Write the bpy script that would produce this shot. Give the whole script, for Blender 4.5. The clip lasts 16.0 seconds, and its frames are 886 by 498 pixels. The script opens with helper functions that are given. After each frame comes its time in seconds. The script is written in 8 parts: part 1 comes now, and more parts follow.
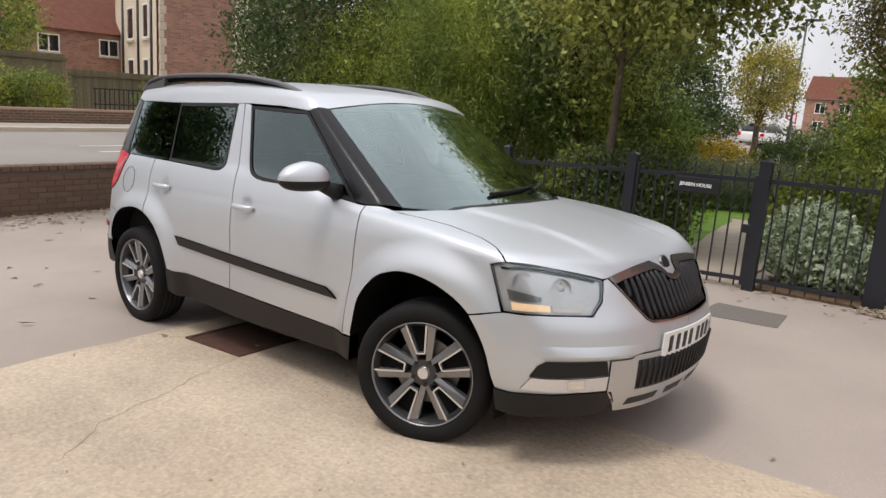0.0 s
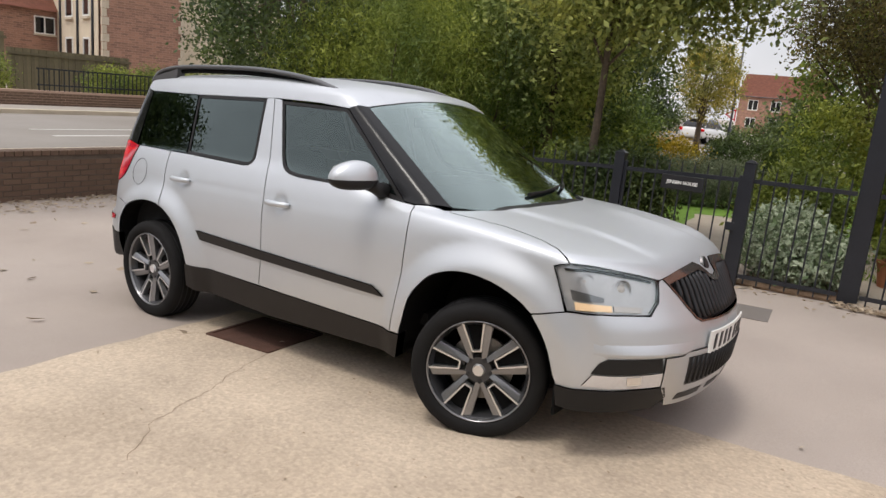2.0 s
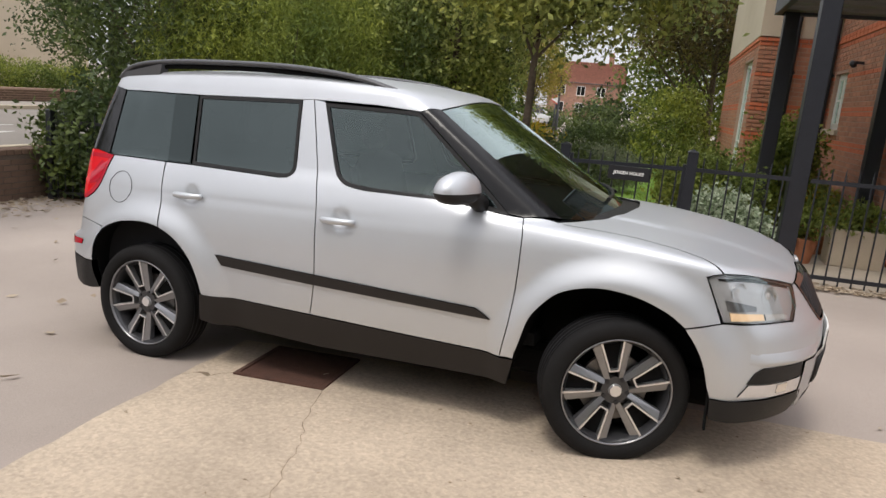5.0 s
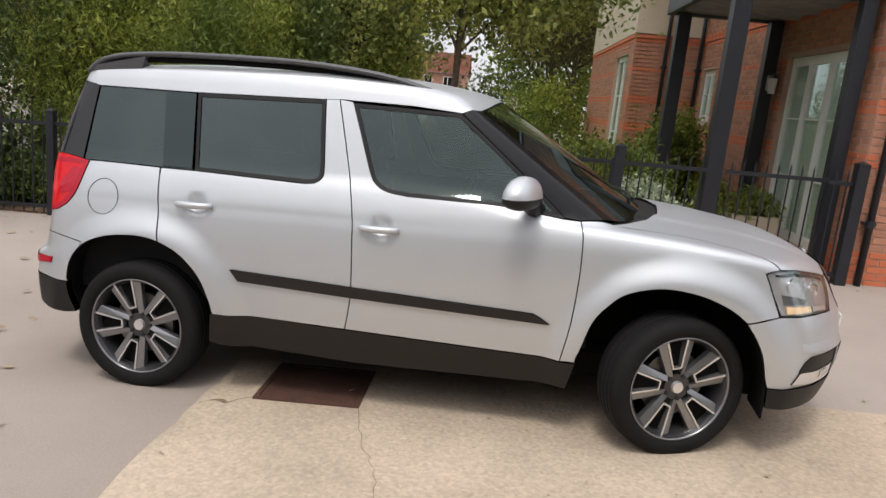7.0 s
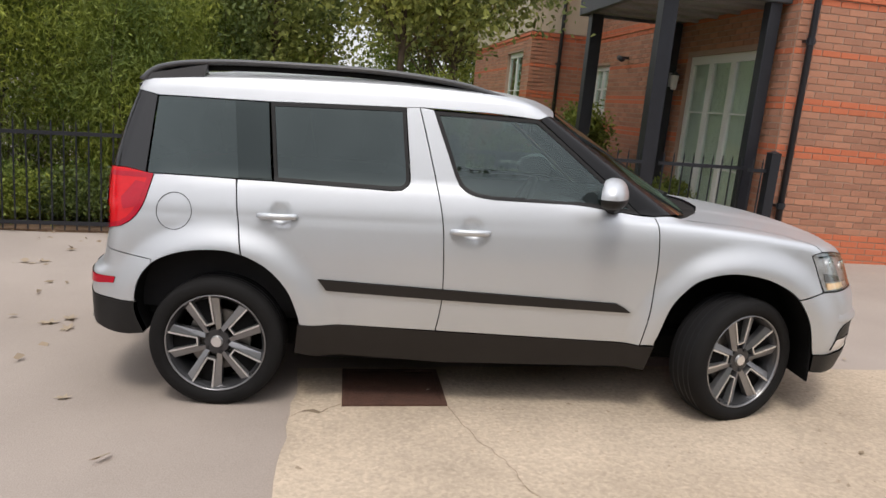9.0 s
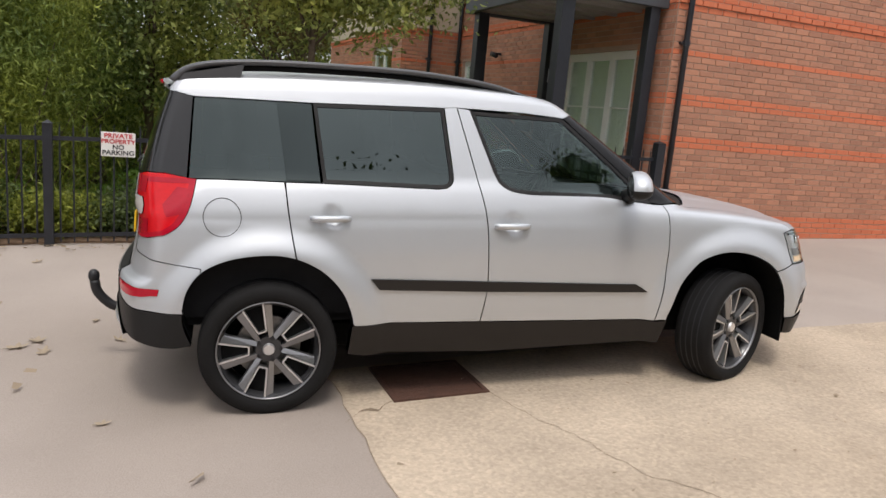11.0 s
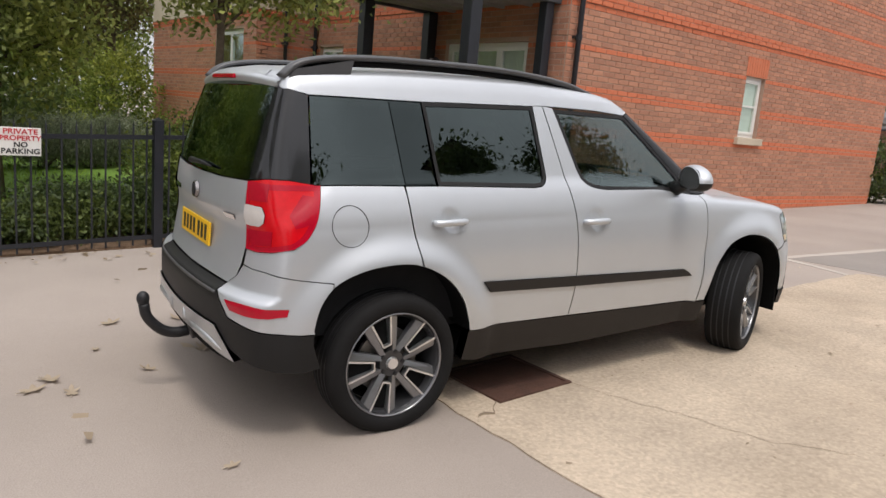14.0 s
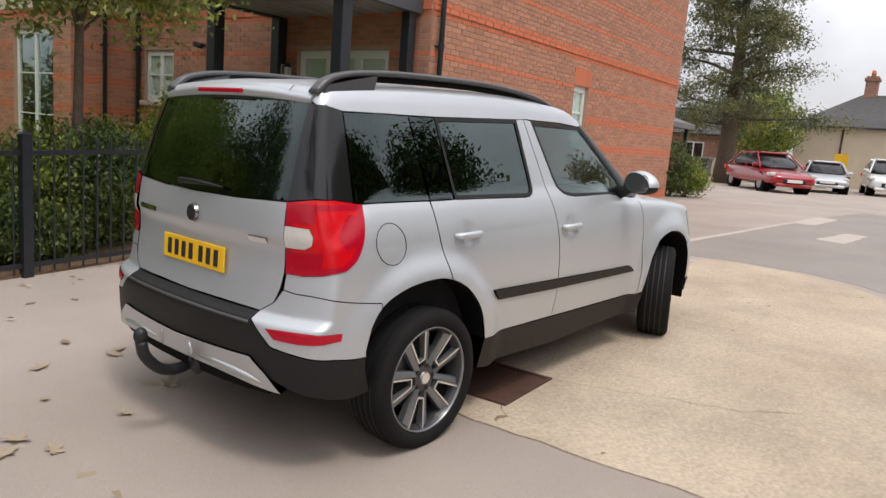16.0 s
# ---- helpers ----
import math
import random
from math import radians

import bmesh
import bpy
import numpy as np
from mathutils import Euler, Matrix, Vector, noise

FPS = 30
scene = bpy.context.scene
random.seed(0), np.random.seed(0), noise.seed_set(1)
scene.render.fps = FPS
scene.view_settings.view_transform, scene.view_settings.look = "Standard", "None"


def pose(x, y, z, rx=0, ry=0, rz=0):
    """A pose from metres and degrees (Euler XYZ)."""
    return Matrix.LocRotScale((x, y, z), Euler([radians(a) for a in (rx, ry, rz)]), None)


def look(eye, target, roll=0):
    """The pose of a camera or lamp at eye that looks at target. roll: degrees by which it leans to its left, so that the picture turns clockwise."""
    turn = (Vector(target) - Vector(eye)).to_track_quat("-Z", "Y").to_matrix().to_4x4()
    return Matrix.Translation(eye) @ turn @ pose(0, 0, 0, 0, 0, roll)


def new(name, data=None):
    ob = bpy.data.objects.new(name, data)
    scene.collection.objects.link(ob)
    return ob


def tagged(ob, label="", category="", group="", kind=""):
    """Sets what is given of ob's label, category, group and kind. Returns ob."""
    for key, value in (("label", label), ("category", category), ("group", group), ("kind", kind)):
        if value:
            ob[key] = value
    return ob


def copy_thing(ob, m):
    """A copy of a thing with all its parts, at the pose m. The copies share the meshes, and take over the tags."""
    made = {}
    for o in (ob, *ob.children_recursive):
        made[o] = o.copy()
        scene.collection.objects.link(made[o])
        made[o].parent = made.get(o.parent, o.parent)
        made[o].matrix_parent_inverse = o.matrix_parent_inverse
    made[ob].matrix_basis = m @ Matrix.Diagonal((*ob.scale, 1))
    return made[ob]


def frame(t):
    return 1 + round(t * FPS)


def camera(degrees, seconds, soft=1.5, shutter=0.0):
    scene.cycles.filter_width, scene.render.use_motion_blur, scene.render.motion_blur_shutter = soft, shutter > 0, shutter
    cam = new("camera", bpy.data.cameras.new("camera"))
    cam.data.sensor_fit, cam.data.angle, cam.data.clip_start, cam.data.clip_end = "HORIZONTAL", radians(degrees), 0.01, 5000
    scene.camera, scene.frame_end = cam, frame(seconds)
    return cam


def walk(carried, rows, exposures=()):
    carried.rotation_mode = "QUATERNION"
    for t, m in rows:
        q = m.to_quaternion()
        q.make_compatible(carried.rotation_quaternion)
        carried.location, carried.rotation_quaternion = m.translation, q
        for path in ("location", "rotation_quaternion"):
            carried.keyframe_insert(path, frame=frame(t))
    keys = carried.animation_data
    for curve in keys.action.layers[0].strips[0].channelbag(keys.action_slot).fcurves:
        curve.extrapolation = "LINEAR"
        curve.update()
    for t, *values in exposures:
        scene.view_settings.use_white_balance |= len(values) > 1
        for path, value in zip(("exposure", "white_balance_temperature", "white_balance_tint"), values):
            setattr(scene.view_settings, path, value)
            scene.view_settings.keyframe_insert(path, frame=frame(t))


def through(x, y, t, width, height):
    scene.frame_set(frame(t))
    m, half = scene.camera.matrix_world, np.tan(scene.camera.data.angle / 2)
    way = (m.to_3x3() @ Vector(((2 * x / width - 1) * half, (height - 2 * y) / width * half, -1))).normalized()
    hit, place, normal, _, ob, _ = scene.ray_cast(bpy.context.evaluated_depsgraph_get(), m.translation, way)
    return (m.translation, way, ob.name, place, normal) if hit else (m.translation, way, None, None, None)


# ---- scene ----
cam = camera(63.4, 16.0)
PATH = [
    (0, (0.033, -0.014, 1.659), (-1.099, 1.583, 1.251), 3.98),
    (0.5, (0.091, -0.030, 1.678), (-1.064, 1.546, 1.246), 4.69),
    (1, (-0.017, -0.208, 1.690), (-1.122, 1.406, 1.275), 5.58),
    (1.5, (-0.186, -0.350, 1.701), (-1.223, 1.305, 1.269), 5.47),
    (2, (-0.375, -0.355, 1.683), (-1.364, 1.330, 1.257), 5.46),
    (2.5, (-0.615, -0.341, 1.681), (-1.549, 1.377, 1.260), 4.95),
    (3, (-0.846, -0.480, 1.672), (-1.707, 1.279, 1.265), 4.94),
    (3.5, (-1.079, -0.610, 1.684), (-1.798, 1.209, 1.260), 4.32),
    (4, (-1.304, -0.578, 1.634), (-1.948, 1.262, 1.189), 3.81),
    (4.5, (-1.515, -0.563, 1.644), (-2.102, 1.301, 1.218), 4.20),
    (4.7, (-1.603, -0.600, 1.644), (-2.170, 1.271, 1.224), 4.70),
    (6.8, (-2.571, -0.639, 1.619), (-2.742, 1.307, 1.193), 5.64),
    (7, (-2.686, -0.663, 1.617), (-2.801, 1.290, 1.204), 5.73),
    (7.5, (-2.976, -0.727, 1.624), (-2.990, 1.227, 1.194), 5.12),
    (8, (-3.222, -0.684, 1.598), (-3.155, 1.268, 1.165), 5.70),
    (8.5, (-3.470, -0.680, 1.599), (-3.305, 1.268, 1.178), 6.19),
    (9, (-3.798, -0.778, 1.588), (-3.513, 1.161, 1.191), 5.27),
    (9.2, (-3.896, -0.784, 1.580), (-3.564, 1.147, 1.182), 5.27),
    (11.3, (-4.984, -0.565, 1.517), (-4.197, 1.236, 1.151), 4.60),
    (11.5, (-5.044, -0.489, 1.507), (-4.233, 1.304, 1.153), 4.29),
    (12, (-5.229, -0.353, 1.516), (-4.284, 1.377, 1.174), 4.47),
    (12.5, (-5.541, -0.279, 1.505), (-4.466, 1.375, 1.173), 3.65),
    (13, (-5.754, -0.160, 1.486), (-4.626, 1.452, 1.123), 3.55),
    (13.5, (-5.941, 0.008, 1.486), (-4.775, 1.590, 1.117), 3.34),
    (14, (-6.152, 0.147, 1.475), (-4.917, 1.675, 1.106), 5.03),
    (14.5, (-6.426, 0.302, 1.477), (-5.073, 1.729, 1.113), 4.11),
    (15, (-6.555, 0.516, 1.444), (-5.099, 1.842, 1.095), 4.09),
    (15.5, (-6.669, 0.695, 1.452), (-5.142, 1.936, 1.098), 4.48),
    (16, (-6.884, 0.846, 1.441), (-5.265, 1.977, 1.128), 4.47),
]
walk(cam, [(t, look(eye, target, roll)) for t, eye, target, roll in PATH])

# ---- sky, sun ----
world = bpy.data.worlds.new("overcast_sky")
scene.world = world
world.use_nodes = True
wn = world.node_tree.nodes
sky = wn.new("ShaderNodeTexSky")
sky.sky_type = "NISHITA"
sky.sun_disc = False
sky.sun_elevation = radians(57)
sky.sun_rotation = radians(200)
sky.dust_density = 3.0
soft = wn.new("ShaderNodeMix")
soft.data_type = "RGBA"
soft.inputs[0].default_value = 0.82
soft.inputs[7].default_value = (9.3, 9.2, 9.6, 1)
world.node_tree.links.new(sky.outputs[0], soft.inputs[6])
# slow cloud shading over the whole sky
where, cloud, shade, cover = wn.new("ShaderNodeTexCoord"), wn.new("ShaderNodeTexNoise"), wn.new("ShaderNodeMapRange"), wn.new("ShaderNodeMix")
cloud.inputs["Scale"].default_value, cloud.inputs["Detail"].default_value, cloud.inputs["Roughness"].default_value = 2.6, 5, 0.55
shade.inputs["From Min"].default_value, shade.inputs["From Max"].default_value = 0.35, 0.65
shade.inputs["To Min"].default_value, shade.inputs["To Max"].default_value = 0.74, 1.14
cover.data_type, cover.blend_type = "RGBA", "MULTIPLY"
cover.inputs[0].default_value = 1.0
world.node_tree.links.new(where.outputs["Generated"], cloud.inputs["Vector"])
world.node_tree.links.new(cloud.outputs["Fac"], shade.inputs["Value"])
world.node_tree.links.new(soft.outputs[2], cover.inputs[6])
world.node_tree.links.new(shade.outputs[0], cover.inputs[7])
# an overcast sky is brighter overhead than at the horizon
split, rise, vault = wn.new("ShaderNodeSeparateXYZ"), wn.new("ShaderNodeMapRange"), wn.new("ShaderNodeMix")
rise.inputs["To Min"].default_value, rise.inputs["To Max"].default_value = 0.60, 1.20
vault.data_type, vault.blend_type = "RGBA", "MULTIPLY"
vault.inputs[0].default_value = 1.0
world.node_tree.links.new(where.outputs["Generated"], split.inputs[0])
world.node_tree.links.new(split.outputs[2], rise.inputs["Value"])
world.node_tree.links.new(cover.outputs[2], vault.inputs[6])
world.node_tree.links.new(rise.outputs[0], vault.inputs[7])
world.node_tree.links.new(vault.outputs[2], wn["Background"].inputs["Color"])
wn["Background"].inputs["Strength"].default_value = 0.166
sun = new("sun", bpy.data.lights.new("sun", "SUN"))
sun.data.energy, sun.data.angle, sun.data.color = 1.5, radians(14), (1.0, 0.95, 0.88)
sun.matrix_world = look((0, 0, 30), (4.3, 12.9, 0))

# ---- materials ----
def material(name, colour, rough=0.7, metal=0.0, spread=0.12, scale=6.0, bump=0.0, fine=60.0, second=None, spec=0.5, coat=0.0, per_object=0.0, stain=0.0, island=False, cells=0.0):
    """A surface with mottling at two sizes, and relief. second: a colour that shows through in patches."""
    m = bpy.data.materials.new(name)
    m.use_nodes = True
    t = m.node_tree
    n, link = t.nodes, t.links.new
    bsdf = n["Principled BSDF"]
    where = n.new("ShaderNodeTexCoord")
    big = n.new("ShaderNodeTexNoise")
    big.inputs["Scale"].default_value, big.inputs["Detail"].default_value = scale, 5
    small = n.new("ShaderNodeTexNoise")
    small.inputs["Scale"].default_value, small.inputs["Detail"].default_value = fine, 3
    for x in (big, small):
        link(where.outputs["Object"], x.inputs["Vector"])
    add = n.new("ShaderNodeMath")
    add.operation = "ADD"
    link(big.outputs["Fac"], add.inputs[0])
    link(small.outputs["Fac"], add.inputs[1])
    last = add.outputs[0]
    if per_object:
        info = n.new("ShaderNodeNewGeometry" if island else "ShaderNodeObjectInfo")
        more = n.new("ShaderNodeMath")
        more.operation = "MULTIPLY_ADD"
        more.inputs[1].default_value = per_object
        link(info.outputs["Random Per Island" if island else "Random"], more.inputs[0])
        link(last, more.inputs[2])
        last = more.outputs[0]
    ramp = n.new("ShaderNodeMapRange")
    ramp.inputs["From Min"].default_value, ramp.inputs["From Max"].default_value = 0.6, 1.4 + per_object
    ramp.inputs["To Min"].default_value, ramp.inputs["To Max"].default_value = 0.0, 1.0
    link(last, ramp.inputs["Value"])
    mix = n.new("ShaderNodeMix")
    mix.data_type = "RGBA"
    c = colour
    low = second or tuple(v * (1 - spread) for v in c)
    high = tuple(min(1, v * (1 + spread)) for v in c)
    mix.inputs[6].default_value, mix.inputs[7].default_value = (*low, 1), (*high, 1)
    link(ramp.outputs[0], mix.inputs[0])
    out = mix.outputs[2]
    if stain:
        spot = n.new("ShaderNodeTexNoise")
        spot.inputs["Scale"].default_value, spot.inputs["Detail"].default_value = scale * 0.23, 6
        link(where.outputs["Object"], spot.inputs["Vector"])
        sr = n.new("ShaderNodeMapRange")
        sr.inputs["From Min"].default_value, sr.inputs["From Max"].default_value = 0.48, 0.70
        link(spot.outputs["Fac"], sr.inputs["Value"])
        dark = n.new("ShaderNodeMix")
        dark.data_type, dark.blend_type = "RGBA", "MULTIPLY"
        k = 1 - stain
        dark.inputs[7].default_value = (k, k * 0.98, k * 0.95, 1)
        link(sr.outputs[0], dark.inputs[0])
        link(out, dark.inputs[6])
        out = dark.outputs[2]
    if cells:
        stones, grade, speck = n.new("ShaderNodeTexVoronoi"), n.new("ShaderNodeMapRange"), n.new("ShaderNodeMix")
        stones.inputs["Scale"].default_value = cells
        link(where.outputs["Object"], stones.inputs["Vector"])
        apart = n.new("ShaderNodeSeparateColor")
        link(stones.outputs["Color"], apart.inputs[0])
        grade.inputs["To Min"].default_value, grade.inputs["To Max"].default_value = 0.90, 1.08
        link(apart.outputs[0], grade.inputs["Value"])
        speck.data_type, speck.blend_type = "RGBA", "MULTIPLY"
        speck.inputs[0].default_value = 1.0
        link(out, speck.inputs[6])
        link(grade.outputs[0], speck.inputs[7])
        out = speck.outputs[2]
    link(out, bsdf.inputs["Base Color"])
    bsdf.inputs["Roughness"].default_value, bsdf.inputs["Metallic"].default_value = rough, metal
    bsdf.inputs["Specular IOR Level"].default_value = spec
    bsdf.inputs["Coat Weight"].default_value, bsdf.inputs["Coat Roughness"].default_value = coat, 0.04
    if bump:
        relief = n.new("ShaderNodeBump")
        relief.inputs["Strength"].default_value, relief.inputs["Distance"].default_value = bump, 0.01
        link(small.outputs["Fac"], relief.inputs["Height"])
        link(relief.outputs[0], bsdf.inputs["Normal"])
    return m


def glass(name, tint, rough=0.0, face=0.075, bend=3.1):
    """A thin pane: it mirrors as glass does and lets tinted light straight through."""
    m = bpy.data.materials.new(name)
    m.use_nodes = True
    t = m.node_tree
    n, link = t.nodes, t.links.new
    n.remove(n["Principled BSDF"])
    see, shine, both, edge = n.new("ShaderNodeBsdfTransparent"), n.new("ShaderNodeBsdfGlossy"), n.new("ShaderNodeMixShader"), n.new("ShaderNodeLayerWeight")
    steep, gloss = n.new("ShaderNodeMath"), n.new("ShaderNodeMath")
    steep.operation, gloss.operation = "POWER", "MULTIPLY_ADD"
    see.inputs["Color"].default_value = (*tint, 1)
    shine.inputs["Roughness"].default_value = rough
    shine.inputs["Color"].default_value = (0.84, 1.0, 0.98, 1)
    # two faces of glass mirror a little head-on and all at a graze
    edge.inputs["Blend"].default_value = 0.5
    steep.inputs[1].default_value, gloss.inputs[1].default_value, gloss.inputs[2].default_value = bend, 1 - face, face
    link(edge.outputs["Facing"], steep.inputs[0])
    link(steep.outputs[0], gloss.inputs[0])
    link(gloss.outputs[0], both.inputs[0])
    link(see.outputs[0], both.inputs[1])
    link(shine.outputs[0], both.inputs[2])
    link(both.outputs[0], n["Material Output"].inputs["Surface"])
    return m


TARMAC = material("worn_tarmac", (0.385, 0.328, 0.287), 0.9, spread=0.16, scale=0.9, bump=0.35, fine=140, stain=0.18)
ROADWAY = material("road_tarmac", (0.25, 0.225, 0.20), 0.9, spread=0.12, scale=0.6, bump=0.25, fine=150, stain=0.15)
CONCRETE = material("aged_concrete", (0.475, 0.385, 0.290), 0.9, spread=0.22, scale=2.2, bump=0.6, fine=48, stain=0.25, cells=55)
RUST = material("rusted_iron", (0.080, 0.036, 0.023), 0.85, spread=0.45, scale=9, bump=0.6, fine=90)
BRICK = material("orange_brown_brick", (0.475, 0.225, 0.138), 0.9, spread=0.20, scale=3, bump=0.5, fine=90, per_object=0.9, second=(0.310, 0.150, 0.098))
BRICKS = material("orange_brown_bricks", (0.475, 0.225, 0.138), 0.9, spread=0.20, scale=3, bump=0.5, fine=90, per_object=0.9, second=(0.310, 0.150, 0.098), island=True)
REDBRICKS = material("red_bricks", (0.58, 0.170, 0.080), 0.85, spread=0.15, scale=4, bump=0.3, fine=90, per_object=0.5, island=True)
REDBRICK = material("red_brick", (0.58, 0.170, 0.080), 0.85, spread=0.15, scale=4, bump=0.3, fine=90, per_object=0.5)
MORTAR = material("mortar", (0.42, 0.285, 0.215), 0.95, spread=0.12, scale=5, bump=0.3)
DARKBRICK = material("old_brown_brick", (0.15, 0.095, 0.065), 0.9, spread=0.3, scale=3, bump=0.4, per_object=0.6)
FARBRICK = material("weathered_far_brick", (0.285, 0.158, 0.112), 0.9, spread=0.25, scale=2, bump=0.3, fine=30)
# far walls show their courses as pattern only
t = FARBRICK.node_tree
part_xyz, along, face, coursing, tint = (t.nodes.new(k) for k in ("ShaderNodeSeparateXYZ", "ShaderNodeMath", "ShaderNodeCombineXYZ", "ShaderNodeTexBrick", "ShaderNodeMix"))
t.links.new(t.nodes["Texture Coordinate"].outputs["Object"], part_xyz.inputs[0])
t.links.new(part_xyz.outputs[0], along.inputs[0])
t.links.new(part_xyz.outputs[1], along.inputs[1])
t.links.new(along.outputs[0], face.inputs[0])
t.links.new(part_xyz.outputs[2], face.inputs[1])
t.links.new(face.outputs[0], coursing.inputs["Vector"])
coursing.inputs["Scale"].default_value, coursing.inputs["Brick Width"].default_value, coursing.inputs["Row Height"].default_value, coursing.inputs["Mortar Size"].default_value = 1.0, 0.30, 0.10, 0.012
coursing.inputs["Color1"].default_value, coursing.inputs["Color2"].default_value, coursing.inputs["Mortar"].default_value = (0.75, 0.75, 0.75, 1), (1.25, 1.2, 1.15, 1), (1.25, 1.35, 1.4, 1)
tint.data_type, tint.blend_type = "RGBA", "MULTIPLY"
tint.inputs[0].default_value = 1.0
shader = t.nodes["Principled BSDF"].inputs["Base Color"]
t.links.new(shader.links[0].from_socket, tint.inputs[6])
t.links.new(coursing.outputs[0], tint.inputs[7])
t.links.new(tint.outputs[2], shader)
CREAM = material("cream_render", (0.62, 0.53, 0.40), 0.9, spread=0.06, scale=2, bump=0.2, stain=0.1)
BLACKPAINT = material("blackish_blue_paint", (0.016, 0.0175, 0.023), 0.4, spread=0.2, scale=8, bump=0.08)
WHITEPAINT = material("white_pvc", (0.78, 0.77, 0.73), 0.4, spread=0.04, scale=5)
SOIL = material("leaf_litter_soil", (0.16, 0.10, 0.06), 0.95, spread=0.45, scale=7, bump=0.8, fine=40)
GRASS = material("mown_grass", (0.15, 0.27, 0.035), 0.9, spread=0.35, scale=3, bump=0.6, fine=120)
DARKBRICKS = material("old_brown_bricks", (0.15, 0.095, 0.065), 0.9, spread=0.3, scale=3, bump=0.4, per_object=0.6, island=True)
STONE = material("pale_stone", (0.55, 0.47, 0.36), 0.9, spread=0.12, scale=5, bump=0.3, fine=90, stain=0.12)
SLATE = material("grey_roof_slate", (0.155, 0.148, 0.145), 0.7, spread=0.25, scale=4, bump=0.3, fine=30)
CLAYTILE = material("red_clay_tile", (0.27, 0.105, 0.068), 0.85, spread=0.3, scale=3, bump=0.5, fine=22)
OLDWOOD = material("weathered_fence_boards", (0.150, 0.125, 0.072), 0.9, spread=0.3, scale=5, bump=0.4, fine=40, per_object=0.6)
BARK = material("grey_brown_bark", (0.10, 0.075, 0.052), 0.95, spread=0.4, scale=9, bump=0.9, fine=30)
TERRACOTTA = material("terracotta", (0.42, 0.17, 0.085), 0.85, spread=0.15, scale=9, bump=0.2)
LEADGREY = material("grey_blue_metal", (0.055, 0.058, 0.066), 0.5, spread=0.12, scale=4, bump=0.1)
SOFFIT = material("grey_soffit_board", (0.26, 0.245, 0.225), 0.7, spread=0.12, scale=3, bump=0.1)
CURTAIN = material("pale_net_curtain", (0.80, 0.82, 0.74), 0.95, spread=0.10, scale=4, bump=0.3, fine=30)
WINDOWGLASS = glass("window_glass", (0.90, 0.93, 0.91), face=0.06, bend=4.2)
REDPRINT = material("red_print", (0.55, 0.03, 0.04), 0.5, spread=0.08)
ROOMDARK = material("dim_room", (0.14, 0.13, 0.12), 0.9, spread=0.2, scale=1)


def leaf(name, dark, light, shine=0.35, through=0.3, warm=True):
    """Leaves: each a shade between two greens, some light passing through."""
    m = bpy.data.materials.new(name)
    m.use_nodes = True
    n, link = m.node_tree.nodes, m.node_tree.links.new
    bsdf = n["Principled BSDF"]
    geo, mix, thin, both = n.new("ShaderNodeNewGeometry"), n.new("ShaderNodeMix"), n.new("ShaderNodeBsdfTranslucent"), n.new("ShaderNodeMixShader")
    mix.data_type = "RGBA"
    mix.inputs[6].default_value, mix.inputs[7].default_value = (*dark, 1), (*light, 1)
    link(geo.outputs["Random Per Island"], mix.inputs[0])
    place, drift, span_, tone = n.new("ShaderNodeTexCoord"), n.new("ShaderNodeTexNoise"), n.new("ShaderNodeMapRange"), n.new("ShaderNodeMix")
    drift.inputs["Scale"].default_value, drift.inputs["Detail"].default_value = 0.9, 3
    span_.inputs["From Min"].default_value, span_.inputs["From Max"].default_value = 0.36, 0.64
    tone.data_type, tone.blend_type = "RGBA", "MULTIPLY"
    hue = n.new("ShaderNodeMix")
    hue.data_type = "RGBA"
    hue.inputs[6].default_value, hue.inputs[7].default_value = ((0.70, 0.78, 0.85, 1), (1.38, 1.26, 0.95, 1)) if warm else ((0.85, 0.85, 0.85, 1), (1.12, 1.12, 1.12, 1))
    tone.inputs[0].default_value = 1.0
    link(place.outputs["Object"], drift.inputs["Vector"])
    link(drift.outputs["Fac"], span_.inputs["Value"])
    link(span_.outputs[0], hue.inputs[0])
    link(mix.outputs[2], tone.inputs[6])
    link(hue.outputs[2], tone.inputs[7])
    link(tone.outputs[2], bsdf.inputs["Base Color"])
    link(tone.outputs[2], thin.inputs["Color"])
    bsdf.inputs["Roughness"].default_value, bsdf.inputs["Specular IOR Level"].default_value = 0.55, shine
    both.inputs[0].default_value = through
    link(bsdf.outputs[0], both.inputs[1])
    link(thin.outputs[0], both.inputs[2])
    link(both.outputs[0], n["Material Output"].inputs["Surface"])
    return m


LEAF_DARK = leaf("dark_glossy_leaves", (0.034, 0.056, 0.017), (0.130, 0.180, 0.052), 0.5)
LEAF_MID = leaf("mid_green_leaves", (0.085, 0.118, 0.024), (0.330, 0.385, 0.092), 0.35, 0.42)
LEAF_SILVER = leaf("grey_green_tree_leaves", (0.165, 0.200, 0.066), (0.500, 0.550, 0.200), 0.4, 0.5)
LEAF_LIGHT = leaf("light_green_leaves", (0.086, 0.128, 0.024), (0.330, 0.390, 0.096), 0.3, 0.4)
LEAF_YELLOW = leaf("yellow_leaves", (0.26, 0.20, 0.018), (0.50, 0.36, 0.045), 0.2)
LEAF_AUTUMN = leaf("yellow_green_leaves", (0.20, 0.20, 0.045), (0.46, 0.40, 0.12), 0.2, 0.35)
LEAF_GREY = leaf("grey_green_leaves", (0.123, 0.152, 0.087), (0.290, 0.326, 0.203), 0.2, warm=False)
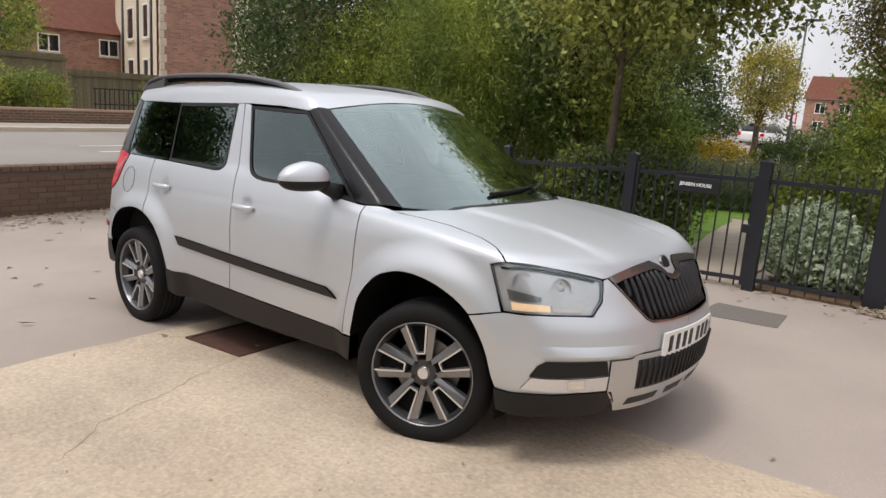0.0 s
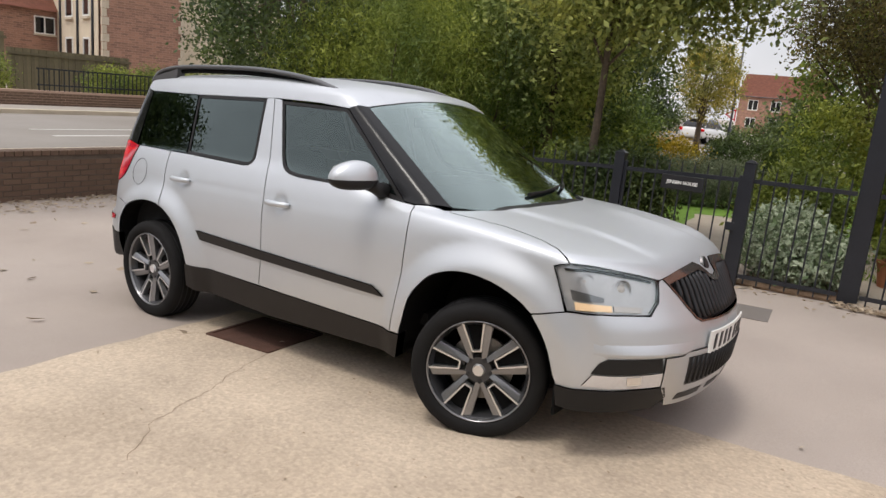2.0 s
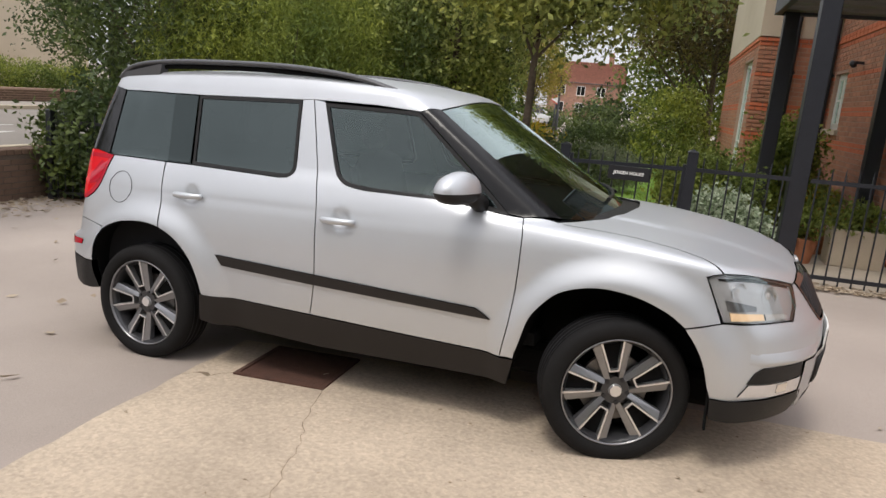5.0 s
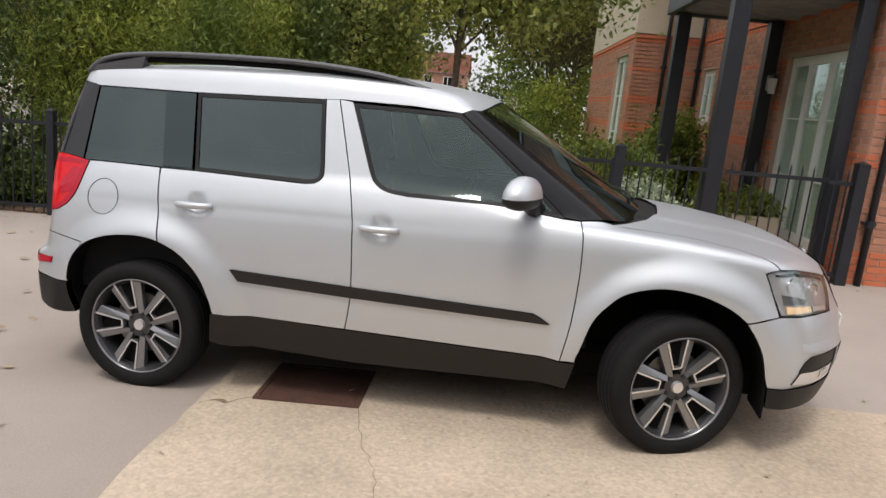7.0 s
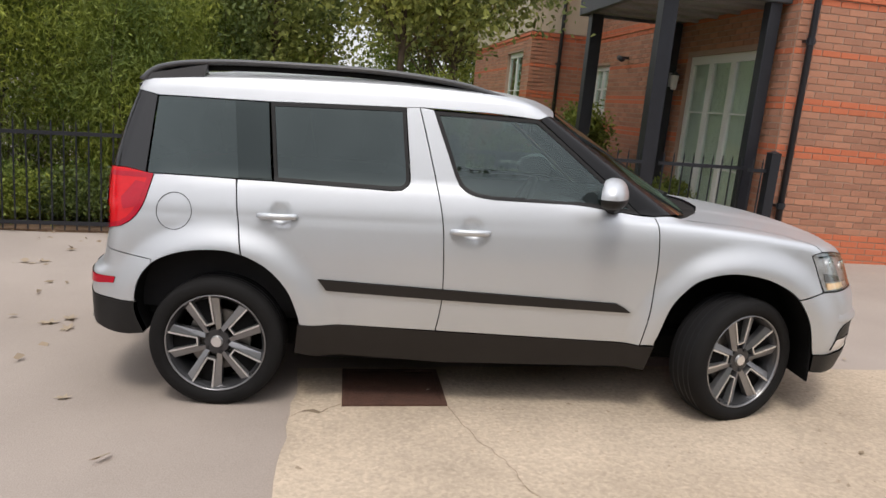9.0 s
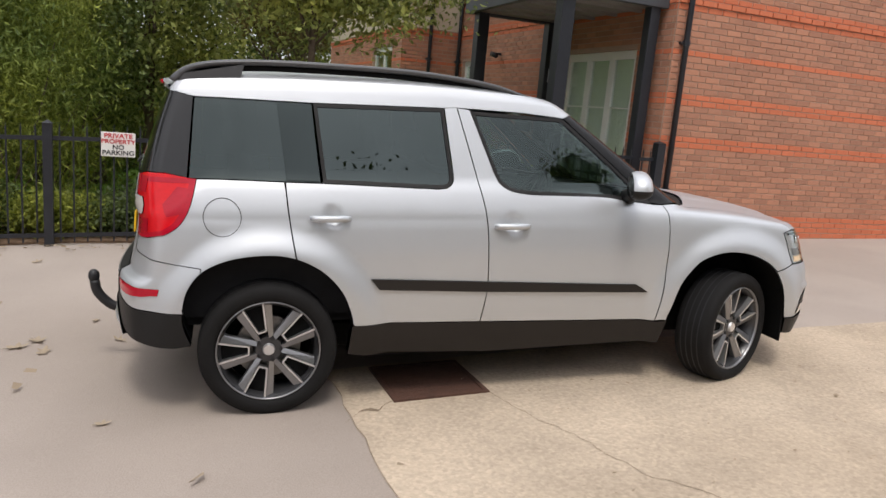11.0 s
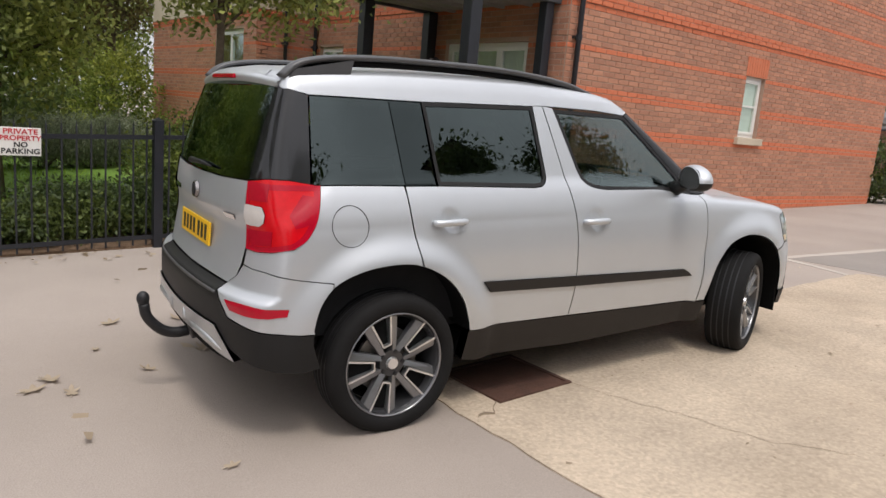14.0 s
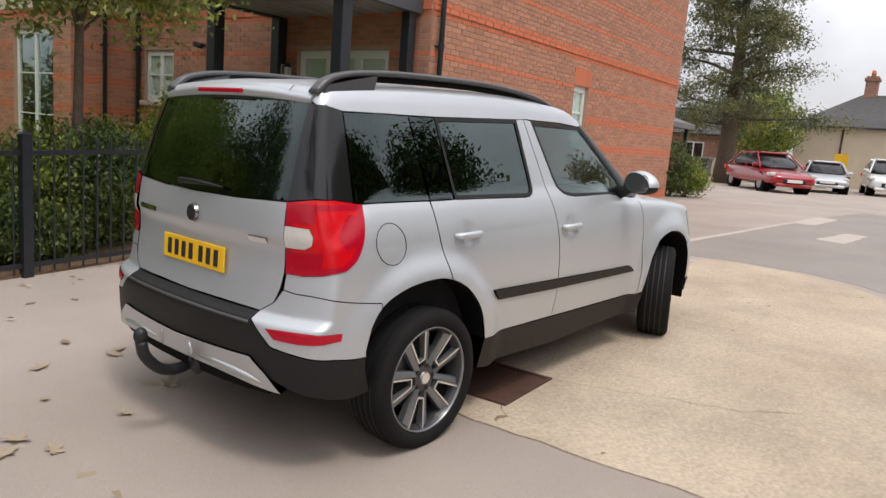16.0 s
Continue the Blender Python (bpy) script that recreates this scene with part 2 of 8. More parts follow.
LEAF_RED = leaf("dark_olive_red_leaves", (0.060, 0.046, 0.024), (0.230, 0.190, 0.075), 0.3, 0.4)
LEAF_CREAM = leaf("variegated_leaves", (0.12, 0.18, 0.075), (0.60, 0.66, 0.50), 0.3, warm=False)
LEAF_FALLEN = leaf("fallen_leaves", (0.24, 0.175, 0.11), (0.50, 0.41, 0.31), 0.2, 0.1, warm=False)
NEEDLES = leaf("cedar_needles", (0.075, 0.090, 0.045), (0.22, 0.23, 0.125), 0.2)
BLADES = leaf("grass_blades", (0.123, 0.217, 0.022), (0.319, 0.478, 0.072), 0.2, 0.4)
PATHWAY = material("pale_gravel_path", (0.42, 0.36, 0.29), 0.9, spread=0.15, scale=4, bump=0.4, fine=110)

# ---- shapes ----
def box(bm, x0, x1, y0, y1, z0, z1, m=None):
    vs = [bm.verts.new((x, y, z)) for z in (z0, z1) for x, y in ((x0, y0), (x1, y0), (x1, y1), (x0, y1))]
    for f in ((3, 2, 1, 0), (4, 5, 6, 7), (0, 1, 5, 4), (1, 2, 6, 5), (2, 3, 7, 6), (3, 0, 4, 7)):
        bm.faces.new([vs[i] for i in f])
    if m is not None:
        bmesh.ops.transform(bm, matrix=m, verts=vs)
    return vs


def rounded(bm, width, segments=2):
    bmesh.ops.bevel(bm, geom=bm.edges[:], offset=width, segments=segments, affect="EDGES", profile=0.5)


def tube(bm, points, r, sides=8, cap=True):
    """A round bar through points; r a number or one for each point."""
    pts = [Vector(p) for p in points]
    rs = r if isinstance(r, (list, tuple)) else [r] * len(pts)
    rings, up = [], Vector((0, 0, 1))
    for i, p in enumerate(pts):
        d = (pts[min(i + 1, len(pts) - 1)] - pts[max(i - 1, 0)]).normalized()
        a = d.cross(up if abs(d.z) < 0.9 else Vector((1, 0, 0))).normalized()
        b = d.cross(a)
        rings.append([bm.verts.new(p + rs[i] * (math.cos(k) * a + math.sin(k) * b)) for k in (2 * math.pi * j / sides for j in range(sides))])
    for u, v in zip(rings, rings[1:]):
        for j in range(sides):
            bm.faces.new((u[j], u[(j + 1) % sides], v[(j + 1) % sides], v[j]))
    if cap:
        bm.faces.new(rings[0][::-1])
        bm.faces.new(rings[-1])
    return rings


def mesh_of(bm, name, mat, smooth=False):
    bmesh.ops.recalc_face_normals(bm, faces=bm.faces)
    me = bpy.data.meshes.new(name)
    bm.to_mesh(me)
    bm.free()
    for m in (mat if isinstance(mat, (list, tuple)) else [mat]):
        me.materials.append(m)
    if smooth:
        me.shade_smooth()
    return me


def thing(name, bm=None, mat=None, label="", category="", group="", kind="", at=None, smooth=False):
    ob = new(name, mesh_of(bm, name, mat, smooth) if bm else None)
    if at is not None:
        ob.matrix_world = at
    return tagged(ob, label, category, group, kind)


def part(name, bm, mat, parent, label="", smooth=False, at=None):
    ob = new(name, mesh_of(bm, name, mat, smooth))
    ob.parent = parent
    if at is not None:
        ob.matrix_basis = at
    return tagged(ob, label)


def boxed(*sizes, bevel=0.0, m=None):
    bm = bmesh.new()
    for s in sizes:
        box(bm, *s, m)
    if bevel:
        rounded(bm, bevel, 1)
    return bm


# ---- the lie of the land ----
def ground_z(x, y):
    """The yard climbs away from the road, more gently past the car."""
    t = min(1.0, max(0.0, (x + 2.8) / 2.0))
    near = 0.0369 * x - 0.0076 * y + 0.2245
    far = 0.158 - 0.0076 * y + 0.0172 * (x + 1.8)
    z = near * (1 - t * t * (3 - 2 * t)) + far * t * t * (3 - 2 * t)
    if x > 11:
        z = 0.158 - 0.0076 * y + 0.0172 * 12.8
    if x < -9.6:
        k = min(1.0, (-9.6 - x) / 1.5)
        z = z * (1 - k) + 0.12 * k
    return max(z, -0.25)


def sheet(name, xs, ys, lift, mat, label, category, kind="structure", inside=None):
    bm = bmesh.new()
    grid = [[bm.verts.new((x, y, ground_z(x, y) + lift)) for x in xs] for y in ys]
    for a, b in zip(grid, grid[1:]):
        for i in range(len(xs) - 1):
            bm.faces.new((a[i], a[i + 1], b[i + 1], b[i]))
    return thing(name, bm, mat, label, category, kind=kind, smooth=True)


def steps(a, b, d):
    n = max(1, round((b - a) / d))
    return [a + (b - a) * i / n for i in range(n + 1)]


sheet("ground", [-900, -300, -120, -60, -40, -25] + steps(-16, 14, 0.5) + [18, 25, 40, 70, 150, 400, 900],
      [-900, -300, -100, -50, -25] + steps(-12, 20, 1.0) + [26, 35, 50, 80, 150, 400, 900], 0.0, TARMAC, "worn grey-brown tarmac yard with scattered leaves", "ground")

# ---- the yard: slab, cover, patches ----
def drape(name, outline, lift, mat, label, category, parent=None, step=0.4):
    """A flat piece lying on the ground, cut to an outline."""
    bm = bmesh.new()
    bm.faces.new([bm.verts.new((x, y, 0)) for x, y in outline])
    for axis in (0, 1):
        vals = [v.co[axis] for v in bm.verts]
        k = min(vals) + step
        while k < max(vals):
            co, no = [0, 0, 0], [0, 0, 0]
            co[axis], no[axis] = k, 1
            bmesh.ops.bisect_plane(bm, geom=bm.verts[:] + bm.edges[:] + bm.faces[:], plane_co=co, plane_no=no, dist=1e-5)
            k += step
    bmesh.ops.triangulate(bm, faces=[q for q in bm.faces if len(q.verts) > 4])
    for v in bm.verts:
        v.co.z = ground_z(v.co.x, v.co.y) + lift
    # its edge goes down into the ground
    for e in [e for e in bm.edges if e.is_boundary]:
        a, b = (v.co.copy() for v in e.verts)
        down = Vector((0, 0, lift + 0.01))
        bm.faces.new([bm.verts.new(p) for p in (a, b, b - down, a - down)])
    if parent:
        return part(name, bm, mat, parent, label, smooth=True)
    return thing(name, bm, mat, label, category, kind="structure", smooth=True)


def ragged(points, rng, d=0.12, by=0.012):
    """An outline with a worn, uneven edge."""
    out = []
    for a, b in zip(points, points[1:] + points[:1]):
        n = max(1, int(math.dist(a, b) / d))
        for i in range(n):
            t = i / n
            out.append((a[0] + (b[0] - a[0]) * t + rng.uniform(-by, by), a[1] + (b[1] - a[1]) * t + rng.uniform(-by, by)))
    return out


rng = random.Random(4)
slab = drape("concrete_slab", ragged([(-3.98, 3.10), (-1, 3.17), (1.92, 3.19), (2.06, 2.85), (1.97, 2.2), (1.62, 1.6), (1.12, 1.2), (0.6, 0.6), (0.3, 0.0), (0.2, -4), (-4.05, -4), (-4.0, 0)], rng), 0.008, CONCRETE, "pale cracked concrete slab set into the tarmac", "concrete slab")
CRACKFILL = material("dirt_in_cracks", (0.22, 0.165, 0.11), 0.95, spread=0.3, scale=9)
for line, wide in ((((-3.74, 2.60), (-3.85, 2.50), (-3.93, 2.53), (-4.02, 2.42)), 0.020), (((-3.22, 2.56), (-3.12, 2.2), (-3.02, 1.95), (-2.95, 1.6), (-2.72, 1.3)), 0.0028),
                   (((-2.6, 0.9), (-2.0, 1.0), (-1.4, 0.9)), 0.003)):
    pts = []
    for a, b in zip(line, line[1:]):
        n = max(2, int(math.dist(a, b) / 0.05))
        pts += [(a[0] + (b[0] - a[0]) * i / n + rng.uniform(-0.012, 0.012), a[1] + (b[1] - a[1]) * i / n + rng.uniform(-0.012, 0.012)) for i in range(n)]
    pts.append(line[-1])
    bm = bmesh.new()
    rows = []
    for i, (x, y) in enumerate(pts):
        w = wide * rng.uniform(0.4, 1.0)
        rows.append([bm.verts.new((x + s * w * 0.7, y + s * w * 0.7, ground_z(x, y) + 0.0095)) for s in (-1, 1)])
    for a, b in zip(rows, rows[1:]):
        bm.faces.new((a[0], a[1], b[1], b[0]))
    part("crack", bm, CRACKFILL, slab)


def manhole():
    """A rusted square cover in its frame, with raised ribs."""
    cover = thing("manhole_cover", label="rusty rectangular iron manhole cover in the concrete", category="manhole cover")
    x0, x1, y0, y1 = -3.74, -3.21, 2.57, 3.06
    z = ground_z(-3.5, 2.8)
    m = Matrix.Translation((-3.475, 2.815, z + 0.013)) @ pose(0, 0, 0, -0.44, -1.9, 0)
    w, h = (x1 - x0) / 2, (y1 - y0) / 2
    part("frame", boxed((-w, w, -h, -h + 0.025, -0.02, 0.006), (-w, w, h - 0.025, h, -0.02, 0.006), (-w, -w + 0.025, -h + 0.025, h - 0.025, -0.02, 0.006), (w - 0.025, w, -h + 0.025, h - 0.025, -0.02, 0.006)), RUST, cover, at=m)
    part("seat", boxed((-w + 0.020, w - 0.020, -h + 0.020, h - 0.020, -0.02, -0.0006)), RUST, cover, at=m)
    lid = part("lid", boxed((-w + 0.032, w - 0.032, -h + 0.032, h - 0.032, -0.02, 0.001), bevel=0.003), RUST, cover, at=m)
    for i in range(9):
        y = -h + 0.065 + i * (2 * h - 0.13) / 8
        part("rib", boxed((-w + 0.05, w - 0.05, y - 0.008, y + 0.008, 0.0, 0.0016)), RUST, lid)


manhole()
PATCH = material("pale_patched_tarmac", (0.48, 0.43, 0.38), 0.9, spread=0.12, scale=3, bump=0.3, fine=150)
DARKPATCH = material("dark_patched_tarmac", (0.17, 0.15, 0.135), 0.9, spread=0.12, scale=3, bump=0.3, fine=150)
drape("tarmac_patch", ragged([(-1.50, 5.70), (-0.90, 5.75), (-0.92, 6.22), (-1.46, 6.2)], rng, 0.1, 0.008), 0.005, DARKPATCH, "darker square repair in the tarmac", "tarmac patch")
NEWTARMAC = material("greyer_tarmac", (0.295, 0.265, 0.24), 0.9, spread=0.12, scale=1.2, bump=0.3, fine=150, stain=0.15)
drape("tarmac_patch", ragged([(2.14, 3.2), (2.02, 4.0), (3.7, 3.76), (8.2, 3.2), (13.0, 2.6), (13.0, -6), (1.0, -6), (0.9, 0.5), (1.3, 1.1), (1.8, 1.5), (2.1, 2.1), (2.2, 2.8)], rng, 0.3, 0.02), 0.003, NEWTARMAC, "greyer tarmac laid beyond the concrete slab", "tarmac patch", step=1.0)
drape("tarmac_joint", ragged([(1.70, 3.2), (1.78, 3.2), (1.98, 3.98), (3.7, 3.74), (8.2, 3.2), (8.2, 3.3), (3.7, 3.86), (1.9, 4.08)], rng, 0.2, 0.012), 0.005, PATCH, "pale joint line across the tarmac", "tarmac joint", step=0.6)
drape("tarmac_patch", ragged([(5.6, 2.1), (7.1, 1.9), (7.2, 2.25), (5.7, 2.5)], rng, 0.2, 0.03), 0.005, PATCH, "pale worn repair in the tarmac", "tarmac patch")
drape("tarmac_patch", ragged([(8.0, 2.9), (9.9, 2.7), (10.0, 3.1), (8.1, 3.3)], rng, 0.2, 0.03), 0.005, PATCH, "pale worn repair in the tarmac", "tarmac patch")

# ---- the silver car ----
PAINT = material("silver_metallic_paint", (0.555, 0.575, 0.600), 0.42, metal=0.60, spread=0.04, scale=3, fine=900, coat=0.30)
TRIM = material("grained_black_plastic", (0.0135, 0.013, 0.013), 0.5, spread=0.15, scale=8, bump=0.10, fine=500, spec=0.28)
SILLTRIM = material("dark_grey_brown_plastic", (0.020, 0.0165, 0.0145), 0.55, spread=0.15, scale=8, bump=0.10, fine=500, spec=0.28)
GLOSSBLACK = material("gloss_black_trim", (0.012, 0.012, 0.013), 0.08, spread=0.05, scale=4)
PILLAR = material("satin_grey_pillar_foil", (0.010, 0.010, 0.011), 0.22, spread=0.06, scale=4, spec=0.26)
RAILGREY = material("grey_rail_paint", (0.070, 0.070, 0.074), 0.34, spread=0.10, scale=6, bump=0.05, fine=300)
RUBBER = material("tyre_rubber", (0.0135, 0.013, 0.013), 0.75, spread=0.2, scale=9, bump=0.12, fine=200, spec=0.12)
# near-black: shade under and inside the car is put into this colour
VOID = material("shade_and_plastic_black", (0.006, 0.006, 0.006), 0.9, spread=0.2, scale=6, spec=0.12)
ALLOY = material("machined_alloy", (0.78, 0.78, 0.79), 0.30, metal=0.9, spread=0.06, scale=9, fine=400)
WHEELGREY = material("grey_wheel_paint", (0.270, 0.270, 0.280), 0.28, metal=0.75, spread=0.08, scale=9, coat=0.3)
ANTHRACITE = material("anthracite_wheel_paint", (0.045, 0.045, 0.048), 0.35, metal=0.4, spread=0.08, scale=9, coat=0.3)
STEEL = material("brake_disc_steel", (0.22, 0.21, 0.20), 0.45, metal=0.8, spread=0.2, scale=15)
CHROME = material("chrome", (0.75, 0.75, 0.76), 0.08, metal=1.0, spread=0.02)
DARKCHROME = material("dark_chrome", (0.30, 0.285, 0.28), 0.2, metal=0.9, spread=0.04)
SKID = material("silver_plastic", (0.50, 0.51, 0.52), 0.30, metal=0.7, spread=0.04, scale=4, fine=600)
REDLENS = material("red_lamp_lens", (0.62, 0.004, 0.010), 0.2, spread=0.10, scale=14, coat=0.15, spec=0.3)
DARKRED = material("dark_red_reflector", (0.42, 0.004, 0.020), 0.2, spread=0.10, scale=20, coat=0.15, spec=0.3)
CLEARLENS = material("milky_lamp_lens", (0.62, 0.58, 0.55), 0.15, spread=0.08, scale=20, coat=0.5)
LAMPBOWL = material("lamp_reflector_bowl", (0.60, 0.60, 0.61), 0.28, metal=0.40, spread=0.10, scale=10)
YELLOWPLATE = material("yellow_plate", (0.86, 0.50, 0.015), 0.4, spread=0.03)
WHITEPLATE = material("white_plate", (0.80, 0.80, 0.77), 0.4, spread=0.03)
INK = material("black_print", (0.012, 0.012, 0.014), 0.5, spread=0.1)
CABIN = material("dark_cabin_cloth", (0.018, 0.018, 0.019), 0.85, spread=0.2, scale=12, bump=0.2, fine=300, spec=0.12)
TINT = glass("green_tinted_window", (0.34, 0.42, 0.40))
BLACKGLASS = glass("black_printed_glass", (0.010, 0.010, 0.011), face=0.055, bend=3.4)
PRIVACY = glass("privacy_window", (0.035, 0.042, 0.042))
SCREEN = glass("windscreen_glass", (0.45, 0.53, 0.50), face=0.10, bend=2.1)
LENS = glass("clear_lamp_cover", (0.88, 0.88, 0.88))
AMBER = bpy.data.materials.new("lit_amber_lamp")
AMBER.use_nodes = True
AMBER.node_tree.nodes["Principled BSDF"].inputs["Base Color"].default_value = (0.80, 0.62, 0.42, 1)
AMBER.node_tree.nodes["Principled BSDF"].inputs["Emission Color"].default_value = (1.0, 0.60, 0.28, 1)
AMBER.node_tree.nodes["Principled BSDF"].inputs["Emission Strength"].default_value = 0.36

def spline(xs, ys):
    """A smooth monotone cubic through the given points, straight beyond them."""
    xs, ys = np.array(xs, float), np.array(ys, float)
    h = np.diff(xs)
    d = np.diff(ys) / h
    m = np.zeros_like(xs)
    m[0], m[-1] = d[0], d[-1]
    for i in range(1, len(xs) - 1):
        if d[i - 1] * d[i] > 0:
            w1, w2 = 2 * h[i] + h[i - 1], h[i] + 2 * h[i - 1]
            m[i] = (w1 + w2) / (w1 / d[i - 1] + w2 / d[i])

    def at(x):
        x = np.asarray(x, float)
        i = np.clip(np.searchsorted(xs, x) - 1, 0, len(h) - 1)
        t = (x - xs[i]) / h[i]
        tc = np.clip(t, 0, 1)
        v = ((1 + 2 * tc) * (1 - tc) ** 2 * ys[i] + tc * (1 - tc) ** 2 * h[i] * m[i]
             + tc * tc * (3 - 2 * tc) * ys[i + 1] + tc * tc * (tc - 1) * h[i] * m[i + 1])
        return v + np.where(t < 0, t * h[i] * m[i], 0) + np.where(t > 1, (t - 1) * h[i] * m[i + 1], 0)
    return at


WHEELBASE, RADIUS = 2.585, 0.308
low_width = spline([0.10, 0.30, 0.45, 0.60, 0.75, 0.88, 0.97, 1.06, 1.12], [0.780, 0.820, 0.842, 0.850, 0.848, 0.834, 0.811, 0.779, 0.750])
low_taper = spline([-0.80, -0.55, -0.30, 0.1, 0.7, 1.3, 2.0, 2.6, 3.0, 3.4], [-0.085, -0.030, -0.012, 0.0, 0.0, 0.0, -0.003, -0.012, -0.05, -0.15])
up_width = spline([0.90, 1.00, 1.10, 1.30, 1.50, 1.62], [0.825, 0.795, 0.762, 0.700, 0.636, 0.592])
up_taper = spline([-0.80, -0.5, -0.1, 0.5, 1.2, 1.8, 2.4], [-0.055, -0.028, -0.006, 0.0, -0.004, -0.022, -0.06])
bonnet_z = spline([-1.0, -0.5, -0.25, 1.2, 1.6, 1.9, 2.25, 2.6, 2.9, 3.1, 3.25, 3.4], [1.0, 1.01, 1.15, 1.15, 1.13, 1.060, 1.035, 1.005, 0.962, 0.92, 0.865, 0.76])
roof_z = spline([-0.80, -0.6, -0.3, 0.2, 0.7, 1.2, 1.6, 1.9], [1.545, 1.572, 1.603, 1.628, 1.632, 1.607, 1.55, 1.48])
nose_x = spline([0.10, 0.22, 0.36, 0.50, 0.60, 0.70, 0.80, 0.88, 1.0], [3.34, 3.40, 3.45, 3.465, 3.455, 3.41, 3.365, 3.32, 3.22])
tail_x = spline([0.10, 0.22, 0.36, 0.50, 0.60, 0.634, 0.658, 0.70, 0.78, 0.86, 1.05, 1.20], [-0.58, -0.67, -0.715, -0.722, -0.720, -0.708, -0.668, -0.656, -0.640, -0.626, -0.618, -0.59])
rear_glass_x = spline([0.90, 1.08, 1.30, 1.55, 1.7], [-0.64, -0.615, -0.550, -0.455, -0.40])


def soft_max(parts, k):
    top = np.maximum.reduce(parts)
    return top + k * np.log(sum(np.exp((p - top) / k) for p in parts))


def flare(x, z):
    """How far the wings swell over the wheels."""
    r = np.minimum(np.hypot(x, z - RADIUS), np.hypot(x - WHEELBASE, z - RADIUS))
    t = np.clip((0.605 - r) / 0.145, 0, 1)
    return 0.037 * t * t * (3 - 2 * t)


def low_body(x, y, z):
    # a thumb-deep cup behind each door handle
    cup = np.minimum(np.hypot(x - 1.219, z - 0.912), np.hypot(x - 0.297, z - 0.947))
    a = np.abs(y) + 0.017 * np.exp(-(cup / 0.043) ** 4)
    q = (a / 0.85) ** 2
    side = a - (low_width(z) + low_taper(x) + flare(x, z))
    crease = 0.009 / (1 + np.exp(np.clip((a - 0.42 + 0.10 * (x - 2.4)) / 0.010, -30, 30)))
    top = z - (bonnet_z(x) - 0.055 * q + crease * np.clip((x - 2.0) / 0.2, 0, 1))
    nose = (x - (nose_x(z) - 0.25 * q - 0.16 * q * q))
    tail = (tail_x(z) + 0.07 * q + 0.09 * q ** 3) - x
    return soft_max((side, top, nose, tail), 0.016)


def up_body(x, y, z):
    a = np.abs(y)
    q = (a / 0.70) ** 2
    side = (a - (up_width(z) + up_taper(x))) * 0.95
    top = z - (roof_z(x) - 0.045 * q)
    screen = ((x - 1.60 + 0.20 * q) * 0.545 + (z - 1.56) * 0.838) 
    tail = (rear_glass_x(z) + 0.035 * q + 0.045 * q ** 3) - x
    return soft_max((side, top, screen, tail, 0.95 - z), 0.014)


def body(x, y, z):
    a, b = low_body(x, y, z), up_body(x, y, z)
    h = np.clip(1 - np.abs(a - b) / 0.03, 0, 1)
    return np.minimum(a, b) - 0.0075 * h * h


def outward(f, p):
    """Unit normals of the form f at the points p (n x 3)."""
    h = 0.004
    g = np.stack([f(*(p + h * e).T) - f(*(p - h * e).T) for e in np.eye(3)], 1)
    return g / np.linalg.norm(g, axis=1)[:, None]


def meet(f, p, d):
    """Where the lines through p along d first enter the form f."""
    d = np.array(d, float) / np.linalg.norm(d)
    s = np.arange(-1.6, 1.6, 0.03)
    v = np.stack([f(*(p + k * d).T) for k in s], 1)
    inside = v < 0
    first = np.where(inside.any(1), inside.argmax(1), np.abs(v).argmin(1))
    lo, hi = s[np.maximum(first - 1, 0)], s[first]
    for _ in range(22):
        mid = (lo + hi) / 2
        deep = f(*(p + mid[:, None] * d).T) < 0
        hi, lo = np.where(deep, mid, hi), np.where(deep, lo, mid)
    return p + hi[:, None] * d


SIDE, CORNER_R, CORNER_F = (0, 1, 0), (0.7, 0.7, 0), (-0.7, 0.7, 0)


def on_side(x, z, f=body):
    return meet(f, np.array([[x, -0.5, z]]), SIDE)[0]


def on_tail(y, z, f=body):
    return meet(f, np.array([[-0.3, y, z]]), (1, 0, 0))[0]


def on_nose(y, z, f=low_body):
    return meet(f, np.array([[3.0, y, z]]), (-1, 0, 0))[0]


def plane_axes(d):
    d = np.array(d, float) / np.linalg.norm(d)
    u = np.cross(d, (0, 0, 1)) if abs(d[2]) < 0.9 else np.array((1.0, 0, 0))
    u = u / np.linalg.norm(u)
    return d, u, np.cross(u, d)


def settle(f, p):
    """The points p moved on to the form f."""
    for _ in range(6):
        p = p - np.clip(f(*p.T), -0.1, 0.1)[:, None] * outward(f, p)
    return p


